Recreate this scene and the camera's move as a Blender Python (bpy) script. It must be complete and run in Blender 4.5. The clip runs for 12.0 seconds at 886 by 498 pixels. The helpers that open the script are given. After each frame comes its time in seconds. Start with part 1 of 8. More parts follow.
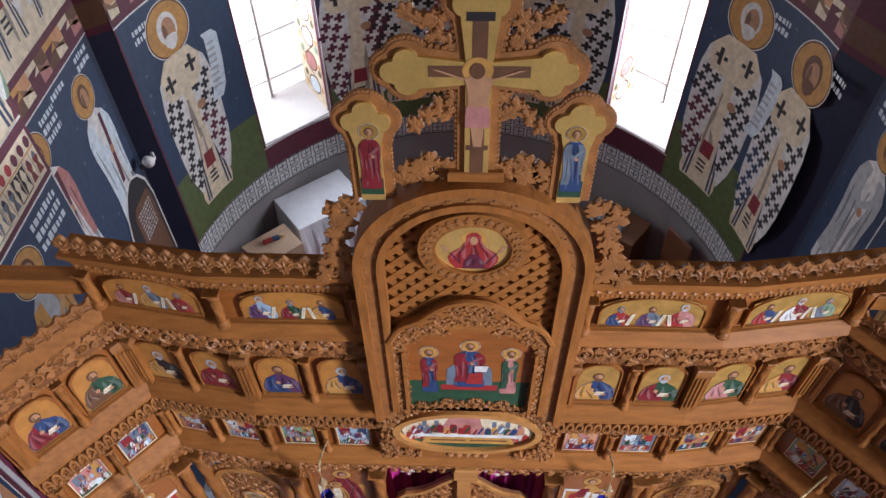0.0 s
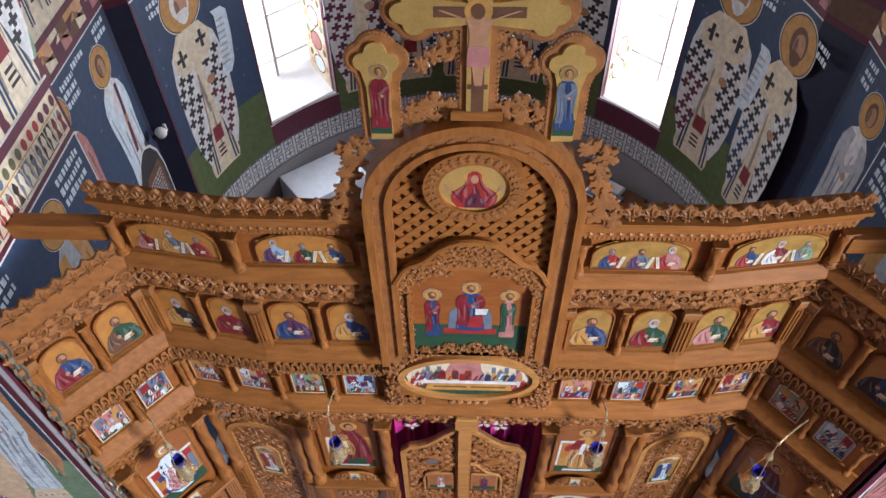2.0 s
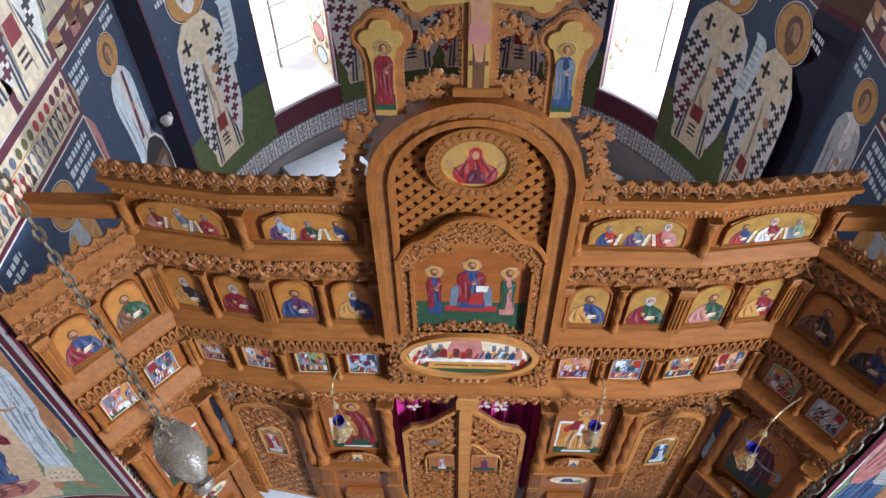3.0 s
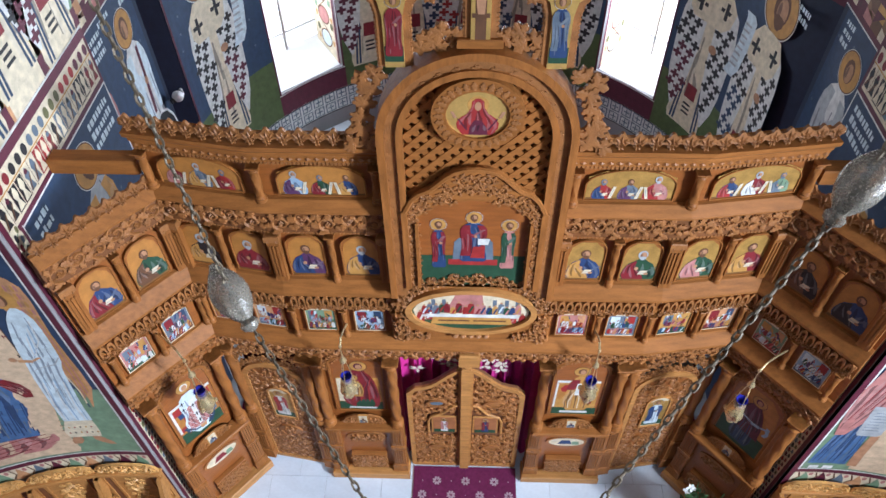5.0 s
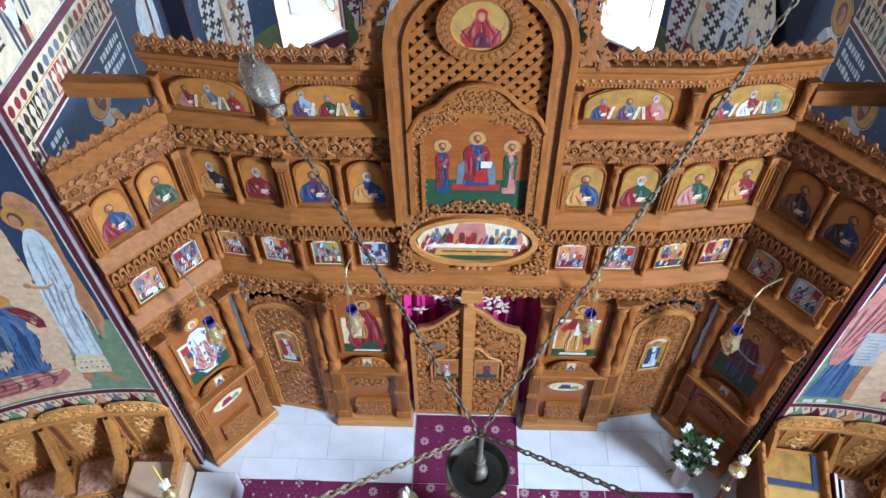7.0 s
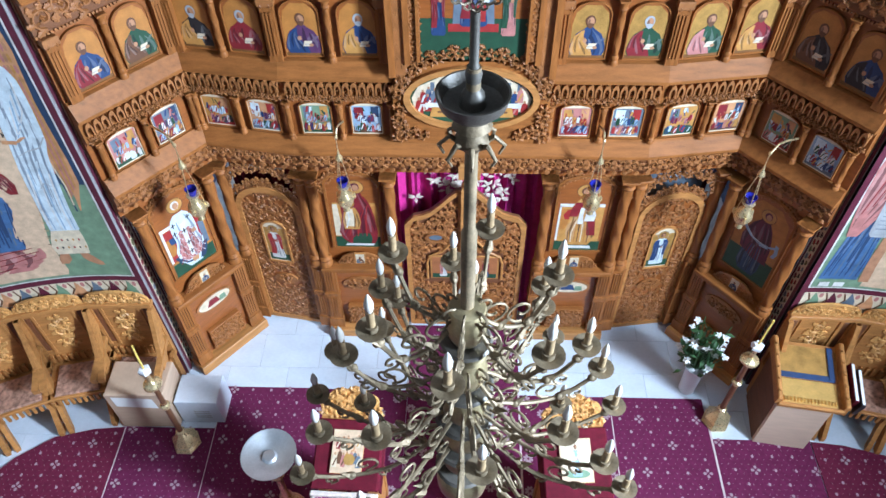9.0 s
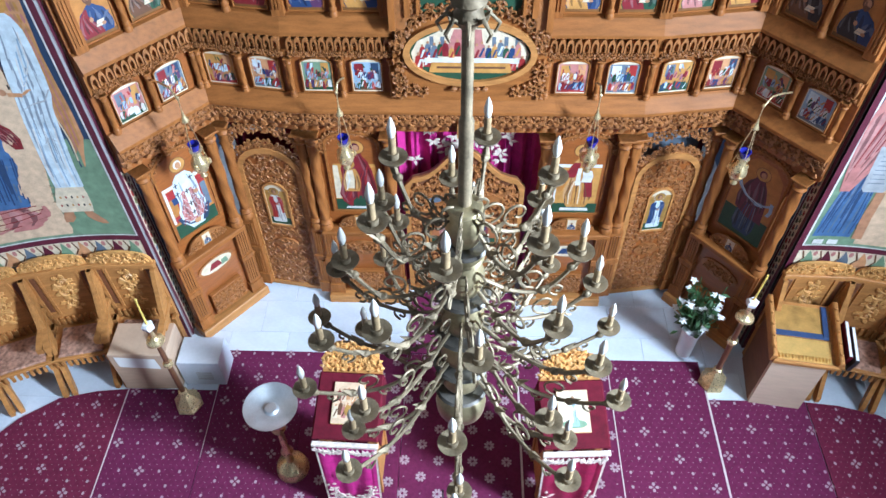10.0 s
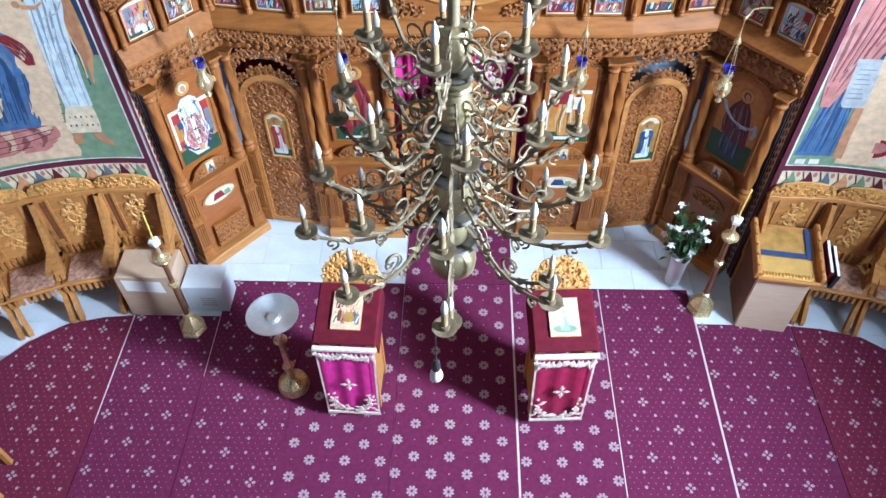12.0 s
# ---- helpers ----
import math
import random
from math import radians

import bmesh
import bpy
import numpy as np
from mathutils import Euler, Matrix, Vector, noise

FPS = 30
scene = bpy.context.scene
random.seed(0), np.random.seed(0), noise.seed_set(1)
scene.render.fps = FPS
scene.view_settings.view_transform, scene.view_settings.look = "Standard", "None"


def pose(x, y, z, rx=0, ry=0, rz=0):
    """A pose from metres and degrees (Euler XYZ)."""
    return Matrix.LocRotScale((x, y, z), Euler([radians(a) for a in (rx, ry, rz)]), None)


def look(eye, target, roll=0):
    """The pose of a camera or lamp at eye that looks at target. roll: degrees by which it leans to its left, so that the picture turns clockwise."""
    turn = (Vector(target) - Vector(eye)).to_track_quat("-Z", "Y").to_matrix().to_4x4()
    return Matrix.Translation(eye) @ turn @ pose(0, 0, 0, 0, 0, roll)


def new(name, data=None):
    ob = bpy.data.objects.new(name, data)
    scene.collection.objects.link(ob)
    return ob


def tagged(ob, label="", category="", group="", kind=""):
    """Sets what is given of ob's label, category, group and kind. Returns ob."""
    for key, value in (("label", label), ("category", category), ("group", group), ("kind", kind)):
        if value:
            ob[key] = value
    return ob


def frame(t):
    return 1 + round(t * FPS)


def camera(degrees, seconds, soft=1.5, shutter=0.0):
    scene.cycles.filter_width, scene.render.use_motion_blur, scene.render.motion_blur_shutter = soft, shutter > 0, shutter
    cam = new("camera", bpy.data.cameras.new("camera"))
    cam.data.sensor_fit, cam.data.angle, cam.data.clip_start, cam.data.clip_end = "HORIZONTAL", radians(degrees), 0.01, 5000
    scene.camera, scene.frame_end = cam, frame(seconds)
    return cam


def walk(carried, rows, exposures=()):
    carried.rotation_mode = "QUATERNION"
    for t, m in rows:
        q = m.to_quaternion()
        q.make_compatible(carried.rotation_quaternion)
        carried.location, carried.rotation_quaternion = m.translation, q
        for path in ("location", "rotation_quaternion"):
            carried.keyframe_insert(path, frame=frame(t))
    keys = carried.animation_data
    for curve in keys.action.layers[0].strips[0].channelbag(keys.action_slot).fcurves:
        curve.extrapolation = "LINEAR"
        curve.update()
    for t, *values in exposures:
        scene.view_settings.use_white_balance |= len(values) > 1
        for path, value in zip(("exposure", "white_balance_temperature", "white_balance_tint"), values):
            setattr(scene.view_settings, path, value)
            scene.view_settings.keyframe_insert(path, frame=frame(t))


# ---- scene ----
cam = camera(62.6, 12.0)
METRES, EYE, SIDE, BACK, TURN = 3.84, 7.58, -0.045, -2.38, 2.5
ROWS = [
    (0.0, 0.0, 0.0, 0.0, -0.66, -49.01, 0.58),
    (0.5, -0.0016, -0.026, 0.0009, -0.68, -48.96, 0.57),
    (1.0, -0.0028, -0.0538, 0.001, -0.67, -49.02, 0.58),
    (1.5, -0.0043, -0.0789, 0.0013, -0.67, -49.11, 0.57),
    (2.0, -0.0057, -0.1047, 0.002, -0.68, -49.16, 0.57),
    (2.5, -0.0075, -0.1269, 0.0023, -0.68, -49.2, 0.56),
    (3.0, -0.009, -0.1497, 0.0028, -0.67, -49.24, 0.56),
    (5.0, -0.0174, -0.2543, 0.0024, -0.71, -49.2, 0.54),
    (5.5, -0.0207, -0.2844, 0.0029, -0.75, -49.17, 0.52),
    (6.0, -0.0245, -0.3186, 0.0038, -0.79, -49.14, 0.49),
    (6.5, -0.0268, -0.3504, -0.0092, -0.8, -49.11, 0.49),
    (7.0, -0.0294, -0.3864, -0.0627, -0.82, -49.05, 0.49),
    (9.0, -0.0273, -0.5376, -0.308, -0.89, -48.87, 0.47),
    (9.5, -0.027, -0.578, -0.3353, -0.89, -48.83, 0.48),
    (10.0, -0.0277, -0.6223, -0.3533, -0.93, -48.81, 0.48),
    (10.5, -0.0267, -0.6634, -0.3677, -0.93, -48.8, 0.48),
    (11.0, -0.0244, -0.7099, -0.3874, -0.94, -48.74, 0.51),
    (11.5, -0.0234, -0.7528, -0.4044, -0.95, -48.74, 0.49),
    (12.0, -0.0221, -0.8012, -0.4318, -0.97, -48.69, 0.49),
]
walk(cam, [(t, pose(SIDE, BACK, EYE, 0, 0, TURN) @ pose(METRES * x, METRES * y, METRES * z, 90 + pitch, roll, yaw)) for t, x, y, z, yaw, pitch, roll in ROWS],
     exposures=[(0.0, -0.44, 6450, 20), (3.0, -0.18, 6250, 16), (5.5, -0.04, 5850, 10), (7.0, 0.04, 5700, 9), (9.0, 0.20, 5500, 7), (12.0, 0.36, 5450, 6)])
from mathutils.geometry import tessellate_polygon

cos, sin, pi, tau = math.cos, math.sin, math.pi, math.tau
rng = random.Random(7)

# ---- world and light ----
world = bpy.data.worlds.new("world")
scene.world = world
world.use_nodes = True
wn = world.node_tree.nodes
sky = wn.new("ShaderNodeTexSky")
sky.sky_type, sky.sun_disc, sky.sun_elevation, sky.sun_rotation = "NISHITA", False, radians(40), radians(120)
world.node_tree.links.new(sky.outputs[0], wn["Background"].inputs[0])
wn["Background"].inputs[1].default_value = 0.12


def window_light(eye, target, w, h, watts, tint=(0.83, 0.915, 1.0), spread=180):
    """Daylight in a window's opening, or fill added where there is none; a deep reveal narrows the spread."""
    lamp = bpy.data.lights.new("window_light", "AREA")
    lamp.shape, lamp.size, lamp.size_y, lamp.energy, lamp.color = "RECTANGLE", w, h, watts, tint
    lamp.spread = radians(spread)
    ob = new("window_light", lamp)
    ob.matrix_world = look(eye, target)
    return ob


window_light((5.78, -4.70, 5.6), (-3.1, -1.4, 1.3), 1.0, 2.3, 525, spread=92)
# second south window and north window: unseen, added as weak fill
window_light((4.4, -6.1, 5.6), (-0.8, -0.4, 1.8), 1.1, 2.4, 30, spread=120)
window_light((-5.75, -4.6, 5.6), (0.6, -1.0, 1.6), 1.1, 2.4, 8)
# west wall and closed lantern have no window: both lamps are added fill
window_light((0.0, -10.75, 6.6), (-0.4, 0, 3.0), 2.0, 2.6, 25)
window_light((0.0, -3.6, 11.7), (-0.6, -2.6, 0), 2.6, 2.6, 80)
window_light((-2.62, 4.86, 3.5), (1.6, 2.2, 2.2), 0.85, 2.8, 125, spread=150)
window_light((2.49, 4.86, 3.5), (-3.0, 2.4, 2.5), 0.85, 2.8, 225, spread=120)


# ---- materials ----
def mat(name, color, rough=0.5, metal=0.0, scale=6.0, var=0.25, bump=0.0, stretch=(1, 1, 1), spec=0.5, fine=0.0, piece=0.0, coat=0.0):
    """A surface with variation at two scales, a fine relief and, for pieces, a shade of their own."""
    m = bpy.data.materials.new(name)
    m.use_nodes = True
    n, l = m.node_tree.nodes, m.node_tree.links
    b = n["Principled BSDF"]
    b.inputs["Roughness"].default_value, b.inputs["Metallic"].default_value = rough, metal
    b.inputs["Specular IOR Level"].default_value = spec
    b.inputs["Coat Weight"].default_value, b.inputs["Coat Roughness"].default_value = coat, 0.32
    tc, mp = n.new("ShaderNodeTexCoord"), n.new("ShaderNodeMapping")
    mp.inputs["Scale"].default_value = stretch
    l.new(tc.outputs["Object"], mp.inputs[0])
    big, small = n.new("ShaderNodeTexNoise"), n.new("ShaderNodeTexNoise")
    big.inputs["Scale"].default_value, small.inputs["Scale"].default_value = scale, scale * 9
    big.inputs["Detail"].default_value, small.inputs["Detail"].default_value = 4, 3
    l.new(mp.outputs[0], big.inputs[0]), l.new(mp.outputs[0], small.inputs[0])
    add = n.new("ShaderNodeMath")
    add.operation = "MULTIPLY_ADD"
    l.new(small.outputs[0], add.inputs[0])
    add.inputs[1].default_value = 0.5
    l.new(big.outputs[0], add.inputs[2])
    ramp = n.new("ShaderNodeMapRange")
    ramp.inputs[1].default_value, ramp.inputs[2].default_value = 0.45, 1.05
    ramp.inputs[3].default_value, ramp.inputs[4].default_value = 1 - var, 1 + var
    l.new(add.outputs[0], ramp.inputs[0])
    last = ramp.outputs[0]
    if piece:
        info, pr, mul = n.new("ShaderNodeObjectInfo"), n.new("ShaderNodeMapRange"), n.new("ShaderNodeMath")
        pr.inputs[3].default_value, pr.inputs[4].default_value = 1 - piece, 1 + piece
        l.new(info.outputs["Random"], pr.inputs[0])
        mul.operation = "MULTIPLY"
        l.new(last, mul.inputs[0]), l.new(pr.outputs[0], mul.inputs[1])
        last = mul.outputs[0]
    vm = n.new("ShaderNodeVectorMath")
    vm.operation = "SCALE"
    vm.inputs[0].default_value = color
    l.new(last, vm.inputs["Scale"])
    l.new(vm.outputs[0], b.inputs["Base Color"])
    rr = n.new("ShaderNodeMapRange")
    rr.inputs[3].default_value, rr.inputs[4].default_value = max(0.02, rough * 0.8), min(1, rough * 1.25)
    l.new(small.outputs[0], rr.inputs[0]), l.new(rr.outputs[0], b.inputs["Roughness"])
    if bump:
        bp = n.new("ShaderNodeBump")
        bp.inputs["Strength"].default_value, bp.inputs["Distance"].default_value = bump, 0.01
        l.new(small.outputs[0], bp.inputs["Height"]), l.new(bp.outputs[0], b.inputs["Normal"])
    return m


WOOD = mat("varnished_wood", (0.278, 0.103, 0.026), 0.52, 0, 5, 0.30, 0.14, (1, 6, 6), piece=0.10, spec=0.14, coat=0.03)
WOODV = mat("varnished_wood_upright", (0.272, 0.099, 0.024), 0.50, 0, 5, 0.34, 0.14, (6, 6, 1), piece=0.10, spec=0.22, coat=0.03)
CARVED = mat("carved_wood", (0.29, 0.112, 0.030), 0.50, 0, 14, 0.32, 0.35, piece=0.10)
# darker than the carving: shade between the scrolls is put into the colour
BACKING = mat("shaded_carving_ground", (0.165, 0.057, 0.014), 0.55, 0, 10, 0.35, 0.25)
PANEL = mat("icon_board_wood", (0.27, 0.085, 0.018), 0.40, 0, 6, 0.25, 0.1, (1, 1, 5))
LIGHTWOOD = mat("light_wood", (0.42, 0.19, 0.055), 0.48, 0, 5, 0.3, 0.12, (1, 6, 6), piece=0.1, spec=0.25, coat=0.04)
GOLD = mat("gilding", (0.72, 0.46, 0.14), 0.36, 0.55, 7, 0.18, 0.1)
GOLDP = mat("painted_gold", (0.44, 0.25, 0.065), 0.40, 0.3, 12, 0.35, 0.08)
BRASS = mat("brass", (0.78, 0.62, 0.34), 0.28, 0.75, 9, 0.3, 0.05)
CHAINM = mat("dull_chain", (0.20, 0.155, 0.105), 0.55, 0.3, 12, 0.4, 0.1)
AGED = mat("aged_brass", (0.215, 0.165, 0.10), 0.58, 0.42, 12, 0.5, 0.15)
URNM = mat("worn_urn_brass", (0.42, 0.345, 0.195), 0.36, 0.7, 9, 0.35, 0.08)
CUPM = mat("blackened_metal", (0.11, 0.10, 0.085), 0.5, 0.4, 12, 0.4, 0.15)
SILVER = mat("silver_dish", (0.60, 0.62, 0.64), 0.36, 0.85, 8, 0.15, 0.06)
MARBLE = mat("white_marble", (0.64, 0.69, 0.76), 0.2, 0, 3, 0.10, 0.02, (1, 1.6, 1), piece=0.05)
MORTAR = mat("floor_joint", (0.42, 0.43, 0.44), 0.7, 0, 12, 0.2, 0.1)
CARPET = mat("maroon_carpet", (0.142, 0.021, 0.068), 0.9, 0, 30, 0.22, 0.6, spec=0.1)
CARPETB = mat("maroon_border_carpet", (0.15, 0.02, 0.05), 0.9, 0, 30, 0.22, 0.6, spec=0.1)
CARPETF = mat("carpet_flower", (0.42, 0.30, 0.33), 0.95, 0, 40, 0.2, 0.5, spec=0.1)
SEAM = mat("carpet_edge", (0.62, 0.50, 0.50), 0.8, 0, 20, 0.2, 0.2)
VELVET = mat("maroon_velvet", (0.10, 0.005, 0.015), 0.8, 0, 12, 0.35, 0.3, spec=0.2)
MAGENTA = mat("magenta_brocade", (0.48, 0.02, 0.20), 0.6, 0, 14, 0.3, 0.3)
LACE = mat("embroidered_lace", (0.70, 0.58, 0.50), 0.7, 0, 30, 0.3, 0.5)
CLOTH = mat("white_cloth", (0.74, 0.78, 0.82), 0.8, 0, 8, 0.1, 0.15)
PAPER = mat("white_paper", (0.78, 0.77, 0.74), 0.8, 0, 5, 0.06)
CARD = mat("beige_board", (0.50, 0.35, 0.24), 0.6, 0, 4, 0.12, 0.05, (1, 1, 6))
BEIGE = mat("beige_laminate", (0.62, 0.46, 0.33), 0.45, 0, 4, 0.1, 0.03, (1, 1, 6))
DARKWOOD = mat("dark_wood_and_gap_shade", (0.16, 0.06, 0.025), 0.5, 0, 5, 0.25, 0.1, (1, 1, 5))
PLASTER = mat("dim_fresco_plaster", (0.26, 0.24, 0.24), 0.85, 0, 3, 0.12, 0.1)
GREEN = mat("leaf_green", (0.04, 0.10, 0.03), 0.55, 0, 20, 0.4, 0.1)
PETAL = mat("white_petal", (0.80, 0.80, 0.78), 0.7, 0, 20, 0.08)
CANDLE = mat("yellow_wax", (0.75, 0.55, 0.12), 0.5, 0, 9, 0.1)
BULB = mat("candle_bulb", (0.60, 0.57, 0.52), 0.18, 0, 9, 0.1)
STALLSEAT = mat("woven_seat", (0.40, 0.22, 0.15), 0.9, 0, 25, 0.8, 0.5)
BLUEGLASS = mat("blue_glass", (0.02, 0.02, 0.22), 0.08, 0, 9, 0.2, 0, spec=0.8)
CRYSTAL = mat("dusty_crystal", (0.52, 0.47, 0.39), 0.26, 0.0, 20, 0.2, 0.2)
CRYSTAL.node_tree.nodes["Principled BSDF"].inputs["Transmission Weight"].default_value = 0.65
BLACK = mat("black_plastic", (0.02, 0.02, 0.022), 0.5, 0, 9, 0.2)
WHITEP = mat("white_plastic", (0.78, 0.78, 0.78), 0.4, 0, 9, 0.05)

PAINTS = {}


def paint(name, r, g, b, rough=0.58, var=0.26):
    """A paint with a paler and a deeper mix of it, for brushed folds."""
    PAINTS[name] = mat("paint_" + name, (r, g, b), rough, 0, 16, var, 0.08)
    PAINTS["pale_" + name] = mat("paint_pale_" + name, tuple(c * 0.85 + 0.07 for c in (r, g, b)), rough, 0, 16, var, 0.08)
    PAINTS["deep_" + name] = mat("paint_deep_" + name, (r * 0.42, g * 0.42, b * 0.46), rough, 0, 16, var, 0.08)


for row in (("navy", 0.020, 0.043, 0.092), ("shaded_navy", 0.010, 0.016, 0.040), ("blue", 0.018, 0.044, 0.125), ("sky", 0.27, 0.38, 0.50), ("white", 0.62, 0.61, 0.58),
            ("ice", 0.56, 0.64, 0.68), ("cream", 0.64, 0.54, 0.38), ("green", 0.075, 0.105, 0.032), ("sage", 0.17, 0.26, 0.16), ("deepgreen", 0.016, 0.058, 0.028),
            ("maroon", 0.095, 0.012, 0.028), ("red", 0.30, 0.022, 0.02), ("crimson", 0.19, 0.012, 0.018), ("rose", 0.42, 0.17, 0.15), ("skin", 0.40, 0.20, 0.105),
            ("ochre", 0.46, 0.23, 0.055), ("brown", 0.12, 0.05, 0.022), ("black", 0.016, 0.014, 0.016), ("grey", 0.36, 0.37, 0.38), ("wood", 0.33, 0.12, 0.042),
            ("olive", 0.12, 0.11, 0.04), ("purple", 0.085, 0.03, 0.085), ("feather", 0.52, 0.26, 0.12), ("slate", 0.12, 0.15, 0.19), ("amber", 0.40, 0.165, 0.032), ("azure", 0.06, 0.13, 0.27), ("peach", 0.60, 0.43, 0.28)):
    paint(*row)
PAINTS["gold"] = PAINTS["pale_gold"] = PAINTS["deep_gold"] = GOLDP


# ---- mesh building ----
class Shape:
    """Vertices and faces, each face with its material."""

    def __init__(self, material=None):
        self.v, self.f, self.m, self.mats, self.n = [], [], [], [], 0
        self.now = 0
        if material:
            self.use(material)

    def use(self, material):
        if material not in self.mats:
            self.mats.append(material)
        self.now = self.mats.index(material)
        return self

    def put(self, verts, faces, m=None):
        v = np.asarray(verts, float).reshape(-1, 3)
        if m is not None:
            a = np.array(m)
            v = v @ a[:3, :3].T + a[:3, 3]
            if np.linalg.det(a[:3, :3]) < 0:
                faces = [f[::-1] for f in faces]
        self.v.append(v)
        self.f += [tuple(i + self.n for i in f) for f in faces]
        self.m += [self.now] * len(faces)
        self.n += len(v)
        return self

    def add(self, other, m=None):
        for k, material in enumerate(other.mats):
            self.use(material)
        key = [self.mats.index(x) for x in other.mats]
        v = np.concatenate(other.v)
        a = np.array(m) if m is not None else np.eye(4)
        v = v @ a[:3, :3].T + a[:3, 3]
        flip = np.linalg.det(a[:3, :3]) < 0
        self.v.append(v)
        self.f += [tuple(i + self.n for i in (f[::-1] if flip else f)) for f in other.f]
        self.m += [key[k] for k in other.m]
        self.n += len(v)
        return self

    def box(self, x0, x1, y0, y1, z0, z1, bevel=0.0, m=None):
        b = min(bevel, (x1 - x0) * 0.45, (y1 - y0) * 0.45, (z1 - z0) * 0.45)
        if b <= 0:
            v = [(x, y, z) for z in (z0, z1) for y in (y0, y1) for x in (x0, x1)]
            return self.put(v, [(0, 2, 3, 1), (4, 5, 7, 6), (0, 1, 5, 4), (2, 6, 7, 3), (0, 4, 6, 2), (1, 3, 7, 5)], m)
        rings = [(z0, b), (z0 + b, 0), (z1 - b, 0), (z1, b)]
        v, f = [], []
        for z, i in rings:
            v += [(x0 + i, y0 + i, z), (x1 - i, y0 + i, z), (x1 - i, y1 - i, z), (x0 + i, y1 - i, z)]
        for k in range(3):
            f += [(4 * k + i, 4 * k + (i + 1) % 4, 4 * k + 4 + (i + 1) % 4, 4 * k + 4 + i) for i in range(4)]
        return self.put(v, f + [(3, 2, 1, 0), (12, 13, 14, 15)], m)

    def plate(self, outline, y0, y1, m=None):
        """An outline in x and z (anticlockwise seen from the front, -y), from y0 (front) to y1."""
        n = len(outline)
        v = [(x, y0, z) for x, z in outline] + [(x, y1, z) for x, z in outline]
        tri = [tuple(t) for t in tessellate_polygon([[Vector((x, z, 0)) for x, z in outline]])]
        turned = lambda t: (outline[t[1]][0] - outline[t[0]][0]) * (outline[t[2]][1] - outline[t[0]][1]) - (outline[t[2]][0] - outline[t[0]][0]) * (outline[t[1]][1] - outline[t[0]][1])  # noqa: E731
        tri = [t if turned(t) > 0 else t[::-1] for t in tri]
        f = tri + [tuple(n + i for i in t[::-1]) for t in tri]
        f += [((i + 1) % n, i, n + i, n + (i + 1) % n) for i in range(n)]
        return self.put(v, f, m)

    def frame_plate(self, outer, inner, y0, y1, m=None):
        """A ring between two outlines of as many points."""
        n = len(outer)
        v = [(x, y, z) for o in (outer, inner) for y in (y0, y1) for x, z in o]
        f = []
        for i in range(n):
            j = (i + 1) % n
            f += [(i, j, 2 * n + j, 2 * n + i), (n + j, n + i, 3 * n + i, 3 * n + j), (j, i, n + i, n + j), (2 * n + i, 2 * n + j, 3 * n + j, 3 * n + i)]
        return self.put(v, f, m)

    def arch_band(self, outer, inner, y0, y1):
        """A band between two open outlines of as many points."""
        n = len(outer)
        v = [(x, y, z) for o in (outer, inner) for y in (y0, y1) for x, z in o]
        f = [(0, n, 3 * n, 2 * n), (n - 1, 3 * n - 1, 4 * n - 1, 2 * n - 1)]
        for i in range(n - 1):
            j = i + 1
            f += [(i, j, 2 * n + j, 2 * n + i), (n + j, n + i, 3 * n + i, 3 * n + j), (j, i, n + i, n + j), (2 * n + i, 2 * n + j, 3 * n + j, 3 * n + i)]
        return self.put(v, f)

    def lathe(self, rows, seg=16, m=None, twist=0.0, lobes=0, depth=0.0):
        """Rows of radius and height; lobes with a twist make a barley-sugar column."""
        v, f = [], []
        for r, z in rows:
            for k in range(seg):
                a = tau * k / seg
                q = r * (1 + depth * cos(lobes * a + twist * z)) if lobes else r
                v.append((q * cos(a), q * sin(a), z))
        for i in range(len(rows) - 1):
            f += [(i * seg + k, i * seg + (k + 1) % seg, (i + 1) * seg + (k + 1) % seg, (i + 1) * seg + k) for k in range(seg)]
        f += [tuple(range(seg - 1, -1, -1)), tuple(range((len(rows) - 1) * seg, len(rows) * seg))]
        return self.put(v, f, m)

    def tube(self, path, r, seg=6, m=None, r1=None):
        p = [Vector(q) for q in path]
        v, f = [], []
        side = None
        for i, q in enumerate(p):
            d = (p[min(i + 1, len(p) - 1)] - p[max(i - 1, 0)]).normalized()
            if side is None:
                side = d.orthogonal().normalized()
            side = (side - d * side.dot(d)).normalized()
            up = d.cross(side)
            rr = r if r1 is None else r + (r1 - r) * i / (len(p) - 1)
            v += [tuple(q + rr * (cos(tau * k / seg) * side + sin(tau * k / seg) * up)) for k in range(seg)]
        for i in range(len(p) - 1):
            f += [(i * seg + k, i * seg + (k + 1) % seg, (i + 1) * seg + (k + 1) % seg, (i + 1) * seg + k) for k in range(seg)]
        f += [tuple(range(seg - 1, -1, -1)), tuple(range((len(p) - 1) * seg, len(p) * seg))]
        return self.put(v, f, m)

    def ball(self, x, y, z, rx, ry, rz, seg=10, rings=6, m=None):
        rows = [(max(1e-4, sin(pi * i / rings)), -cos(pi * i / rings)) for i in range(rings + 1)]
        mm = Matrix.Translation((x, y, z)) @ Matrix.Diagonal((rx, ry, rz, 1))
        return self.lathe(rows, seg, m @ mm if m is not None else mm)


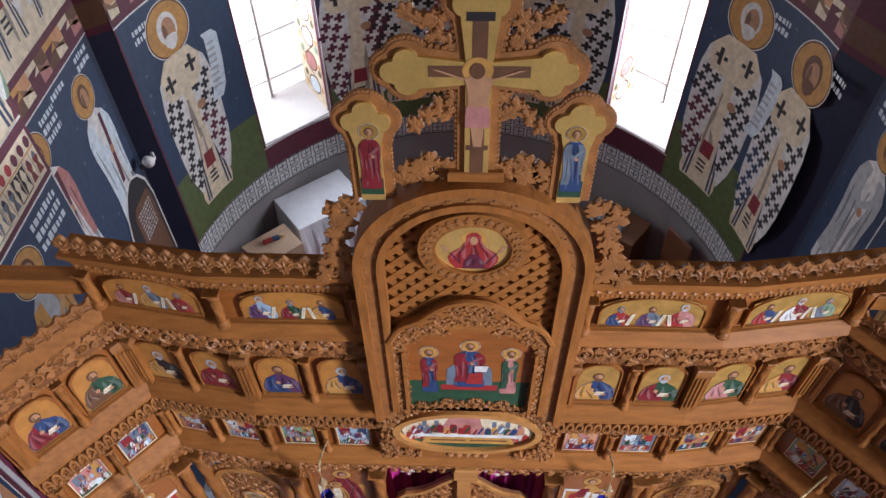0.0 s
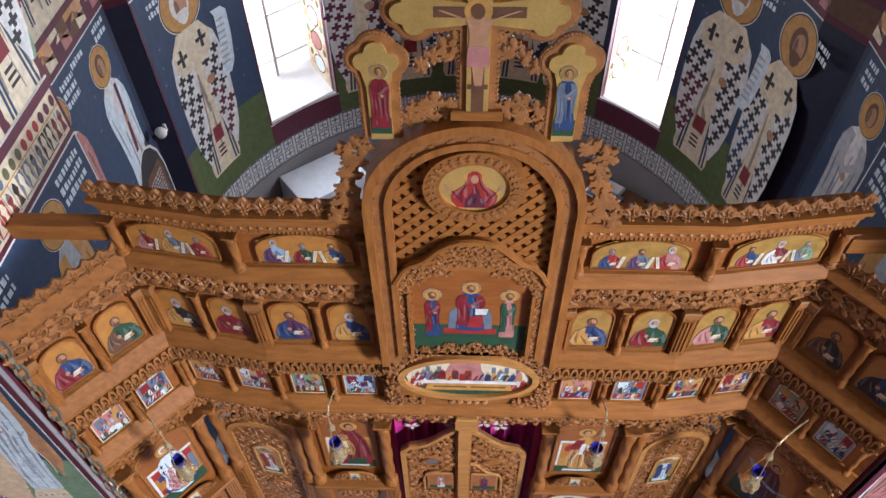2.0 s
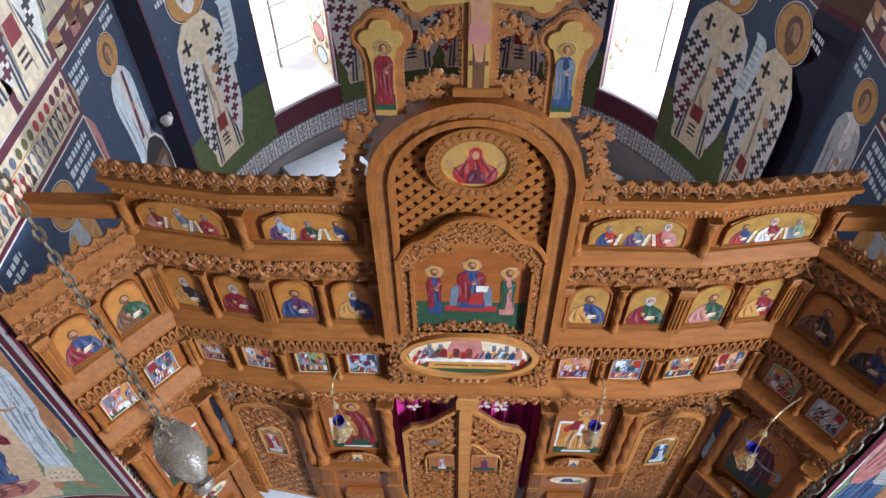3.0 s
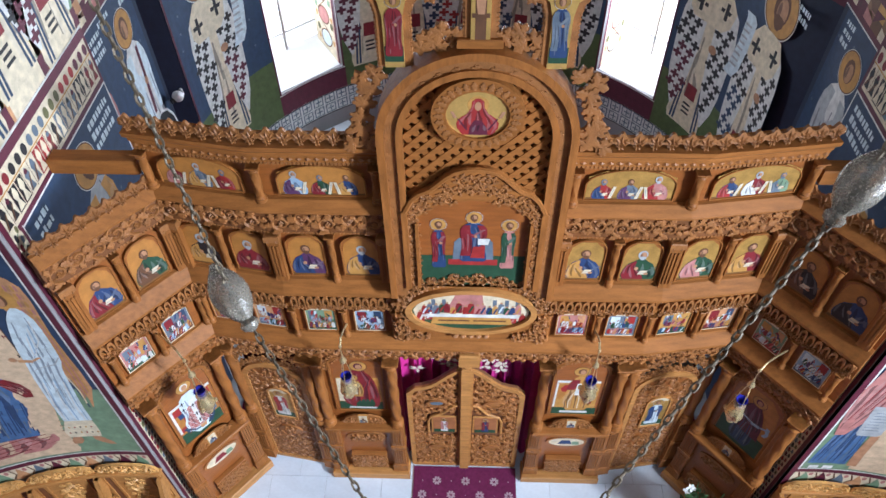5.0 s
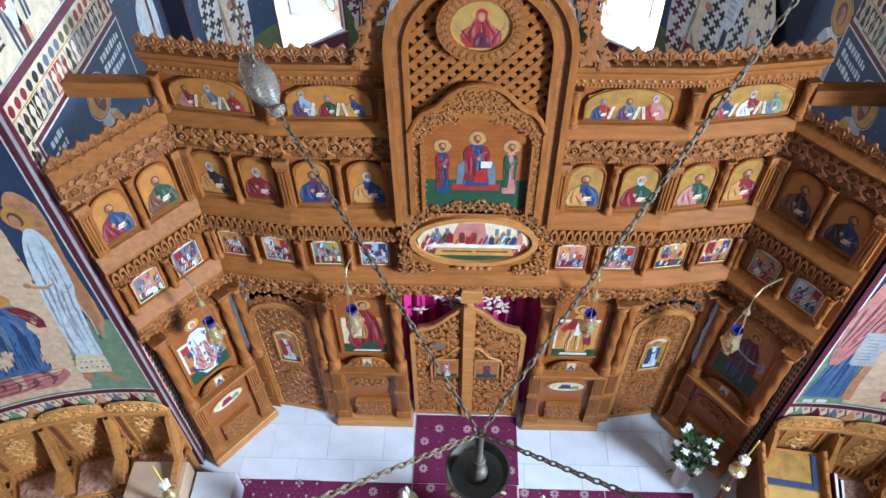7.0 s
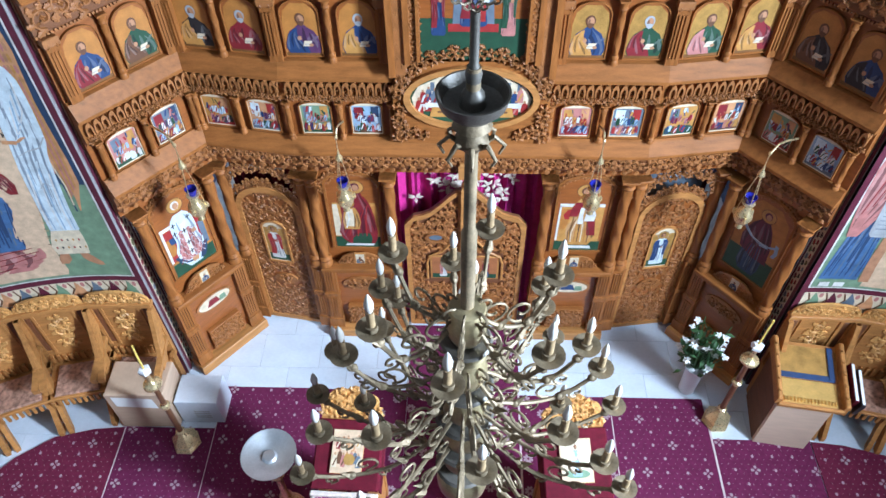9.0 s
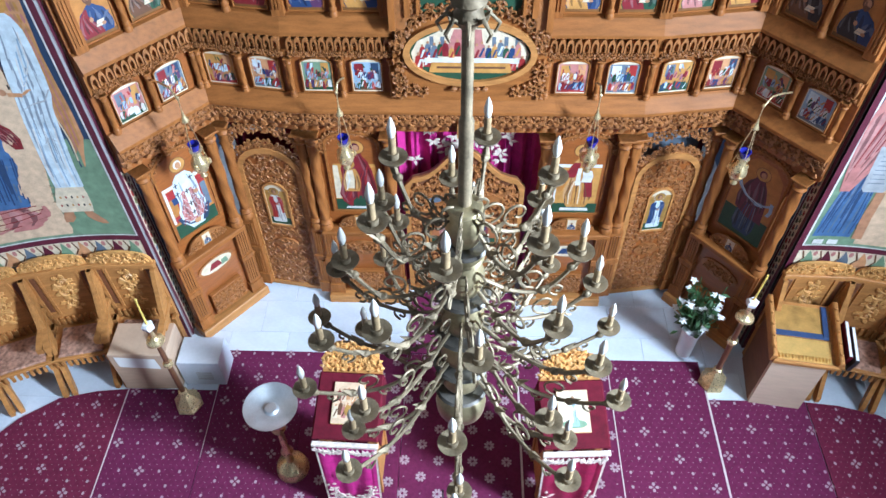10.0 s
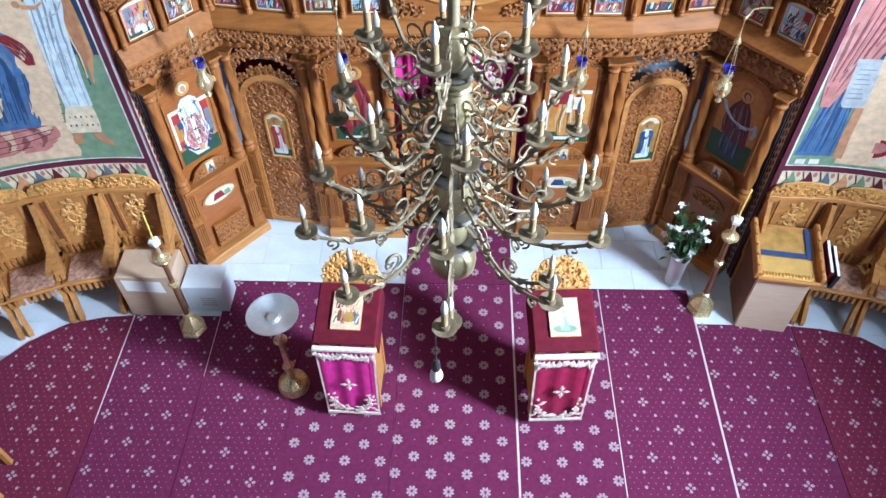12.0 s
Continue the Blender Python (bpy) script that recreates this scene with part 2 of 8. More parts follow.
def data_of(name, shape, smooth=False):
    me = bpy.data.meshes.new(name)
    v = np.concatenate(shape.v)
    me.from_pydata([tuple(p) for p in v], [], shape.f)
    for material in shape.mats:
        me.materials.append(material)
    me.polygons.foreach_set("material_index", shape.m)
    if smooth:
        me.polygons.foreach_set("use_smooth", [True] * len(me.polygons))
        me.set_sharp_from_angle(angle=radians(40))
    me.update()
    return me


def part(name, shape, parent=None, label="", m=None, smooth=False):
    ob = new(name, shape if isinstance(shape, bpy.types.Mesh) else data_of(name, shape, smooth))
    if parent is not None:
        ob.parent = parent
    if m is not None:
        ob.matrix_basis = m
    if label:
        ob["label"] = label
    return ob


def thing(name, label, category, m=None, group="", kind="", shape=None, smooth=False):
    ob = new(name, data_of(name, shape, smooth) if shape is not None else None)
    if m is not None:
        ob.matrix_basis = m
    return tagged(ob, label, category, group, kind)


def structure(name, shape, label, category="wall", smooth=False):
    return thing(name, label, category, kind="structure", shape=shape, smooth=smooth)


# ---- carved ornament ----
def arc(cx, cz, rx, rz, a0, a1, n):
    return [(cx + rx * cos(radians(a0 + (a1 - a0) * i / n)), cz + rz * sin(radians(a0 + (a1 - a0) * i / n))) for i in range(n + 1)]


def leaf(shape, x, z, turn, length, width, rise=0.014, y=0.0):
    """A pointed, ridged leaf that lies on the plane y and rises towards the viewer."""
    c, s = cos(turn), sin(turn)
    pts = [(0, 0, 0), (0.45 * length, 0.5 * width, 0.25), (length, 0, 0.15), (0.45 * length, -0.5 * width, 0.25), (0.5 * length, 0, 1.0)]
    v = [(x + a * c - b * s, y - rise * h, z + a * s + b * c) for a, b, h in pts]
    shape.put(v, [(0, 4, 1), (1, 4, 2), (2, 4, 3), (3, 4, 0)])


def lobed(shape, x, z, turn, length, width, rise=0.014, y=0.0):
    """A flat-topped leaf with scalloped sides that stands proud of the plane y."""
    c, s = cos(turn), sin(turn)
    pts = ((0.0, 0.10), (0.22, 0.44), (0.36, 0.26), (0.58, 0.50), (0.72, 0.24), (0.90, 0.20))
    v = []
    for a, b in pts:
        for q, hgt in ((-b, 0.0), (-b * 0.9, 0.8), (0.0, 1.0), (b * 0.9, 0.8), (b, 0.0)):
            v.append((x + a * length * c - q * width * s, y - rise * hgt, z + a * length * s + q * width * c))
    tip = len(v)
    v.append((x + length * c, y - rise * 0.5, z + length * s))
    f = []
    for i in range(len(pts) - 1):
        f += [(5 * i + j, 5 * i + 5 + j, 5 * i + 6 + j, 5 * i + 1 + j) for j in range(4)]
    k = 5 * (len(pts) - 1)
    shape.put(v, f + [(k + j, tip, k + j + 1) for j in range(4)])


def scroll(shape, x, z, size, turn=0.0, hand=1, rise=0.018, y=0.0, thick=0.085, turns=1.15):
    """A carved spiral stem with a bud and leaves."""
    n = 13
    v, f = [], []
    for i in range(n + 1):
        k = i / n
        a = turn + hand * k * tau * turns
        r = size * (0.5 - 0.36 * k)
        for q, h in ((r + size * thick, 0.0), (r + size * thick * 0.4, 1.0), (r - size * thick * 0.4, 1.0), (r - size * thick, 0.0)):
            v.append((x + q * cos(a), y - rise * h, z + q * sin(a)))
    for i in range(n):
        for j in range(3):
            quad = (4 * i + j, 4 * i + j + 1, 4 * i + j + 5, 4 * i + j + 4)
            f.append(quad if hand > 0 else quad[::-1])
    shape.put(v, f)
    for i in range(6):
        a = turn + hand * (0.2 + 0.95 * i)
        k = 0.46 - 0.02 * i
        lobed(shape, x + size * k * cos(a), z + size * k * sin(a), a + hand * (0.9 - 0.25 * (i % 2)), size * (0.46 - 0.10 * (i % 2)), size * 0.34, rise, y)
        if i % 2:
            leaf(shape, x + size * 0.36 * cos(a), z + size * 0.36 * sin(a), a + pi + hand * 0.6, size * 0.26, size * 0.18, rise, y)
    for i in range(4):
        leaf(shape, x, z, turn + i * pi / 2, size * 0.16, size * 0.15, rise, y)


def scroll_band(shape, x0, x1, z0, z1, y=0.0, rise=0.02):
    h = z1 - z0
    n = max(1, round((x1 - x0) / (h * 0.74)))
    w = (x1 - x0) / n
    for i in range(n):
        scroll(shape, x0 + (i + 0.5) * w, (z0 + z1) / 2 + h * (0.09 if i % 2 else -0.09), h * 0.74, pi / 2 if i % 2 else -pi / 2, 1 if i % 2 else -1, rise, y)


def arcade_band(shape, x0, x1, z0, z1, y=0.0, rise=0.03):
    """A row of small carved horseshoe arches with buds between them."""
    h = z1 - z0
    n = max(1, round((x1 - x0) / (h * 0.44)))
    w = (x1 - x0) / n
    for i in range(n):
        cx = x0 + (i + 0.5) * w
        out = arc(cx, z0 + h * 0.42, w * 0.46, h * 0.54, -35, 215, 10)
        inn = arc(cx, z0 + h * 0.42, w * 0.25, h * 0.30, -35, 215, 10)
        shape_pts = [(x, yy, z) for o, yy in ((out, y), (out, y - rise), (inn, y - rise), (inn, y)) for x, z in o]
        k = len(out)
        f = []
        for a in range(3):
            f += [(a * k + j, a * k + j + 1, (a + 1) * k + j + 1, (a + 1) * k + j) for j in range(k - 1)]
        shape.put(shape_pts, [q[::-1] for q in f])
        leaf(shape, cx, z0 + h * 0.25, pi / 2, h * 0.4, w * 0.22, rise, y)
        leaf(shape, cx + w / 2, z0 + h * 0.95, -pi / 2, h * 0.45, w * 0.2, rise, y)


def dentils(shape, x0, x1, z0, z1, y0, y1):
    n = max(2, round((x1 - x0) / 0.026))
    w = (x1 - x0) / n
    for i in range(n):
        shape.box(x0 + i * w + w * 0.2, x0 + i * w + w * 0.8, y0, y1, z0, z1)


def carved_field(shape, inside, x0, x1, z0, z1, size=0.085, y=0.0, rise=0.02, seed=1):
    """Paired scrolls and leaves, mirrored on the middle, that fill the region where inside(x, z) holds."""
    r = random.Random(seed)
    nz, nx = max(1, round((z1 - z0) / (size * 0.98))), max(1, round((x1 - x0) / (size * 0.98)))
    for j in range(nz):
        turns = [r.uniform(0, tau) for _ in range(nx)]
        for i in range(nx):
            x, z = x0 + (i + 0.5) * (x1 - x0) / nx, z0 + (j + 0.5) * (z1 - z0) / nz
            if inside(x, z):
                first = 2 * i < nx
                a = turns[i] if first else pi - turns[nx - 1 - i]
                scroll(shape, x, z, size * 0.98, a, (1 if first else -1) * (1 if j % 2 else -1), rise, y)


def crest_leaf(w, h, d=0.022):
    """One pierced cresting leaf: a lobed plate with ridged leaflets."""
    s = Shape(CARVED)
    pts = []
    for i in range(25):
        a = -0.35 + (pi + 0.7) * i / 24
        r = 1 + 0.16 * cos(5 * (a - pi / 2))
        pts.append((0.5 * w * r * cos(a) * 0.92, h * 0.46 + 0.5 * h * r * sin(a)))
    pts = [(x, max(z, 0.0)) for x, z in pts]
    s.plate(pts, -d / 2, d / 2)
    for k in range(5):
        a = pi * (0.08 + 0.21 * k)
        leaf(s, 0.05 * w * cos(a), h * 0.34, a, h * 0.52, w * 0.2, 0.013, -d / 2)
    scroll(s, 0, h * 0.26, min(w, h) * 0.42, 0, 1, 0.012, -d / 2)
    return s


def column(h, r, twisted=True, seg=14):
    """A small carved column with base and capital; its foot is at z = 0."""
    s = Shape(WOODV)
    b = min(0.16 * h, 0.12)
    rows = [(r * 1.35, 0), (r * 1.35, b * 0.35), (r * 1.05, b * 0.5), (r * 1.3, b * 0.75), (r * 0.95, b)]
    s.lathe(rows, seg)
    n = max(6, int(h / 0.022))
    body = [(r * (0.95 if 0 < i < n else 0.9), b + (h - 2 * b) * i / n) for i in range(n + 1)]
    if twisted:
        s.lathe(body, seg, None, 9.0 / max(r, 0.02) * 0.11, 3, 0.11)
    else:
        s.lathe(body, seg, None, 0, 7, 0.08)
    s.lathe([(r * 0.95, h - b), (r * 1.25, h - b * 0.8), (r * 1.0, h - b * 0.6), (r * 1.45, h - b * 0.2), (r * 1.45, h)], seg)
    s.box(-r * 1.5, r * 1.5, -r * 1.5, r * 1.5, h - b * 0.18, h, 0.004)
    return s


# ---- painted surfaces: plain colour shapes laid on a wall or a board ----
class Painting:
    """Flat colour shapes in u (to the right) and v (up), laid on by at(u, v, d), d being the height of the coat."""

    def __init__(self, at, columns=1, coat=0.0012):
        self.at, self.columns, self.coat, self.shape = at, columns, coat, Shape()

    def rows(self, paint_name, rows, layer, jitter=0.0):
        """A shape given by rows of height, left and right."""
        c, d = self.columns, layer * self.coat
        v, f = [], []
        for z, a, b in rows:
            v += [self.at(a + (b - a) * k / c, z, d) for k in range(c + 1)]
        for i in range(len(rows) - 1):
            up = rows[i + 1][0] > rows[i][0]
            for k in range(c):
                q = (i * (c + 1) + k, i * (c + 1) + k + 1, (i + 1) * (c + 1) + k + 1, (i + 1) * (c + 1) + k)
                f.append(q if up else q[::-1])
        self.shape.use(PAINTS[paint_name]).put(v, f)

    def rect(self, name, u0, u1, v0, v1, layer):
        n = max(1, int((v1 - v0) / 0.4))
        c, self.columns = self.columns, max(self.columns, int((u1 - u0) / 0.12) if self.columns > 1 else 1)
        self.rows(name, [(v0 + (v1 - v0) * i / n, u0, u1) for i in range(n + 1)], layer)
        self.columns = c

    def oval(self, name, u, v, ru, rv, layer, n=12):
        self.rows(name, [(v - rv * cos(pi * i / n), u - ru * sin(pi * i / n) - 1e-4, u + ru * sin(pi * i / n) + 1e-4) for i in range(n + 1)], layer)

    def slant(self, name, u0, v0, u1, v1, w, layer):
        """A bar from one place to another."""
        n = 4
        if abs(v1 - v0) < 0.3 * abs(u1 - u0):
            k = Vector((u1 - u0, v1 - v0)).normalized() * w / 2
            pts = [(u0 + k.y, v0 - k.x), (u1 + k.y, v1 - k.x), (u1 - k.y, v1 + k.x), (u0 - k.y, v0 + k.x)]
            if u1 < u0:
                pts = pts[::-1]
            self.shape.use(PAINTS[name]).put([self.at(u, v, layer * self.coat) for u, v in pts], [(0, 1, 2, 3)])
            return
        if v1 < v0:
            u0, v0, u1, v1 = u1, v1, u0, v0
        self.rows(name, [(v0 + (v1 - v0) * i / n, u0 + (u1 - u0) * i / n - w / 2, u0 + (u1 - u0) * i / n + w / 2) for i in range(n + 1)], layer)

    def fold(self, name, pts, w, layer):
        """A brush line through several places."""
        for (a, b), (c, d) in zip(pts, pts[1:]):
            self.slant(name, a, b, c, d, w, layer)

    def border(self, name, u0, u1, v0, v1, w, layer):
        self.rect(name, u0, u1, v0, v0 + w, layer), self.rect(name, u0, u1, v1 - w, v1, layer)
        self.rect(name, u0, u0 + w, v0 + w, v1 - w, layer), self.rect(name, u1 - w, u1, v0 + w, v1 - w, layer)

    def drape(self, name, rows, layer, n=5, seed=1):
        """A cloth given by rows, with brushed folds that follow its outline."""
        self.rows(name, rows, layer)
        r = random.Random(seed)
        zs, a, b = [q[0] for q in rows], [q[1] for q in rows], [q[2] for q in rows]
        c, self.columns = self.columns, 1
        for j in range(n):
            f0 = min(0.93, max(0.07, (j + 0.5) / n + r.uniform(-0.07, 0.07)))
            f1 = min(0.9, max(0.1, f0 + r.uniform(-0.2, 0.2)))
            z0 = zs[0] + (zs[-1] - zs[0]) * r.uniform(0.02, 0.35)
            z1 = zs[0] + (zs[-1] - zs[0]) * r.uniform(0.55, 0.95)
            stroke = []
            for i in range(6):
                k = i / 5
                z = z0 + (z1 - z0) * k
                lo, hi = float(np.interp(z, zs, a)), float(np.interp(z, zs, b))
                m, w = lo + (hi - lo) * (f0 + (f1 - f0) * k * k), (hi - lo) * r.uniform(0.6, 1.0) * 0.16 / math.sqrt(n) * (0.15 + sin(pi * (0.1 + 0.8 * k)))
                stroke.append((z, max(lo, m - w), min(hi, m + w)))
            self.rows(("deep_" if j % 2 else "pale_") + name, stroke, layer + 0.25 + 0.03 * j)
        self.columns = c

    def head(self, x, z, r, layer, halo="ochre", hair="brown", beard=True):
        """A disc and plain ovals, with no features; r: the disc's radius, or the size alone where there is none."""
        if halo:
            self.oval("white", x, z, 1.10 * r, 1.10 * r, layer - 1.6, 16), self.oval("brown", x, z, 1.06 * r, 1.06 * r, layer - 1.3, 16), self.oval(halo, x, z, r, r, layer - 0.8, 16)
        self.oval(hair, x, z + 0.03 * r, 0.50 * r, 0.62 * r, layer + 0.6, 9)
        self.oval("skin", x + 0.05 * r, z - 0.06 * r, 0.34 * r, 0.50 * r, layer + 1.2, 8)
        self.oval("deep_skin", x - 0.14 * r, z - 0.10 * r, 0.11 * r, 0.34 * r, layer + 1.5, 7)
        if beard:
            self.rows(hair, [(z - 0.78 * r, x - 0.06 * r, x + 0.12 * r), (z - 0.55 * r, x - 0.28 * r, x + 0.34 * r), (z - 0.30 * r, x - 0.30 * r, x + 0.38 * r), (z - 0.22 * r, x - 0.12 * r, x + 0.2 * r)], layer + 1.9)

    def robe(self, u, v, h, robe, mantle, layer=3, halo="ochre", lean=0.0, wide=1.0, head="skin", checks="", trim=""):
        """A plain robed form: a halo disc, plain ovals and draped colour shapes, with no features."""
        at = lambda k: u + lean * h * k  # noqa: E731
        seed = int(1000 * abs(u) + 77 * v)
        row = lambda k, a, b: (v + k * h, at(k) + a * h * wide, at(k) + b * h * wide)  # noqa: E731
        if checks:
            # a long tunic, and a cloak covered with crosses that hangs to points at both sides
            self.drape("cream", [row(0.02, -0.10, 0.09), row(0.06, -0.11, 0.10), row(0.3, -0.085, 0.085), row(0.6, -0.07, 0.07)], layer, 6, seed)
            for a in (-0.088, -0.07, 0.058, 0.078):
                self.rows("navy", [row(0.03, a, a + 0.011), row(0.35, a * 0.75, a * 0.75 + 0.009)], layer + 0.9)
            for k in (0.10, 0.125, 0.15):
                self.rows("black", [row(k, -0.03, 0.02 - 0.1 * (k - 0.1)), row(k + 0.012, -0.028, 0.018)], layer + 1)
            self.rows("crimson", [row(0.19, -0.035, 0.03), row(0.27, -0.03, 0.03)], layer + 1)
            prof = ((0.10, 0.095, 0.105), (0.20, 0.065, 0.14), (0.30, 0.045, 0.155), (0.45, 0.03, 0.16), (0.60, 0.025, 0.155), (0.70, 0.02, 0.135), (0.77, 0.02, 0.07))
            ks, inn, out = [q[0] for q in prof], [q[1] for q in prof], [q[2] for q in prof]
            for sg in (-1, 1):
                self.rows("white", [row(k, min(sg * a, sg * b), max(sg * a, sg * b)) for k, a, b in prof], layer + 1.5)
                c = 0.0165
                for i in range(-16, 24):
                    for j in range(-6, 24):
                        if (i + j) % 2:
                            continue
                        x, k = (2 * i - j) * c, 0.12 + (i + 2 * j) * c * 0.98
                        if not 0.15 < k < 0.70:
                            continue
                        lo, hi = float(np.interp(k, ks, inn)), float(np.interp(k, ks, out))
                        if sg * x < lo + 0.5 * c or sg * x > hi - 0.6 * c:
                            continue
                        tone = checks if not (checks == "black" and sg * (1 if u < 0 else -1) > 0 and k < 0.45) else ("maroon" if seed % 2 else "navy")
                        self.rows(tone, [row(k - 0.5 * c, x - 1.45 * c, x + 1.45 * c), row(k + 0.5 * c, x - 1.45 * c, x + 1.45 * c)], layer + 2)
                        self.rows(tone, [row(k - 1.45 * c, x - 0.5 * c, x + 0.5 * c), row(k + 1.45 * c, x - 0.5 * c, x + 0.5 * c)], layer + 2.3)
            self.rows("cream", [row(0.60, -0.10, 0.06), row(0.64, -0.125, 0.10), row(0.72, -0.12, 0.115), (row(0.78, -0.07, 0.07))], layer + 2.8)
            for x, k in ((-0.075, 0.675), (0.06, 0.70)):
                self.rows("black", [row(k - 0.009, x - 0.034, x + 0.034), row(k + 0.009, x - 0.034, x + 0.034)], layer + 3.2), self.rows("black", [row(k - 0.04, x - 0.009, x + 0.009), row(k + 0.04, x - 0.009, x + 0.009)], layer + 3.5)
            self.oval("skin", at(0.5) + 0.05 * h, v + 0.50 * h, 0.026 * h, 0.022 * h, layer + 3.8, 7)
            self.head(at(0.89), v + 0.885 * h, 0.108 * h, layer + 2.4, halo, ("grey", "brown", "white")[seed % 3])
            return
        prof = [(0.0, 0.11), (0.03, 0.14), (0.12, 0.138), (0.28, 0.12), (0.45, 0.125), (0.58, 0.14), (0.67, 0.135), (0.74, 0.10), (0.78, 0.05), (0.82, 0.03)]
        self.drape(robe, [row(k, -w, w) for k, w in prof], layer, 8, seed)
        self.drape(mantle, [row(k, -w, -w * (0.05 + 0.75 * abs(k - 0.35))) for k, w in prof[2:8]], layer + 1, 4, seed + 1)
        self.drape(mantle, [row(k, w * (0.85 - 0.7 * k), w) for k, w in prof[3:8]], layer + 1, 3, seed + 2)
        self.slant(mantle, at(0.66) - 0.11 * h * wide, v + 0.66 * h, at(0.5) + 0.02 * h, v + 0.50 * h, 0.06 * h, layer + 1.8)
        self.slant("pale_" + mantle, at(0.66) + 0.11 * h * wide, v + 0.66 * h, at(0.52), v + 0.54 * h, 0.05 * h, layer + 1.9)
        self.oval(head, at(0.5) + 0.03 * h, v + 0.52 * h, 0.022 * h, 0.026 * h, layer + 2.3, 6)
        if trim:
            self.rows(trim, [row(0.30, -0.015, 0.02), row(0.62, 0.03, 0.06), row(0.74, 0.04, 0.07)], layer + 2.2)
        self.head(at(0.885), v + 0.885 * h, 0.103 * h, layer + 1.8, halo, "brown", seed % 2 == 0)

    def bust(self, u, v, h, robe, mantle, hair="brown", layer=3, halo=""):
        """A plain seated half-length form."""
        seed = int(3000 * abs(u) + 500 * h) + len(robe) + 7 * len(mantle)
        row = lambda k, a, b: (v + k * h, u + 0.84 * a * h, u + 0.84 * b * h)  # noqa: E731
        self.drape(robe, [row(k, -w, w) for k, w in ((0, 0.36), (0.10, 0.41), (0.22, 0.40), (0.36, 0.35), (0.48, 0.28), (0.55, 0.16), (0.62, 0.07))], layer, 7, seed)
        self.drape(mantle, [row(0, -0.34, 0.14), row(0.12, -0.40, 0.10), row(0.28, -0.37, -0.04), row(0.42, -0.32, -0.11), (row(0.55, -0.15, -0.10))], layer + 1, 5, seed + 1)
        self.slant("pale_" + robe, u + 0.30 * h, v + 0.38 * h, u + 0.10 * h, v + 0.20 * h, 0.07 * h, layer + 2)
        self.rows("cream", [row(0.15, -0.02, 0.16), row(0.27, 0.03, 0.21)], layer + 2.2), self.rows("grey", [row(0.19, 0.02, 0.14), row(0.205, 0.02, 0.145)], layer + 2.5)
        self.oval("skin", u + 0.15 * h, v + 0.18 * h, 0.045 * h, 0.035 * h, layer + 2.6, 6), self.oval("skin", u - 0.06 * h, v + 0.33 * h, 0.04 * h, 0.05 * h, layer + 2.6, 6)
        if halo:
            self.oval("brown", u, v + 0.75 * h, 0.212 * h, 0.212 * h, layer - 0.9), self.oval(halo, u, v + 0.75 * h, 0.205 * h, 0.205 * h, layer - 0.6)
        self.head(u, v + 0.745 * h, 0.19 * h, layer + 1.6, "", hair)

    def crowd(self, u0, u1, v0, v1, colours, n, seed, layer=3):
        """A small crowded scene, as plain shapes of its colours."""
        r = random.Random(seed)
        h = v1 - v0
        for i in range(n):
            u = u0 + (u1 - u0) * (i + 0.5) / n + r.uniform(-0.02, 0.02) * h
            z = v0 + h * r.uniform(0.0, 0.22)
            t = h * r.uniform(0.55, 0.75)
            self.rows(colours[r.randrange(len(colours))], [(z, u - 0.14 * t, u + 0.15 * t), (z + 0.4 * t, u - 0.17 * t, u + 0.16 * t), (z + 0.72 * t, u - 0.12 * t, u + 0.13 * t), (z + 0.8 * t, u - 0.03 * t, u + 0.03 * t)], layer + 0.1 * i)
            self.slant(colours[r.randrange(len(colours))], u - 0.08 * t, z + 0.1 * t, u + 0.1 * t, z + 0.6 * t, 0.1 * t, layer + 2 + 0.1 * i)
            self.oval("skin", u, z + 0.86 * t, 0.06 * t, 0.08 * t, layer + 2.5 + 0.1 * i, 6)


def on_board(y=0.0):
    """Paint on an upright board whose face is at y and looks to -y."""
    return lambda u, v, d: (u, y - d, v)


# ---- floor and walls ----
HALF = 2.80  # half the width of the chancel
EDGE = -0.58  # where the chancel walls end towards the nave
SIDE_C, SIDE_R = (3.0, -3.6), 3.02  # the side apses
s = Shape(MORTAR)
s.box(-7, 7, -12, 6, -0.3, -0.008)
floor = structure("floor", s, "white marble tiled church floor with narrow joints", "floor")


def wall_box(name, x0, x1, y0, y1, z0, z1, label):
    s = Shape(PLASTER)
    s.box(x0, x1, y0, y1, z0, z1)
    return structure(name, s, label)


STEP = 1.10  # where the chancel walls step back
RECESS = {-1: (3.20, 2.80, (3.03, 2.93)), 1: (3.15, 2.36, (2.93, 2.75))}  # depth, end, start of the apse
for sg, side in ((-1, "north"), (1, "south")):
    x, yb, (xa, ya) = RECESS[sg]
    wall_box("wall_chancel_" + side, min(sg * HALF, sg * 3.6), max(sg * HALF, sg * 3.6), EDGE + 0.02, STEP, 0, 9.5, "painted plaster wall of the chancel")
    wall_box("wall_recess_" + side, min(sg * x, sg * 3.6), max(sg * x, sg * 3.6), STEP + 0.002, yb, 0, 9.5, "painted plaster wall, set back beside the altar")
    s = Shape(PLASTER)
    q = [(sg * x, yb + 0.002), (sg * 3.6, yb + 0.002), (sg * 3.6, ya), (sg * xa, ya)]
    q = q if sg > 0 else q[::-1]
    s.put([(a, b, z) for z in (0, 9.5) for a, b in q], [(3, 2, 1, 0), (4, 5, 6, 7)] + [(k, (k + 1) % 4, 4 + (k + 1) % 4, 4 + k) for k in range(4)])
    structure("wall_pilaster_" + side, s, "slanted plaster strip where the apse begins")
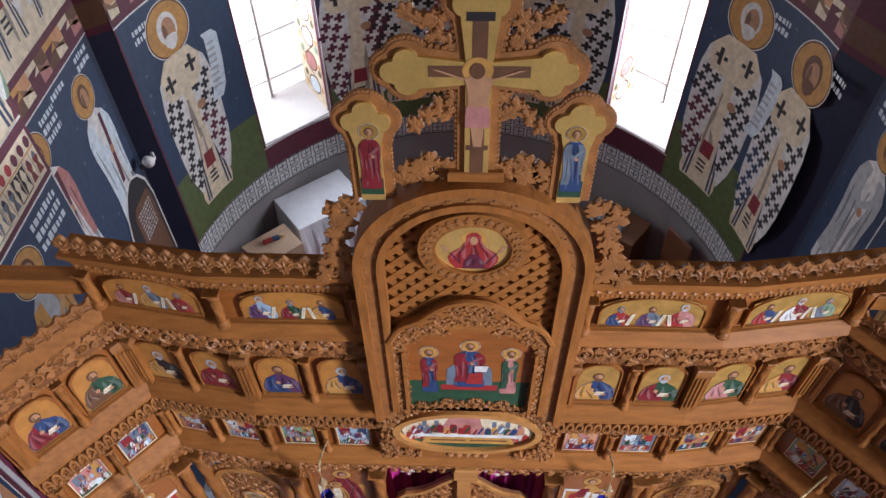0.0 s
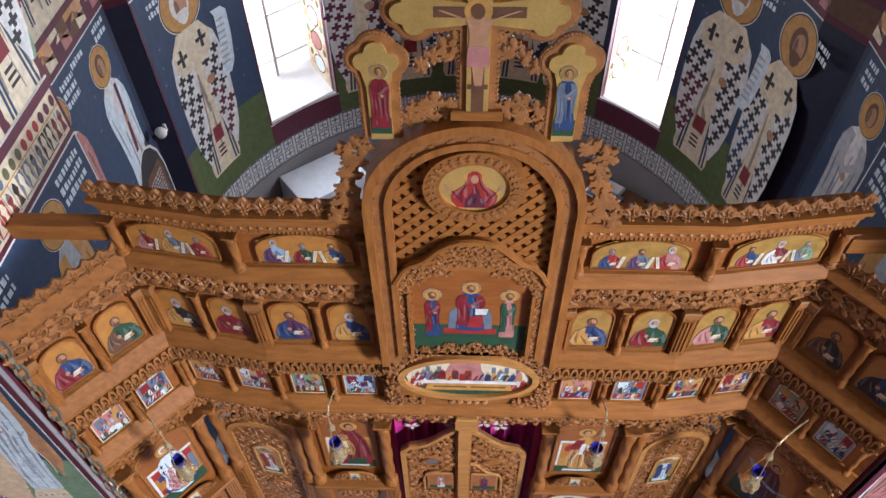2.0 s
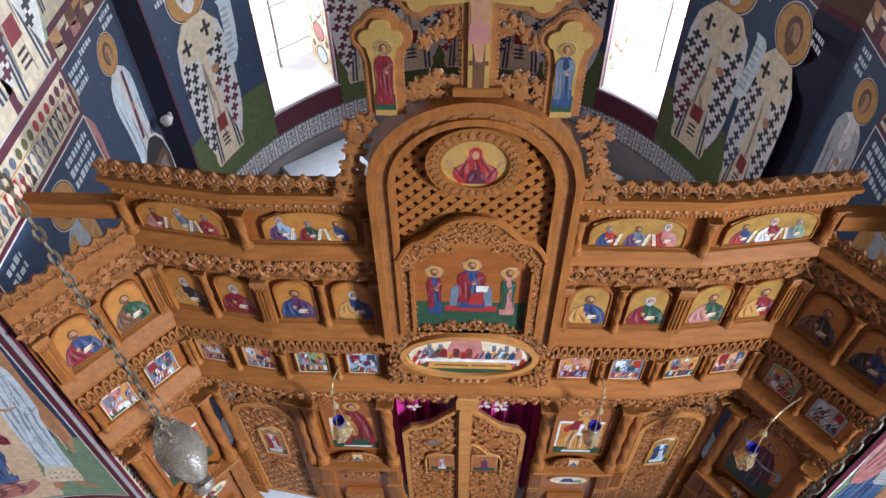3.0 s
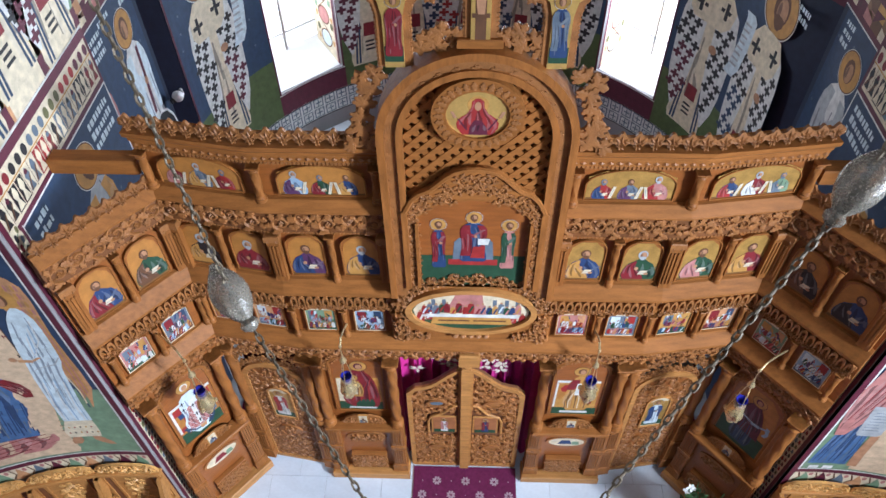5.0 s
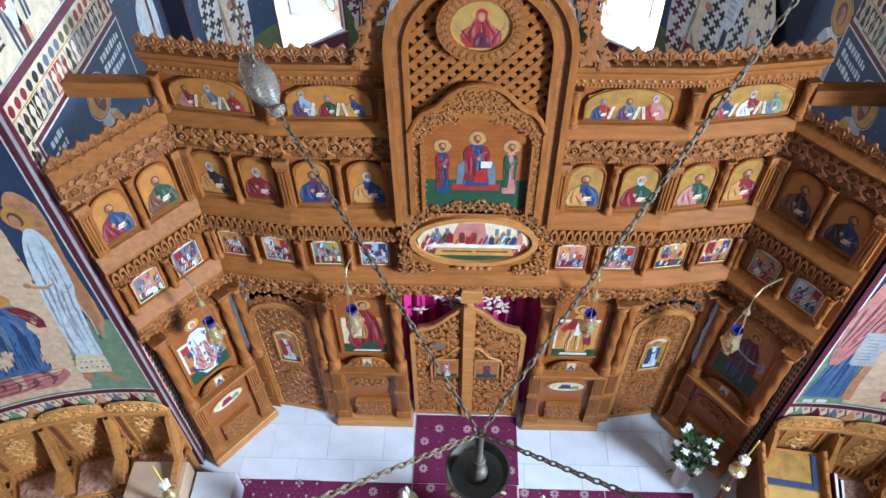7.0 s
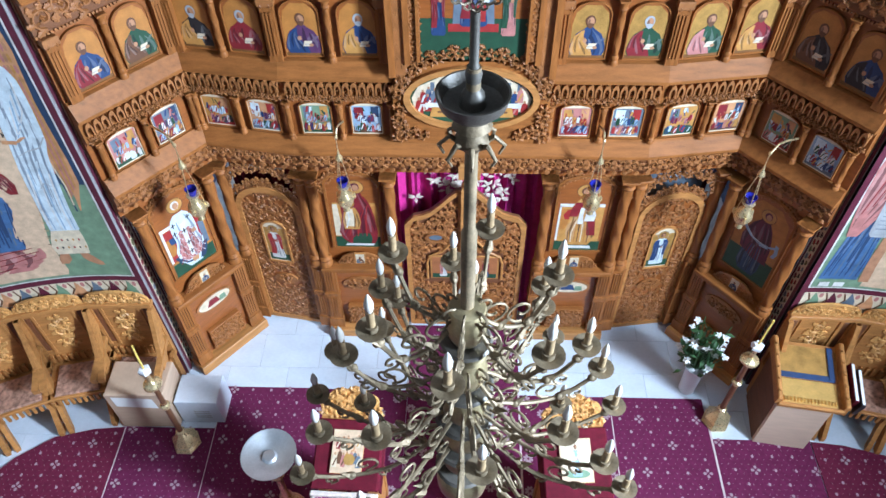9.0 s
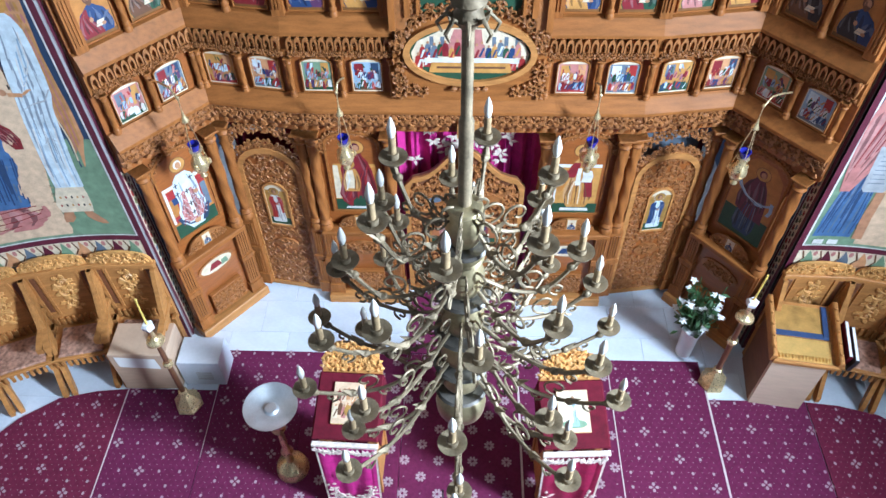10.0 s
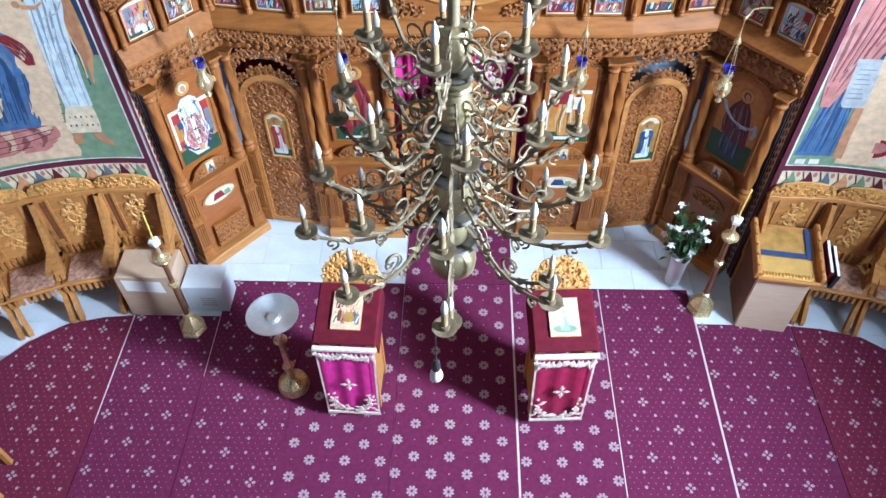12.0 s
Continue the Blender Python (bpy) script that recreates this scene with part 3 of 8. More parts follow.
# nave walls, ceiling and lantern stay out of view, added to hold the light
wall_box("wall_west", -3.4, 3.4, -11.3, -11.0, 0, 10.2, "unseen plaster back wall added to close the nave")
wall_box("wall_nave_north", -3.3, -2.9, -11.0, -6.55, 0, 10.2, "unseen plaster wall added to close the nave")
wall_box("wall_nave_south", 2.9, 3.3, -11.0, -6.55, 0, 10.2, "unseen plaster wall added to close the nave")
s = Shape(PLASTER)
s.box(-7, 7, -11.3, -5.2, 10.0, 10.3), s.box(-7, 7, -2.0, 6.5, 10.0, 10.3), s.box(-7, -1.6, -5.2, -2.0, 10.0, 10.3), s.box(1.6, 7, -5.2, -2.0, 10.0, 10.3)
s.box(-1.9, 1.9, -5.5, -1.7, 12.0, 12.2), s.box(-1.9, -1.6, -5.2, -2.0, 10.3, 12.0), s.box(1.6, 1.9, -5.2, -2.0, 10.3, 12.0), s.box(-1.9, 1.9, -5.5, -5.2, 10.3, 12.0), s.box(-1.9, 1.9, -2.0, -1.7, 10.3, 12.0)
structure("ceiling", s, "unseen plaster ceiling with a square lantern, added to close the room", "ceiling")


def ring_wall(name, cx, cy, r, a0, a1, n, z0, z1, gaps, label, thick=0.4, material=PLASTER, keep=0.0):
    """A curved wall; gaps are openings as (first angle, last angle, bottom, top)."""
    s = Shape(material)
    cuts = sorted({a0, a1, *[a0 + (a1 - a0) * i / n for i in range(n + 1)], *[g for q in gaps for g in q[:2]]})
    for a, b in zip(cuts, cuts[1:]):
        mid = (a + b) / 2
        spans = [(z0, z1)]
        for g0, g1, zb, zt in gaps:
            if g0 < mid < g1:
                spans = [(z0, zb), (zt, z1)]
        for lo, hi in spans:
            p = [(cx + q * cos(radians(c)), cy + q * sin(radians(c))) for c, q in ((a, r), (b, r), (b, r + thick), (a, r + thick))]
            p = [(math.copysign(max(abs(x), keep), x), y) for x, y in p]
            v = [(x, y, z) for z in (lo, hi) for x, y in p]
            s.put(v, [(3, 2, 1, 0), (4, 5, 6, 7), (1, 0, 4, 5), (2, 1, 5, 6), (3, 2, 6, 7), (0, 3, 7, 4)])
    return structure(name, s, label)


for name, sg in (("wall_side_apse_north", -1), ("wall_side_apse_south", 1)):
    if sg < 0:
        ring_wall(name, -SIDE_C[0], SIDE_C[1], SIDE_R, 86.2, 272, 30, 0, 10.2, [(188, 210, 4.3, 6.9)], "curved plaster wall of the side apse with wall paintings", keep=HALF + 0.003)
    else:
        ring_wall(name, SIDE_C[0], SIDE_C[1], SIDE_R, -92, 93.8, 30, 0, 10.2, [(-30, -8, 4.3, 6.9), (-68, -46, 4.3, 6.9)], "curved plaster wall of the side apse with wall paintings", keep=HALF + 0.003)

# the altar apse with its two windows
AC, AR = (-0.065, 2.30), 3.03
AZ = lambda z: 7.58 - (7.58 - z) * 1.156  # heights in the apse  # noqa: E731
WIN = [(123.2, 141.5), (38.6, 55.5)]
SILL = 1.81
ring_wall("wall_altar_apse", AC[0], AC[1], AR, 8.5, 168, 40, 0, 9.5, [(*w, SILL, 5.6) for w in WIN], "curved plaster wall of the altar apse", 0.75)

# window glass, bars and the bright daylight behind
glow = bpy.data.materials.new("daylight_backdrop")
glow.use_nodes = True
gb = glow.node_tree.nodes["Principled BSDF"]
gb.inputs["Base Color"].default_value = (0.9, 0.9, 0.9, 1)
gb.inputs["Emission Color"].default_value, gb.inputs["Emission Strength"].default_value = (0.96, 0.97, 1.0, 1), 1.25
for i, (a, b) in enumerate(WIN):
    mid = radians((a + b) / 2)
    m = Matrix.Translation((AC[0], AC[1], 0)) @ Matrix.Rotation(mid - pi / 2, 4, "Z")
    HW = AR * sin(radians((b - a) / 2)) - 0.004
    win = thing("window_%d" % (i + 1), "tall church window with white frame and bright panes", "window", m, kind="structure")
    fr = Shape(WHITEP)
    y = AR + 0.52
    fr.box(-0.72, -0.66, y, y + 0.05, 1.5, 5.6, 0.004), fr.box(0.66, 0.72, y, y + 0.05, 1.5, 5.6, 0.004), fr.box(-0.02, 0.02, y, y + 0.04, 1.5, 5.6, 0.004)
    for z in (1.66, 2.25, 2.85, 3.45, 4.05, 4.65):
        fr.box(-0.66, 0.66, y + 0.002, y + 0.035, z - 0.012, z + 0.012, 0.003)
    part("window_frame", fr, win)
    sill = Shape(WHITEP)
    sill.put([(-0.70, AR + 0.02, SILL + 0.005), (0.70, AR + 0.02, SILL + 0.005), (0.66, AR + 0.56, SILL + 0.2), (-0.66, AR + 0.56, SILL + 0.2), (-0.70, AR + 0.02, SILL - 0.07), (0.70, AR + 0.02, SILL - 0.07), (0.66, AR + 0.56, SILL - 0.07), (-0.66, AR + 0.56, SILL - 0.07)],
             [(0, 1, 2, 3), (4, 5, 1, 0), (7, 6, 5, 4), (5, 6, 2, 1), (7, 4, 0, 3), (6, 7, 3, 2)])
    part("window_sill", sill, win, "white painted sloping sill")
    bd = thing("backdrop", "bright daylight outside the window", "sky", m, kind="structure")
    g = Shape(glow)
    g.put([(-1.0, y + 0.3, 1.2), (1.0, y + 0.3, 1.2), (1.0, y + 0.3, 6.2), (-1.0, y + 0.3, 6.2)], [(0, 1, 2, 3)])
    part("sky_sheet", g, bd)
    # painted reveals, with a vine of pale roundels
    for sg in (-1, 1):
        pp = Painting(lambda u, v, d, sg=sg, HW=HW: (sg * (HW - d), AR + u, v), 1)
        if sg > 0:
            pp = Painting(lambda u, v, d, HW=HW: (HW - d, AR + 0.5 - u, v), 1)
        pp.rect("cream", 0.0, 0.5, SILL, 5.6, 1), pp.rect("maroon", 0.46 if sg > 0 else 0.0, 0.5 if sg > 0 else 0.04, SILL, 5.6, 2), pp.rect("rose", 0.44 if sg > 0 else 0.05, 0.45 if sg > 0 else 0.06, SILL, 5.6, 2.2)
        for k in range(10):
            z = SILL + 0.30 + 0.34 * k
            pp.oval("brown", 0.25, z, 0.125, 0.135, 3), pp.oval(("white", "rose")[k % 2] if k % 3 else "ice", 0.25, z, 0.105, 0.115, 4)
            pp.fold("brown", [(0.25 + 0.12 * (-1) ** k, z + 0.06), (0.25, z + 0.17), (0.25 - 0.12 * (-1) ** k, z + 0.28)], 0.022, 3.4)
            for q in (-1, 1):
                pp.oval("sage" if k % 2 else "olive", 0.25 + 0.15 * q, z + 0.17 + 0.05 * q, 0.035, 0.055, 3.2, 6), pp.oval("ochre", 0.25 + 0.16 * q, z - 0.02, 0.02, 0.05, 3.2, 6)
        part("painted_reveal", pp.shape, win, "cream reveal painted with a vine")


# ---- wall paintings of the chancel ----
def mural(name, pp, label):
    return thing(name, label, "wall painting", kind="structure", shape=pp.shape)


def bars(pp, name, u, v, w, n, layer, h=0.05, seed=3):
    """Writing too faint to read, as short bars."""
    r = random.Random(seed)
    for k in range(n):
        a = u
        while a < u + w:
            b = r.uniform(0.02, 0.05)
            pp.rect(name, a, min(a + b, u + w), v - k * h * 1.5, v - k * h * 1.5 + h * r.uniform(0.7, 1.0), layer)
            a += b + 0.015


def ornament_band(pp, u0, u1, v0, v1, seed, upright=False):
    """A cream band with rows of red, black and blue-grey drops between thin lines."""
    r = random.Random(seed)
    pp.rect("cream", u0, u1, v0, v1, 2)
    n = int((v1 - v0 if upright else u1 - u0) / 0.085)
    cols = ["crimson", "black", "slate", "olive", "red", "maroon"]
    for k in range(n):
        if upright:
            z, x, w = v0 + (k + 0.5) * (v1 - v0) / n, (u0 + u1) / 2, u1 - u0
            pp.oval(cols[k % 6], x - 0.22 * w, z, 0.16 * w, 0.034, 4, 6), pp.oval(cols[(k + 2) % 6], x + 0.2 * w, z + 0.04, 0.14 * w, 0.03, 4, 6)
            pp.slant("sage", x - 0.4 * w, z - 0.04, x + 0.4 * w, z + 0.05, 0.012, 3)
        else:
            x, h = u0 + (k + 0.5) * (u1 - u0) / n, v1 - v0
            c = cols[(k // 3) % 6]
            pp.oval(c, x, v0 + 0.80 * h, 0.030, 0.12 * h, 4, 8)
            cell = ("", "black", "", "red", "", "slate")[(k // 2) % 6]
            if cell:
                pp.rect(cell, x - 0.038, x + 0.038, v0 + 0.07 * h, v0 + 0.60 * h, 3.2)
            pp.oval("cream" if cell else ("black", "maroon", "slate")[k % 3], x, v0 + 0.50 * h, 0.020, 0.05 * h, 4.3, 6), pp.slant("cream" if cell else "brown", x - 0.025, v0 + 0.12 * h, x + 0.02, v0 + 0.4 * h, 0.014, 4.5)
            pp.rows("cream" if cell else cols[(k // 3 + 1) % 3], [(v0 + 0.10 * h, x - 0.034, x + 0.034), (v0 + 0.3 * h, x - 0.012, x + 0.012), (v0 + 0.42 * h, x - 0.03, x + 0.03), (v0 + 0.58 * h, x - 0.004, x + 0.004)], 4)
            pp.rect("maroon", x - 0.043, x - 0.039, v0 + 0.05 * h, v0 + 0.64 * h, 3)
    if not upright:
        pp.rect("ochre", u0, u1, v0 + 0.63 * (v1 - v0), v0 + 0.66 * (v1 - v0), 3.4)


def zigzag(pp, a, b, v0, v1, layer):
    """A folded ribbon of painted blocks."""
    n = max(2, round((b - a) / 0.15))
    w, m = (b - a) / n, (v0 + v1) / 2
    for k in range(n):
        x = a + k * w
        up = 0.5 * (v1 - v0) * (1 if k % 2 else -1) * 0.55
        for lo, hi, c in ((v0, m, ("cream", "maroon", "rose", "brown")[k % 4]), (m, v1, ("feather", "cream", "brown", "ochre")[k % 4])):
            pp.shape.use(PAINTS[c]).put([pp.at(*q, layer * pp.coat) for q in ((x, lo), (x + w, lo), (x + w, hi), (x, hi))], [(0, 1, 2, 3)])
        pp.shape.use(PAINTS[("deep_feather", "maroon")[k % 2]]).put([pp.at(*q, (layer + 0.5) * pp.coat) for q in ((x, m - up), (x + w, m + up), (x + w, m + 0.5 * up + 0.02), (x, m + 0.5 * up + 0.02))], [(0, 1, 2, 3)])


def stars(pp, u0, u1, v0, v1, n, seed):
    r = random.Random(seed)
    for _ in range(n):
        x, z = r.uniform(u0, u1), r.uniform(v0, v1)
        pp.rect("slate", x - 0.016, x + 0.016, z - 0.0035, z + 0.0035, 1.6), pp.rect("slate", x - 0.0035, x + 0.0035, z - 0.016, z + 0.016, 1.8)


for sg, side in ((-1, "north"), (1, "south")):
    # u runs towards the right as seen from the middle of the chancel
    depth, yb, (xa, ya) = RECESS[sg]
    L = STEP - EDGE - 0.02
    if sg < 0:
        at = lambda u, v, d: (-HALF + 0.002 + d, EDGE + 0.02 + u, v)  # noqa: E731
        U = lambda a: a  # noqa: E731
    else:
        at = lambda u, v, d: (HALF - 0.002 - d, STEP - u, v)  # noqa: E731
        U = lambda a: L - a  # noqa: E731,B023
    pp = Painting(at, 1)
    lo_hi = lambda a, b: (min(U(a), U(b)), max(U(a), U(b)))  # noqa: E731,B023
    pp.rect("navy", *lo_hi(0.16, L), 0.0, 4.30, 1)
    pp.rect("maroon", *lo_hi(0.0, L), 4.68, 4.75, 3), pp.rect("maroon", *lo_hi(0.13, L), 4.29, 4.33, 3), pp.rect("maroon", *lo_hi(L - 0.03, L), 4.33, 4.68, 3.3)
    pp.rect("white", *lo_hi(0.16, L), 4.275, 4.29, 3), pp.rect("white", *lo_hi(0.0, L), 4.75, 4.765, 3), pp.rect("white", *lo_hi(L - 0.014, L), 0.0, 4.275, 3)
    ornament_band(pp, *lo_hi(0.04, L - 0.03), 4.33, 4.68, 5)
    ornament_band(pp, *lo_hi(0.04, 0.14), 0.05, 4.33, 6, True)
    pp.rect("maroon", *lo_hi(0.0, 0.04), 0.0, 4.7, 3.5), pp.rect("maroon", *lo_hi(0.14, 0.165), 0.0, 4.3, 3.5)
    pp.rect("white", *lo_hi(0.165, 0.175), 0.0, 4.3, 3.2)
    # the upper register, pale scenes with patterned robes
    pp.rect("cream", *lo_hi(0.0, L), 4.765, 7.2, 1)
    for k in range(3):
        u = U(0.28 + 0.55 * k)
        pp.robe(u, 4.72 + 0.12 * (k % 2), 1.9, "white", "rose", 3, checks=("red", "black", "black")[k], trim="cream", wide=1.25)
        pp.rows("feather", [(4.77, u - 0.30, u - 0.22), (5.3, u - 0.34, u - 0.20)], 2), pp.oval("sage", u + 0.26, 5.05, 0.07, 0.16, 2), pp.oval("rose", u + 0.27, 5.35, 0.05, 0.10, 2.4)
        pp.rows("maroon", [(4.77, u + 0.22, u + 0.30), (4.90, u + 0.22, u + 0.30)], 2.2)
    # the head and shoulders that show over the screen, with bars of writing beside them
    pp.robe(U(1.00), 2.63, 1.58, "grey", "ochre", 3)
    for a, b, z, n in ((0.26, 0.44, 4.16, 2), (1.22, 1.58, 4.16, 3)):
        q = lo_hi(a, b)
        bars(pp, "ice", q[0], z, q[1] - q[0], n, 3, 0.062, 8 + n)
    stars(pp, *lo_hi(0.25, L - 0.05), 2.6, 4.2, 12, 3)
    mural("mural_" + side, pp, "dark blue wall painting of robed forms with gold discs")
    # the recess behind
    if sg < 0:
        at = lambda u, v, d: (-depth + 0.002 + d, STEP + 0.004 + u, v)  # noqa: E731,B023
        Y = lambda y: y - STEP - 0.004  # noqa: E731
    else:
        at = lambda u, v, d: (depth - 0.002 - d, yb - u, v)  # noqa: E731,B023
        Y = lambda y: yb - y  # noqa: E731,B023
    pp = Painting(at, 1)
    span = lambda a, b: (min(Y(a), Y(b)), max(Y(a), Y(b)))  # noqa: E731,B023
    whole = span(STEP + 0.006, yb)
    pp.rect("navy", *whole, 0.0, 4.26, 1), pp.rect("white", *whole, 4.245, 4.258, 2), pp.rect("maroon", *whole, 4.26, 4.31, 2)
    # corner shade painted on as a darker stretch of navy
    pp.rect("shaded_navy", *span(yb - 0.07, yb), 0.0, 4.245, 1.6)
    zigzag(pp, *whole, 4.31, 4.52, 2), pp.rect("maroon", *whole, 4.52, 4.58, 2), pp.rect("cream", *whole, 4.58, 7.2, 1)
    for k in range(3):
        pp.robe(Y(STEP + 0.3 + 0.55 * k) if STEP + 0.3 + 0.55 * k < yb - 0.2 else Y(yb - 0.2), 4.62, 1.8, "white", "rose", 3, checks=("black", "red", "black")[k], wide=1.1)
    if sg < 0:
        for y, z, mt in ((2.42, 2.44, "ice"), (1.57, 2.54, "rose")):
            pp.robe(Y(y), z, 1.66, "white", mt, 4, trim="maroon", wide=1.0, lean=-0.02)
        for y, z, n in ((1.86, 4.12, 3), (2.12, 4.15, 1), (2.60, 4.16, 2)):
            bars(pp, "ice", Y(y) - 0.12, z, 0.24, n, 3, 0.055, int(10 * y))
        # a round-headed niche laid on flat, its dark depth put into black, with a written board
        pp.rows("white", [(1.6, Y(2.12), Y(2.79)), (2.45, Y(2.12), Y(2.79)), (2.68, Y(2.20), Y(2.74)), (2.82, Y(2.32), Y(2.64)), (2.88, Y(2.44), Y(2.52))], 9)
        pp.rows("black", [(1.6, Y(2.14), Y(2.77)), (2.44, Y(2.14), Y(2.77)), (2.66, Y(2.22), Y(2.72)), (2.80, Y(2.34), Y(2.62)), (2.86, Y(2.45), Y(2.51))], 10)
        pp.rows("brown", [(1.7, Y(2.30), Y(2.72)), (2.5, Y(2.30), Y(2.72)), (2.6, Y(2.36), Y(2.68))], 10.5)
        bars(pp, "grey", Y(2.36), 2.48, 0.30, 8, 11, 0.03, 9)
    else:
        pp.robe(Y(1.86), 2.43, 1.66, "white", "grey", 4, trim="", wide=1.05)
        bars(pp, "ice", Y(2.22), 4.14, 0.16, 3, 3, 0.055, 4), bars(pp, "ice", Y(1.52), 4.14, 0.22, 3, 3, 0.055, 5)
    stars(pp, *span(STEP + 0.1, yb - 0.1), 2.6, 4.2, 14, 5)
    mural("mural_recess_" + side, pp, "dark blue wall painting of white-robed forms beside the altar")
    # the strip towards the apse, its corner shade put into a darker navy
    p0, p1 = Vector((sg * depth, yb + 0.002)), Vector((sg * xa, ya))
    if sg > 0:
        p0, p1 = p1, p0
    along = (p1 - p0).normalized()
    out = Vector((along.y, -along.x))
    pp = Painting(lambda u, v, d: (*(p0 + along * u + out * (0.003 + d)), v), 1)  # noqa: B023
    wide = (p1 - p0).length
    pp.rect("shaded_navy", 0, wide, 0.0, 4.2, 1), pp.rect("maroon", 0, wide, 4.2, 4.27, 1), pp.rect("brown", 0, wide, 4.27, 4.5, 1), pp.rect("maroon", 0, wide, 4.5, 7.0, 1)
    mural("mural_strip_" + side, pp, "dark blue strip with its shade put into the paint")


def on_apse(u, v, d):
    """u: metres along the apse wall from its middle, to the right."""
    a = pi / 2 - u / AR
    return (AC[0] + (AR - 0.004 - d) * cos(a), AC[1] + (AR - 0.004 - d) * sin(a), v)


pp = Painting(on_apse, 6)
ua = lambda deg: radians(90 - deg) * AR  # noqa: E731
gaps = sorted((ua(b), ua(a)) for a, b in WIN)
spans = [(ua(168), gaps[0][0]), (gaps[0][1], gaps[1][0]), (gaps[1][1], ua(8.5))]
B0, B1 = AZ(2.03), AZ(2.31)
for a, b in spans:
    pp.rect("navy", a, b, 2.34, 4.2, 1), pp.rect("green", a, b, B1, 2.34, 1)
    pp.rect("maroon", a, a + 0.025, B1, 5.6, 2), pp.rect("maroon", b - 0.025, b, B1, 5.6, 2)
    pp.rect("white", a, b, 4.185, 4.2, 2), pp.rect("maroon", a, b, 4.2, 4.27, 2), zigzag(pp, a, b, 4.27, 4.5, 1.5), pp.rect("maroon", a, b, 4.5, 7.0, 2)
    stars(pp, a + 0.05, b - 0.05, 2.5, 4.15, 14, int(100 + 10 * a))
for a, b in gaps:
    pp.rect("maroon", a - 0.03, b + 0.03, B1, SILL, 3), pp.rect("white", a - 0.03, b + 0.03, SILL - 0.018, SILL - 0.004, 4)
pp.rect("white", ua(168), ua(8.5), B0, B1, 2)
n = 46
w = (ua(8.5) - ua(168)) / n
hb = (B1 - B0) / 2
for k in range(n):
    u = ua(168) + (k + 0.5) * w
    for j in range(2):
        z = B0 + hb * j
        pp.border("slate", u - w * 0.42, u + w * 0.42, z + 0.01, z + hb - 0.01, 0.016, 4)
        pp.rect("slate", u - 0.009, u + 0.009, z + 0.035, z + hb - 0.035, 4), pp.rect("slate", u - w * 0.25, u + w * 0.25, z + hb / 2 - 0.009, z + hb / 2 + 0.009, 4.4)
pp.rect("black", ua(168), ua(8.5), B1 - 0.012, B1, 5), pp.rect("black", ua(168), ua(8.5), B0 - 0.015, B0, 5)
for k, (deg, ck, rolls) in enumerate(((156.5, "black", 1), (115, "maroon", 0), (103.5, "black", 0), (90, "red", 0), (76.5, "black", 0), (65, "black", 0), (28.6, "black", 0), (11.6, "black", -1))):
    u = ua(deg)
    pp.robe(u, 1.70, 2.42, "white", "white", 4, checks=ck, wide=1.12 if 20 < deg < 140 else 1.0)
    if rolls:  # an open scroll held to one side
        x, z = u + rolls * 0.41, 2.82
        pp.rows("ice", [(z, x - 0.14, x + 0.02), (z + 0.12, x - 0.09, x + 0.09), (z + 0.4, x - 0.04, x + 0.13), (z + 0.7, x - 0.03, x + 0.14), (z + 0.76, x - 0.06, x + 0.08)], 9)
        for j in range(8):
            pp.rect("grey", x - 0.015 - 0.008 * (8 - j), x + 0.085 - 0.006 * (8 - j), z + 0.13 + 0.07 * j, z + 0.155 + 0.07 * j, 10)
    if deg in (156.5, 28.6, 11.6):
        bars(pp, "ice", u - 0.42 * (1 if deg > 90 else -0.55), 4.0, 0.22, 2, 3, 0.06, 7)
mural("mural_apse", pp, "apse wall painting of robed forms in cross-patterned white")

# ---- large wall paintings of the side apses ----
def on_side(sg):
    """u runs to the right as seen from the nave, from -3 to 0 on the north side, from 0 to 3 on the south."""
    def at(u, v, d):
        a = radians(86.2) + abs(u) / SIDE_R
        x = -SIDE_C[0] + (SIDE_R - 0.004 - d) * cos(a)
        y = SIDE_C[1] + (SIDE_R - 0.004 - d) * sin(a)
        return (x if sg < 0 else -x, y, v)
    return at


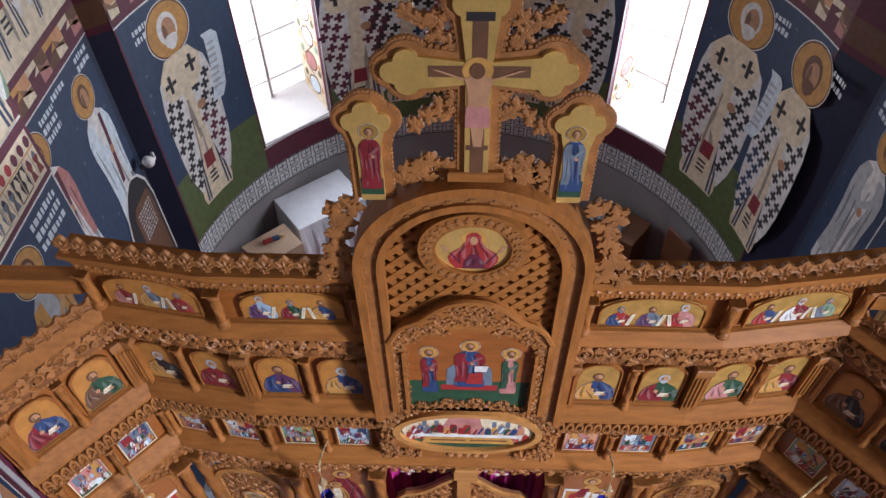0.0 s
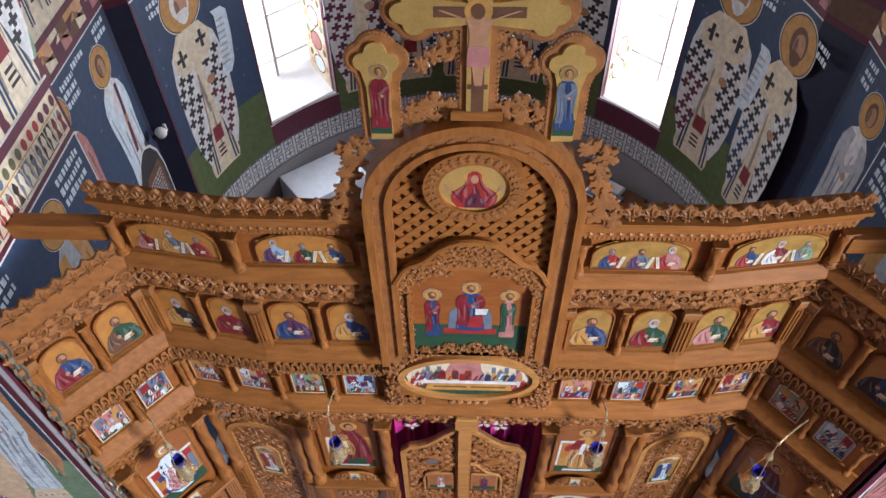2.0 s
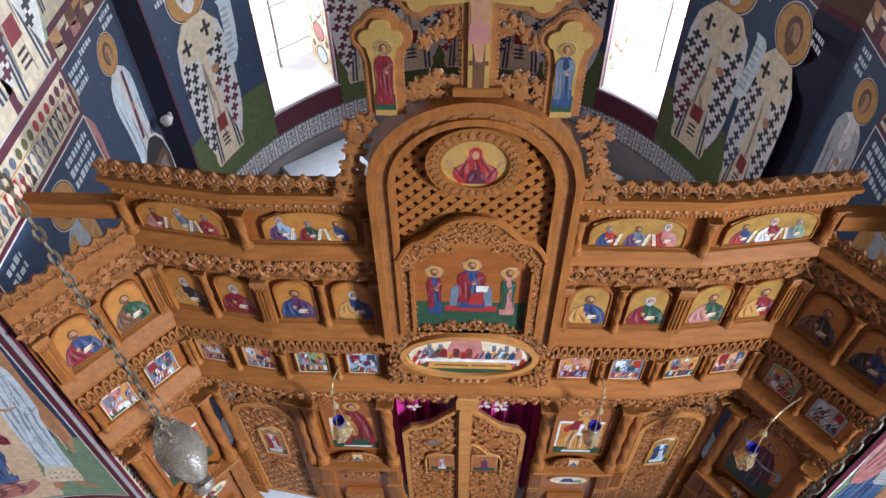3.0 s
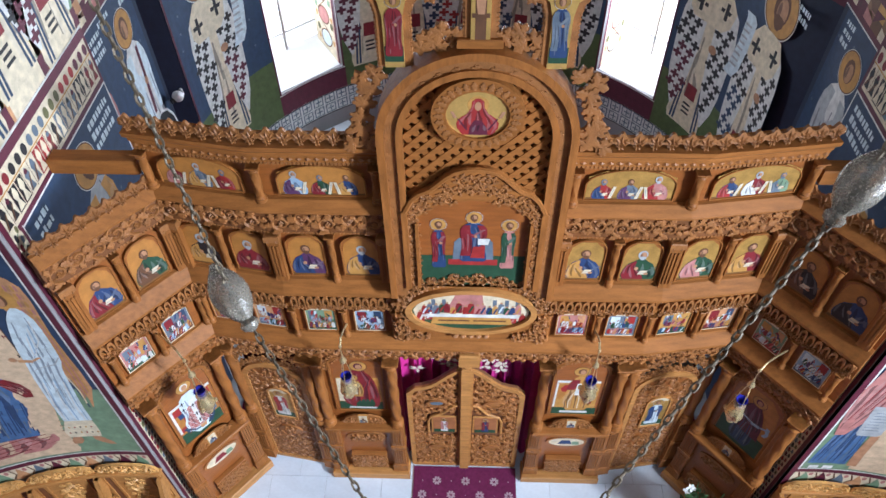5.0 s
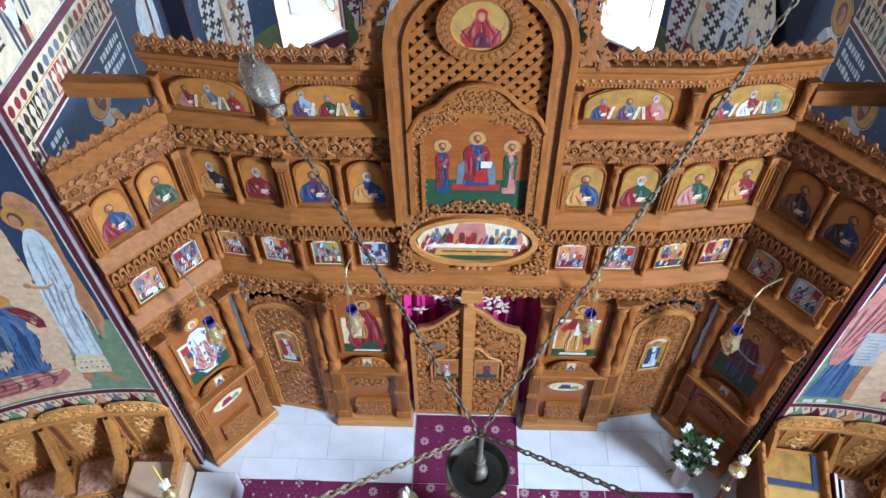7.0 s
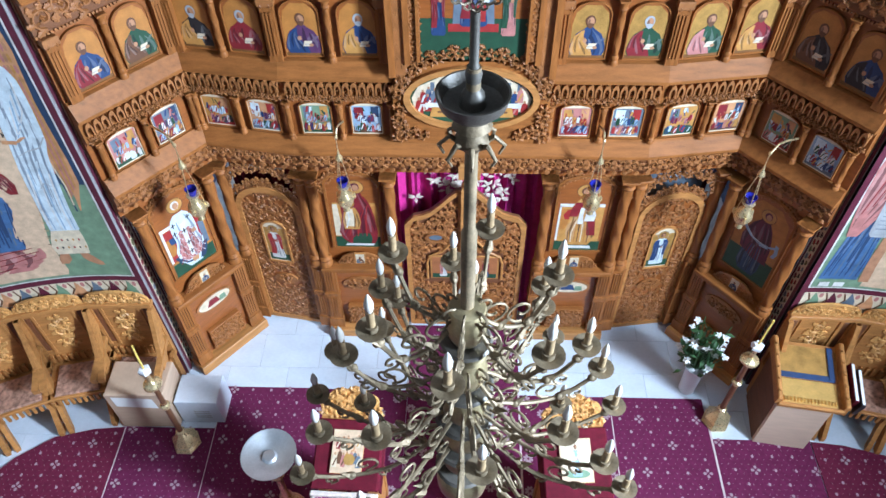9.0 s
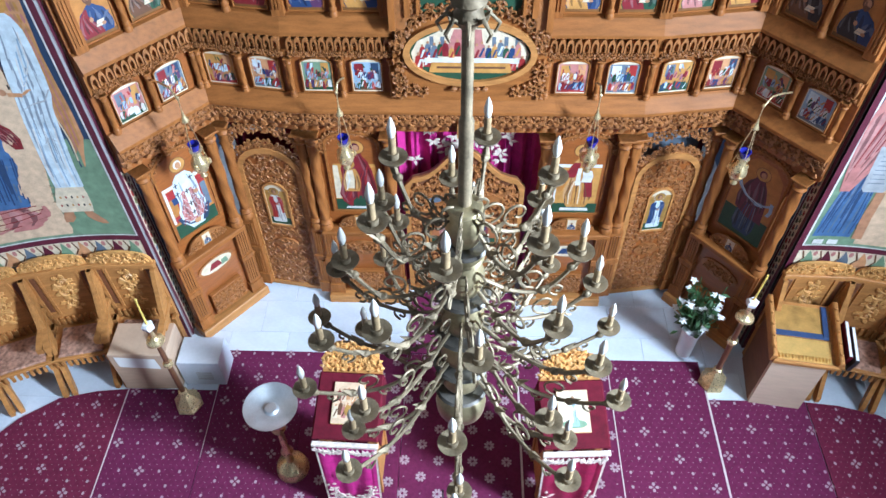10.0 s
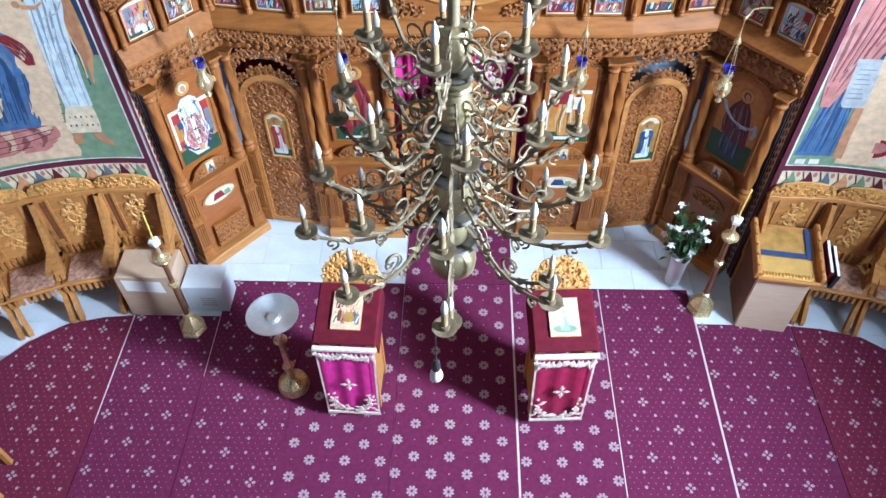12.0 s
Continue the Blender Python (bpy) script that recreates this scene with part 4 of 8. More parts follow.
for sg, side in ((-1, "north"), (1, "south")):
    pp = Painting(on_side(sg), 6)
    A = lambda a, b: (-b, -a) if sg < 0 else (a, b)  # noqa: E731,B023
    N = lambda a: -a if sg < 0 else a  # noqa: E731,B023
    pp.rect("maroon", *A(0.0, 0.05), 0.0, 7.0, 4), pp.rect("white", *A(0.05, 0.065), 1.5, 4.6, 4)
    pp.rect("maroon", *A(0.0, 3.3), 1.50, 1.56, 4.5), pp.rect("white", *A(0.05, 3.3), 1.56, 1.572, 4)
    pp.rect("sage", *A(0.05, 3.3), 1.56, 2.35, 1), pp.rect("navy", *A(0.05, 3.3), 2.35, 4.45, 1)
    pp.rect("cream", *A(0.05, 3.3), 1.30, 1.50, 1)
    pp.rect("cream", *A(0.05, 3.3), 4.45, 7.0, 1.5), pp.rect("maroon", *A(0.0, 3.3), 4.45, 4.5, 3), pp.rect("slate", *A(0.05, 3.3), 4.5, 4.75, 2.5)
    for k in range(20):
        u = N(0.15 + 0.15 * k)
        pp.rows(("sage", "maroon", "slate", "feather")[k % 4], [(1.31, u - 0.07, u + 0.07), (1.40, u - 0.02, u + 0.05), (1.49, u - 0.004, u + 0.004)], 3), pp.fold("brown", [(u - 0.06, 1.49), (u - 0.03, 1.40), (u - 0.07, 1.33)], 0.014, 3.6), pp.oval("rose", u + 0.055, 1.455, 0.018, 0.03, 3.6, 6)
    if sg < 0:
        # throne with crosses, a pale winged robe, a seated blue robe, a rose cushion
        rp = random.Random(21)
        pp.rect("sage", -0.6, -0.065, 2.35, 2.64, 1.4)
        pp.rows("peach", [(1.60, -2.6, -0.60), (1.66, -2.6, -0.58), (2.0, -2.6, -0.60), (2.4, -2.6, -0.52), (2.9, -2.6, -0.46), (3.6, -2.6, -0.44), (4.3, -2.6, -0.46)], 2)
        for k in range(6):
            z = 1.98 + 0.09 * k
            pp.rect("brown", -0.80, -0.56, z, z + 0.008, 2.6), pp.rect("feather" if k % 2 else "skin", -0.80, -0.56 + 0.012 * k, z + 0.07, z + 0.076, 2.8)
        for k in range(13):
            for j in range(9):
                u, z = -0.47 - 0.10 * j - 0.05 * (k % 2), 2.62 + 0.125 * k
                c = ("crimson", "black", "feather")[(j + k) % 3]
                pp.rect(c, u - 0.02, u + 0.02, z - 0.006, z + 0.006, 3), pp.rect(c, u - 0.006, u + 0.006, z - 0.02, z + 0.02, 3.3)
                pp.oval("skin", u - 0.05, z, 0.012, 0.02, 2.9, 5)
        pp.fold("white", [(-0.62, 4.2), (-0.52, 3.4), (-0.50, 2.8)], 0.012, 3.6), pp.fold("brown", [(-0.44, 3.6), (-0.455, 3.0), (-0.5, 2.5)], 0.008, 3.6)
        # the wing, long quills falling to a point beside the border
        pp.rows("feather", [(2.36, -0.215, -0.205), (2.5, -0.20, -0.165), (2.66, -0.21, -0.11), (2.9, -0.25, -0.105), (3.15, -0.26, -0.115), (3.4, -0.27, -0.12), (3.6, -0.30, -0.105), (3.8, -0.33, -0.09), (3.93, -0.33, -0.10), (4.01, -0.29, -0.15), (4.05, -0.25, -0.20)], 3)
        for k in range(12):
            a = -0.115 - 0.0125 * k
            lo = 2.62 - 0.02 * k if k < 8 else 2.75 + 0.1 * (k - 8)
            c = ("ochre", "skin", "rose")[k % 3]
            pp.fold(c, [(a - 0.035, lo), (a - 0.015, lo + 0.35), (a - 0.01, 3.35), (a - 0.01, 3.62 - 0.02 * (k % 3))], 0.007 if c == "skin" else 0.010, 3.6 + 0.02 * k)
        for j in range(4):
            for k in range(8):
                pp.oval(("rose", "ochre", "skin")[(k + j) % 3], -0.125 - 0.023 * k - 0.01 * (j % 2), 3.66 + 0.085 * j, 0.011, 0.035, 4 + 0.05 * j, 6)
        pp.fold("cream", [(-0.24, 2.42), (-0.225, 2.62), (-0.245, 2.86)], 0.012, 4.2)
        # the pale robe, bent at the waist, with soft folds
        pp.drape("ice", [(2.13, -0.535, -0.31), (2.3, -0.53, -0.30), (2.55, -0.515, -0.275), (2.8, -0.495, -0.25), (2.95, -0.475, -0.225), (3.05, -0.46, -0.19), (3.18, -0.45, -0.175), (3.32, -0.425, -0.165), (3.46, -0.39, -0.16), (3.58, -0.35, -0.165), (3.67, -0.30, -0.20), (3.70, -0.27, -0.23)], 5, 11, 4)
        for k in range(9):
            a, b = -0.515 + 0.026 * k, -0.455 + 0.026 * k
            pp.fold(("white", "sky", "ice")[k % 3], [(a, 2.15), (a + 0.01, 2.4 + 0.03 * (k % 2)), (b, 2.75 + 0.05 * (k % 3))], 0.012 - 0.004 * (k % 2), 5.5 + 0.02 * k)
        for k in range(5):
            pp.fold("sky" if k % 2 else "white", [(-0.43 + 0.02 * k, 3.0 + 0.03 * k), (-0.36 + 0.03 * k, 3.12 + 0.05 * k), (-0.31 + 0.025 * k, 3.36 + 0.05 * k)], 0.010, 6)
        pp.fold("grey", [(-0.45, 2.92), (-0.36, 2.97), (-0.26, 3.0), (-0.19, 3.1)], 0.012, 6.2), pp.fold("grey", [(-0.42, 2.6), (-0.37, 2.66), (-0.33, 2.62)], 0.010, 6.2)
        pp.fold("feather", [(-0.50, 3.06), (-0.40, 3.05), (-0.33, 3.10)], 0.035, 6.4), pp.oval("skin", -0.53, 3.08, 0.03, 0.03, 6.6, 6)
        pp.oval("ochre", -0.285, 3.80, 0.10, 0.115, 4.6), pp.oval("brown", -0.30, 3.79, 0.05, 0.07, 5.4, 8), pp.oval("skin", -0.31, 3.775, 0.036, 0.058, 5.9, 8)
        pp.rows("cream", [(1.86, -0.585, -0.325), (1.95, -0.60, -0.31), (2.05, -0.57, -0.305), (2.14, -0.535, -0.31)], 5.2)
        for k in range(11):
            pp.oval(("red", "ochre", "black")[k % 3], -0.56 + 0.023 * k, 1.94 + 0.09 * (k % 2), 0.008, 0.014, 5.8, 5)
        pp.rows("skin", [(1.71, -0.30, -0.25), (1.75, -0.36, -0.26), (1.80, -0.40, -0.30), (1.87, -0.41, -0.35)], 4.8), pp.rows("skin", [(1.74, -0.60, -0.54), (1.79, -0.60, -0.50), (1.87, -0.57, -0.50)], 4.8)
        # the cushion and the seated robe
        pp.drape("rose", [(1.70, -1.5, -0.86), (1.75, -1.5, -0.76), (1.81, -1.5, -0.70), (1.88, -1.5, -0.675), (1.95, -1.5, -0.69), (2.01, -1.5, -0.75)], 5, 11, 4)
        for k in range(4):
            pp.fold("crimson", [(-1.4, 1.73 + 0.06 * k), (-0.95, 1.76 + 0.06 * k), (-0.72 - 0.03 * (k % 2), 1.83 + 0.045 * k)], 0.009, 5.6)
        pp.drape("azure", [(1.96, -1.5, -0.80), (2.05, -1.5, -0.775), (2.2, -1.5, -0.755), (2.4, -1.5, -0.715), (2.6, -1.5, -0.675), (2.74, -1.5, -0.65), (2.82, -1.45, -0.68), (2.88, -1.4, -0.76), (2.93, -1.35, -0.9), (3.05, -1.3, -1.0)], 6, 11, 4)
        for k in range(9):
            a = -0.79 - 0.06 * k
            pp.fold(("blue", "slate", "blue")[k % 3], [(a, 2.0 + 0.02 * (k % 2)), (a + 0.035, 2.3), (a + 0.075, 2.52 + 0.04 * (k % 3)), (a + 0.06, 2.72)], 0.012, 6.6 + 0.02 * k)
            pp.fold("blue", [(a - 0.02, 2.05), (a + 0.02, 2.32), (a + 0.05, 2.48)], 0.010, 7)
        pp.drape("crimson", [(2.56, -0.66, -0.60), (2.66, -0.72, -0.585), (2.76, -0.76, -0.62), (2.84, -0.80, -0.70)], 7.4, 11, 4), pp.fold("rose", [(-0.78, 2.78), (-0.68, 2.70), (-0.62, 2.63)], 0.010, 7.8)
        pp.rows("ochre", [(2.86, -0.98, -0.74), (2.95, -1.0, -0.72), (3.05, -1.05, -0.78), (3.2, -1.1, -0.86)], 7.4)
    else:
        pp.rect("sage", 0.05, 0.4, 2.35, 2.75, 1.4)
        pp.rows("peach", [(1.60, 0.46, 2.6), (2.0, 0.45, 2.6), (2.6, 0.42, 2.6), (3.4, 0.5, 2.6)], 2), pp.drape("rose", [(1.9, 0.62, 0.9), (2.4, 0.56, 1.0), (3.0, 0.5, 1.1), (3.4, 0.55, 1.1)], 2.6, 9, 3), pp.rows("cream", [(1.62, 0.56, 1.2), (1.75, 0.52, 1.2), (1.88, 0.60, 1.2)], 4)
        pp.drape("azure", [(1.68, 0.09, 0.40), (1.9, 0.10, 0.40), (2.15, 0.12, 0.38), (2.5, 0.16, 0.36), (2.9, 0.2, 0.4)], 4, 11, 4)
        for k in range(7):
            pp.fold(("blue", "blue", "slate")[k % 3], [(0.12 + 0.042 * k, 1.72), (0.13 + 0.042 * k, 1.95), (0.17 + 0.032 * k, 2.2 + 0.06 * (k % 3))], 0.008, 4.6), pp.fold("azure", [(0.135 + 0.042 * k, 1.75), (0.145 + 0.04 * k, 1.98), (0.175 + 0.032 * k, 2.15)], 0.006, 4.9)
        pp.drape("rose", [(2.2, 0.11, 0.19), (2.4, 0.08, 0.26), (2.6, 0.06, 0.36), (2.9, 0.05, 0.48), (3.3, 0.10, 0.62), (3.6, 0.2, 0.6)], 5.4, 11, 4)
        for k in range(6):
            pp.slant("pale_rose", 0.10 + 0.05 * k, 2.4 + 0.08 * k, 0.16 + 0.06 * k, 3.1, 0.016, 6), pp.slant("crimson", 0.12 + 0.05 * k, 2.45 + 0.08 * k, 0.2 + 0.06 * k, 3.2, 0.010, 6.4)
        pp.rows("grey", [(2.20, 0.29, 0.44), (2.24, 0.265, 0.46), (2.5, 0.25, 0.45), (2.66, 0.24, 0.42)], 6.8)
        for k in range(7):
            pp.rect("slate", 0.29, 0.42 - 0.02 * (k % 3), 2.29 + 0.045 * k, 2.297 + 0.045 * k, 7.4)
        pp.rows("skin", [(1.66, 0.42, 0.50), (1.9, 0.40, 0.48), (2.2, 0.40, 0.47)], 5), pp.rows("sage", [(1.62, 0.5, 0.9), (1.9, 0.5, 1.0), (2.3, 0.52, 1.1)], 3)
        pp.oval("crimson", 0.72, 1.80, 0.13, 0.10, 5), pp.oval("rose", 0.73, 1.81, 0.08, 0.06, 5.6)
        for a in (0.12, 0.24):
            pp.rect("white", a, a + 0.085, 1.585, 1.64, 6)
        pp.rows("feather", [(2.9, 0.7, 1.1), (3.6, 0.6, 1.2), (4.1, 0.7, 1.0)], 5)
    for k in range(6):
        u = N(0.4 + 0.5 * k)
        pp.robe(u, 4.85, 1.5, "white" if k % 2 else "rose", "ice" if k % 3 else "crimson", 4, wide=1.1)
    mural("mural_side_" + side, pp, "large wall painting of draped robes over green ground")


# ---- the icon screen ----
screen = thing("iconostasis", "tall carved and varnished wooden icon screen with painted panels", "icon screen")


def seg_frame(p0, p1):
    d = (Vector(p1) - Vector(p0)).normalized()
    m = Matrix(((d.x, -d.y, 0, p0[0]), (d.y, d.x, 0, p0[1]), (0, 0, 1, 0), (0, 0, 0, 1)))
    return m, (Vector(p1) - Vector(p0)).length


P_BAY, P_IN, P_MID = (-2.74, -0.56), (-2.17, 0.12), (-1.40, 0.0)
mir = lambda p: (-p[0], p[1])  # noqa: E731
BL, BLEN = seg_frame(P_BAY, P_IN)
OL, OLEN = seg_frame(P_IN, P_MID)
OR, _ = seg_frame(mir(P_MID), mir(P_IN))
BR, _ = seg_frame(mir(P_IN), mir(P_BAY))
CC = Matrix.Identity(4)
LEFT = [P_BAY, P_IN, P_MID, (-0.57, 0.0)]
RIGHT = [mir(p) for p in reversed(LEFT)]
FULL = LEFT[:3] + RIGHT[1:]
TOPL, TOPR = LEFT[1:], RIGHT[:3]


def sweep(line, profile, material=WOOD):
    """A moulding along a plan line, mitred at its corners; the profile is (outwards, height), a closed loop."""
    s = Shape(material)
    pts = [Vector(p) for p in line]
    v, k = [], len(profile)
    for i, p in enumerate(pts):
        ns = []
        for a, b in ((i - 1, i), (i, i + 1)):
            if 0 <= a and b < len(pts):
                d = (pts[b] - pts[a]).normalized()
                ns.append(Vector((d.y, -d.x)))
        nrm = sum(ns, Vector((0, 0))).normalized()
        nrm /= nrm.dot(ns[0])
        v += [(p.x + nrm.x * d, p.y + nrm.y * d, z) for d, z in profile]
    f = []
    for i in range(len(pts) - 1):
        f += [(i * k + j, i * k + (j + 1) % k, (i + 1) * k + (j + 1) % k, (i + 1) * k + j) for j in range(k)]
    f += [tuple(range(k)), tuple(range(len(pts) * k - 1, (len(pts) - 1) * k - 1, -1))]
    s.put(v, [q[::-1] for q in f])
    return s


# boards behind the tiers
for line in (LEFT, RIGHT):
    part("back_board", sweep(line, [(-0.05, 2.26), (-0.004, 2.26), (-0.004, 4.16), (-0.05, 4.16)], PANEL), screen)
for line in (TOPL, TOPR):
    part("back_board", sweep(line, [(-0.05, 4.17), (-0.004, 4.17), (-0.004, 4.66), (-0.05, 4.66)], PANEL), screen)
part("back_board", sweep([(-0.57, 0), (0.57, 0)], [(-0.05, 2.26), (-0.004, 2.26), (-0.004, 3.6), (-0.05, 3.6)], PANEL), screen)
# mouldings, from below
# frieze boards carry the recess shade in their darker colour
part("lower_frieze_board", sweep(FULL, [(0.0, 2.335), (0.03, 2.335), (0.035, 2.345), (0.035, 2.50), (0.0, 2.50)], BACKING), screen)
part("lower_ledge", sweep(FULL, [(0.0, 2.50), (0.085, 2.502), (0.092, 2.515), (0.092, 2.54), (0.03, 2.64), (0.022, 2.66), (0.0, 2.66)]), screen, "plain sloping ledge")
for line in (LEFT, RIGHT):
    part("middle_cornice", sweep(line, [(0.0, 3.005), (0.03, 3.01), (0.045, 3.03), (0.045, 3.215), (0.085, 3.22), (0.085, 3.245), (0.03, 3.36), (0.0, 3.37)]), screen)
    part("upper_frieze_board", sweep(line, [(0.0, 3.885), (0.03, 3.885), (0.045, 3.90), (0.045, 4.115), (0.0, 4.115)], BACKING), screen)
    part("upper_ledge", sweep(line, [(0.0, 4.115), (0.085, 4.117), (0.09, 4.135), (0.03, 4.20), (0.0, 4.205)]), screen)
for line in (TOPL, TOPR):
    part("top_cornice", sweep(line, [(0.0, 4.53), (0.03, 4.53), (0.035, 4.585), (0.05, 4.60), (0.05, 4.62), (0.09, 4.665), (0.095, 4.70), (-0.07, 4.70), (-0.07, 4.66), (0.0, 4.66)]), screen)

RUNS = [(BL, 0, BLEN), (OL, 0, OLEN), (CC, -1.40, -0.57), (CC, 0.57, 1.40), (OR, 0, OLEN), (BR, 0, BLEN)]
for m, a, b in RUNS:
    s = Shape(CARVED)
    arcade_band(s, a + 0.02, b - 0.02, 3.075, 3.215, -0.046, 0.036), scroll_band(s, a + 0.02, b - 0.02, 3.02, 3.085, -0.046, 0.02)
    part("carved_arcade", s, screen, "", m)
    s = Shape(CARVED)
    scroll_band(s, a + 0.02, b - 0.02, 3.905, 4.11, -0.046, 0.016)
    dentils(s, a, b, 3.862, 3.886, -0.03, 0.0)
    part("carved_frieze", s, screen, "", m)
for m, a, b in [(BL, 0, BLEN), (OL, 0, OLEN), (CC, -1.40, 1.40), (OR, 0, OLEN), (BR, 0, BLEN)]:
    s = Shape(CARVED)
    scroll_band(s, a + 0.02, b - 0.02, 2.345, 2.495, -0.036, 0.016)
    n = round((b - a) / 0.09)
    for k in range(n):  # small hanging drops under the frieze
        x = a + (k + 0.5) * (b - a) / n
        lobed(s, x, 2.345, -pi / 2, 0.045, 0.05, 0.014, -0.036)
    part("carved_frieze", s, screen, "", m)
for m, a, b in RUNS[1:5]:
    s = Shape(CARVED)
    dentils(s, a, b, 4.505, 4.53, -0.03, 0.0)
    n = round((b - a) / 0.055)
    for k in range(n):
        leaf(s, a + (k + 0.5) * (b - a) / n - 0.02, 4.558, 0, 0.045, 0.03, 0.012, -0.034)
    part("carved_strip", s, screen, "", m)

# cresting
crest_mesh = data_of("cresting_leaf", crest_leaf(0.105, 0.115))
for m, a, b, z in [(OL, 0.0, OLEN, 4.70), (CC, -1.40, -0.60, 4.70), (CC, 0.60, 1.40, 4.70), (OR, 0, OLEN, 4.70), (BL, 0.02, BLEN, 4.19), (BR, 0, BLEN - 0.02, 4.19)]:
    n = round((b - a) / 0.097)
    for k in range(n):
        x = a + (k + 0.5) * (b - a) / n
        part("cresting_leaf", crest_mesh, screen, "", m @ Matrix.Translation((x, -0.05 if z > 4.5 else -0.03, z)) @ Matrix.Rotation(rng.uniform(-0.06, 0.06), 4, "Y"))


def icon(name, w, h, arched, backing, draw, m, label="", frame_w=0.008):
    """A painted board in a slim frame; its foot is at z = 0."""
    top = arc(0, h - w * 0.5 * arched, w / 2, w * 0.5 * arched, 0, 180, 14) if arched else [(w / 2, h), (-w / 2, h)]
    out = [(-w / 2, 0), (w / 2, 0)] + top
    s = Shape(PAINTS[backing] if backing in PAINTS else backing)
    s.plate(out, -0.012, 0.0)
    g = 1 + 2 * frame_w / w
    rim = Shape(WOOD)
    rim.frame_plate([(x * g, (z - h / 2) * (1 + 2 * frame_w / h) + h / 2) for x, z in out], out, -0.022, 0.0)
    pp = Painting(on_board(-0.012), 1, 0.0008)
    draw(pp, w, h)
    if pp.shape.v:
        s.add(pp.shape)
    ob = part(name, s, screen, label, m)
    part("panel_frame", rim, ob)
    return ob


ROBES = [("blue", "crimson", "brown"), ("deepgreen", "brown", "brown"), ("black", "ochre", "white"), ("crimson", "crimson", "grey"), ("purple", "blue", "brown"), ("blue", "ochre", "white"),
         ("blue", "ochre", "brown"), ("deepgreen", "crimson", "white"), ("deepgreen", "rose", "brown"), ("crimson", "ochre", "brown"), ("black", "brown", "brown"), ("blue", "black", "brown")]


def apostle(k):
    rb, mt, hair = ROBES[k]

    def draw(pp, w, h):
        # right-hand panels get gold: the glare off them is put into the colour
        ground = "gold" if k in (6, 7, 8, 9) else "amber"
        pp.rows(ground, [(0.05 * h, -0.49 * w, 0.49 * w), (0.62 * h, -0.49 * w, 0.49 * w), (0.82 * h, -0.42 * w, 0.42 * w), (0.95 * h, -0.2 * w, 0.2 * w)], 1)
        pp.rows("deep_amber", [(0.0, -0.5 * w, 0.5 * w), (0.06 * h, -0.5 * w, 0.5 * w)], 1.4)
        pp.bust((-0.02 + 0.03 * (k % 3)) * w, 0.05 * h, 0.84 * h, rb, mt, "grey" if hair == "white" else hair)
    return draw


FEAST = ["red", "blue", "rose", "ice", "ochre", "deepgreen", "crimson", "white", "sky", "purple"]


def feast(k):
    def draw(pp, w, h):
        pp.rect(("rose", "slate", "ochre", "feather", "sage", "sky")[k % 6], -0.47 * w, 0.47 * w, 0.04 * h, 0.9 * h, 1)
        pp.rect(("deepgreen", "brown", "red", "slate")[k % 4], -0.47 * w, 0.47 * w, 0.04 * h, 0.25 * h, 1.6)
        pp.rect(("ice", "slate", "crimson", "ochre")[(k + 1) % 4], -0.4 * w, -0.1 * w, 0.5 * h, 0.86 * h, 2), pp.rect(("ochre", "navy", "feather", "red")[k % 4], 0.15 * w, 0.4 * w, 0.55 * h, 0.88 * h, 2)
        r = random.Random(60 + k)
        for j in range(16):
            u, z = r.uniform(-0.38, 0.38) * w, r.uniform(0.1, 0.75) * h
            pp.slant(FEAST[r.randrange(10)], u, z, u + r.uniform(-0.1, 0.1) * w, z + r.uniform(0.08, 0.2) * h, r.uniform(0.03, 0.08) * w, 2.3 + 0.03 * j)
        pp.crowd(-0.42 * w, 0.42 * w, 0.06 * h, 0.50 * h, [FEAST[(k + j) % 10] for j in (0, 2, 3, 5, 7)], 9, 40 + k), pp.crowd(-0.34 * w, 0.36 * w, 0.36 * h, 0.76 * h, [FEAST[(k + j) % 10] for j in (1, 4, 6, 8)], 6, 140 + k, 5.5)
    return draw


def prophets(k):
    def draw(pp, w, h):
        # amber on the left, gold on the right for the painted-in glare
        pp.rect("amber" if k < 2 else "gold", -0.49 * w, 0.49 * w, 0.02 * h, 0.78 * h, 1), pp.rows("amber" if k < 2 else "gold", [(0.78 * h, -0.47 * w, 0.47 * w), (0.96 * h, -0.3 * w, 0.3 * w)], 1)
        pp.rect("deep_amber", -0.49 * w, 0.49 * w, 0.0, 0.06 * h, 1.5)
        cols = [("crimson", "rose"), ("slate", "ochre"), ("red", "crimson"), ("sky", "purple"), ("deepgreen", "crimson"), ("blue", "ochre"), ("red", "blue"), ("slate", "purple"), ("rose", "red"), ("blue", "red"), ("crimson", "white"), ("sage", "slate")]
        for j in range(3):
            a, b = cols[(3 * k + j) % 12]
            x = (-0.31 + 0.30 * j) * w
            pp.bust(x, 0.02 * h, (0.80, 0.92, 0.78)[(j + k) % 3] * h, a, b, ("brown", "grey", "slate")[(j + k) % 3], 3 + 0.2 * j)
            sd = -1 if j == 2 else 1
            pp.slant("cream", x + sd * 0.09 * w, 0.05 * h, x + sd * 0.13 * w, 0.46 * h, 0.036 * w, 7.5)
            pp.slant("grey", x + sd * 0.095 * w, 0.12 * h, x + sd * 0.125 * w, 0.38 * h, 0.008 * w, 8)
    return draw


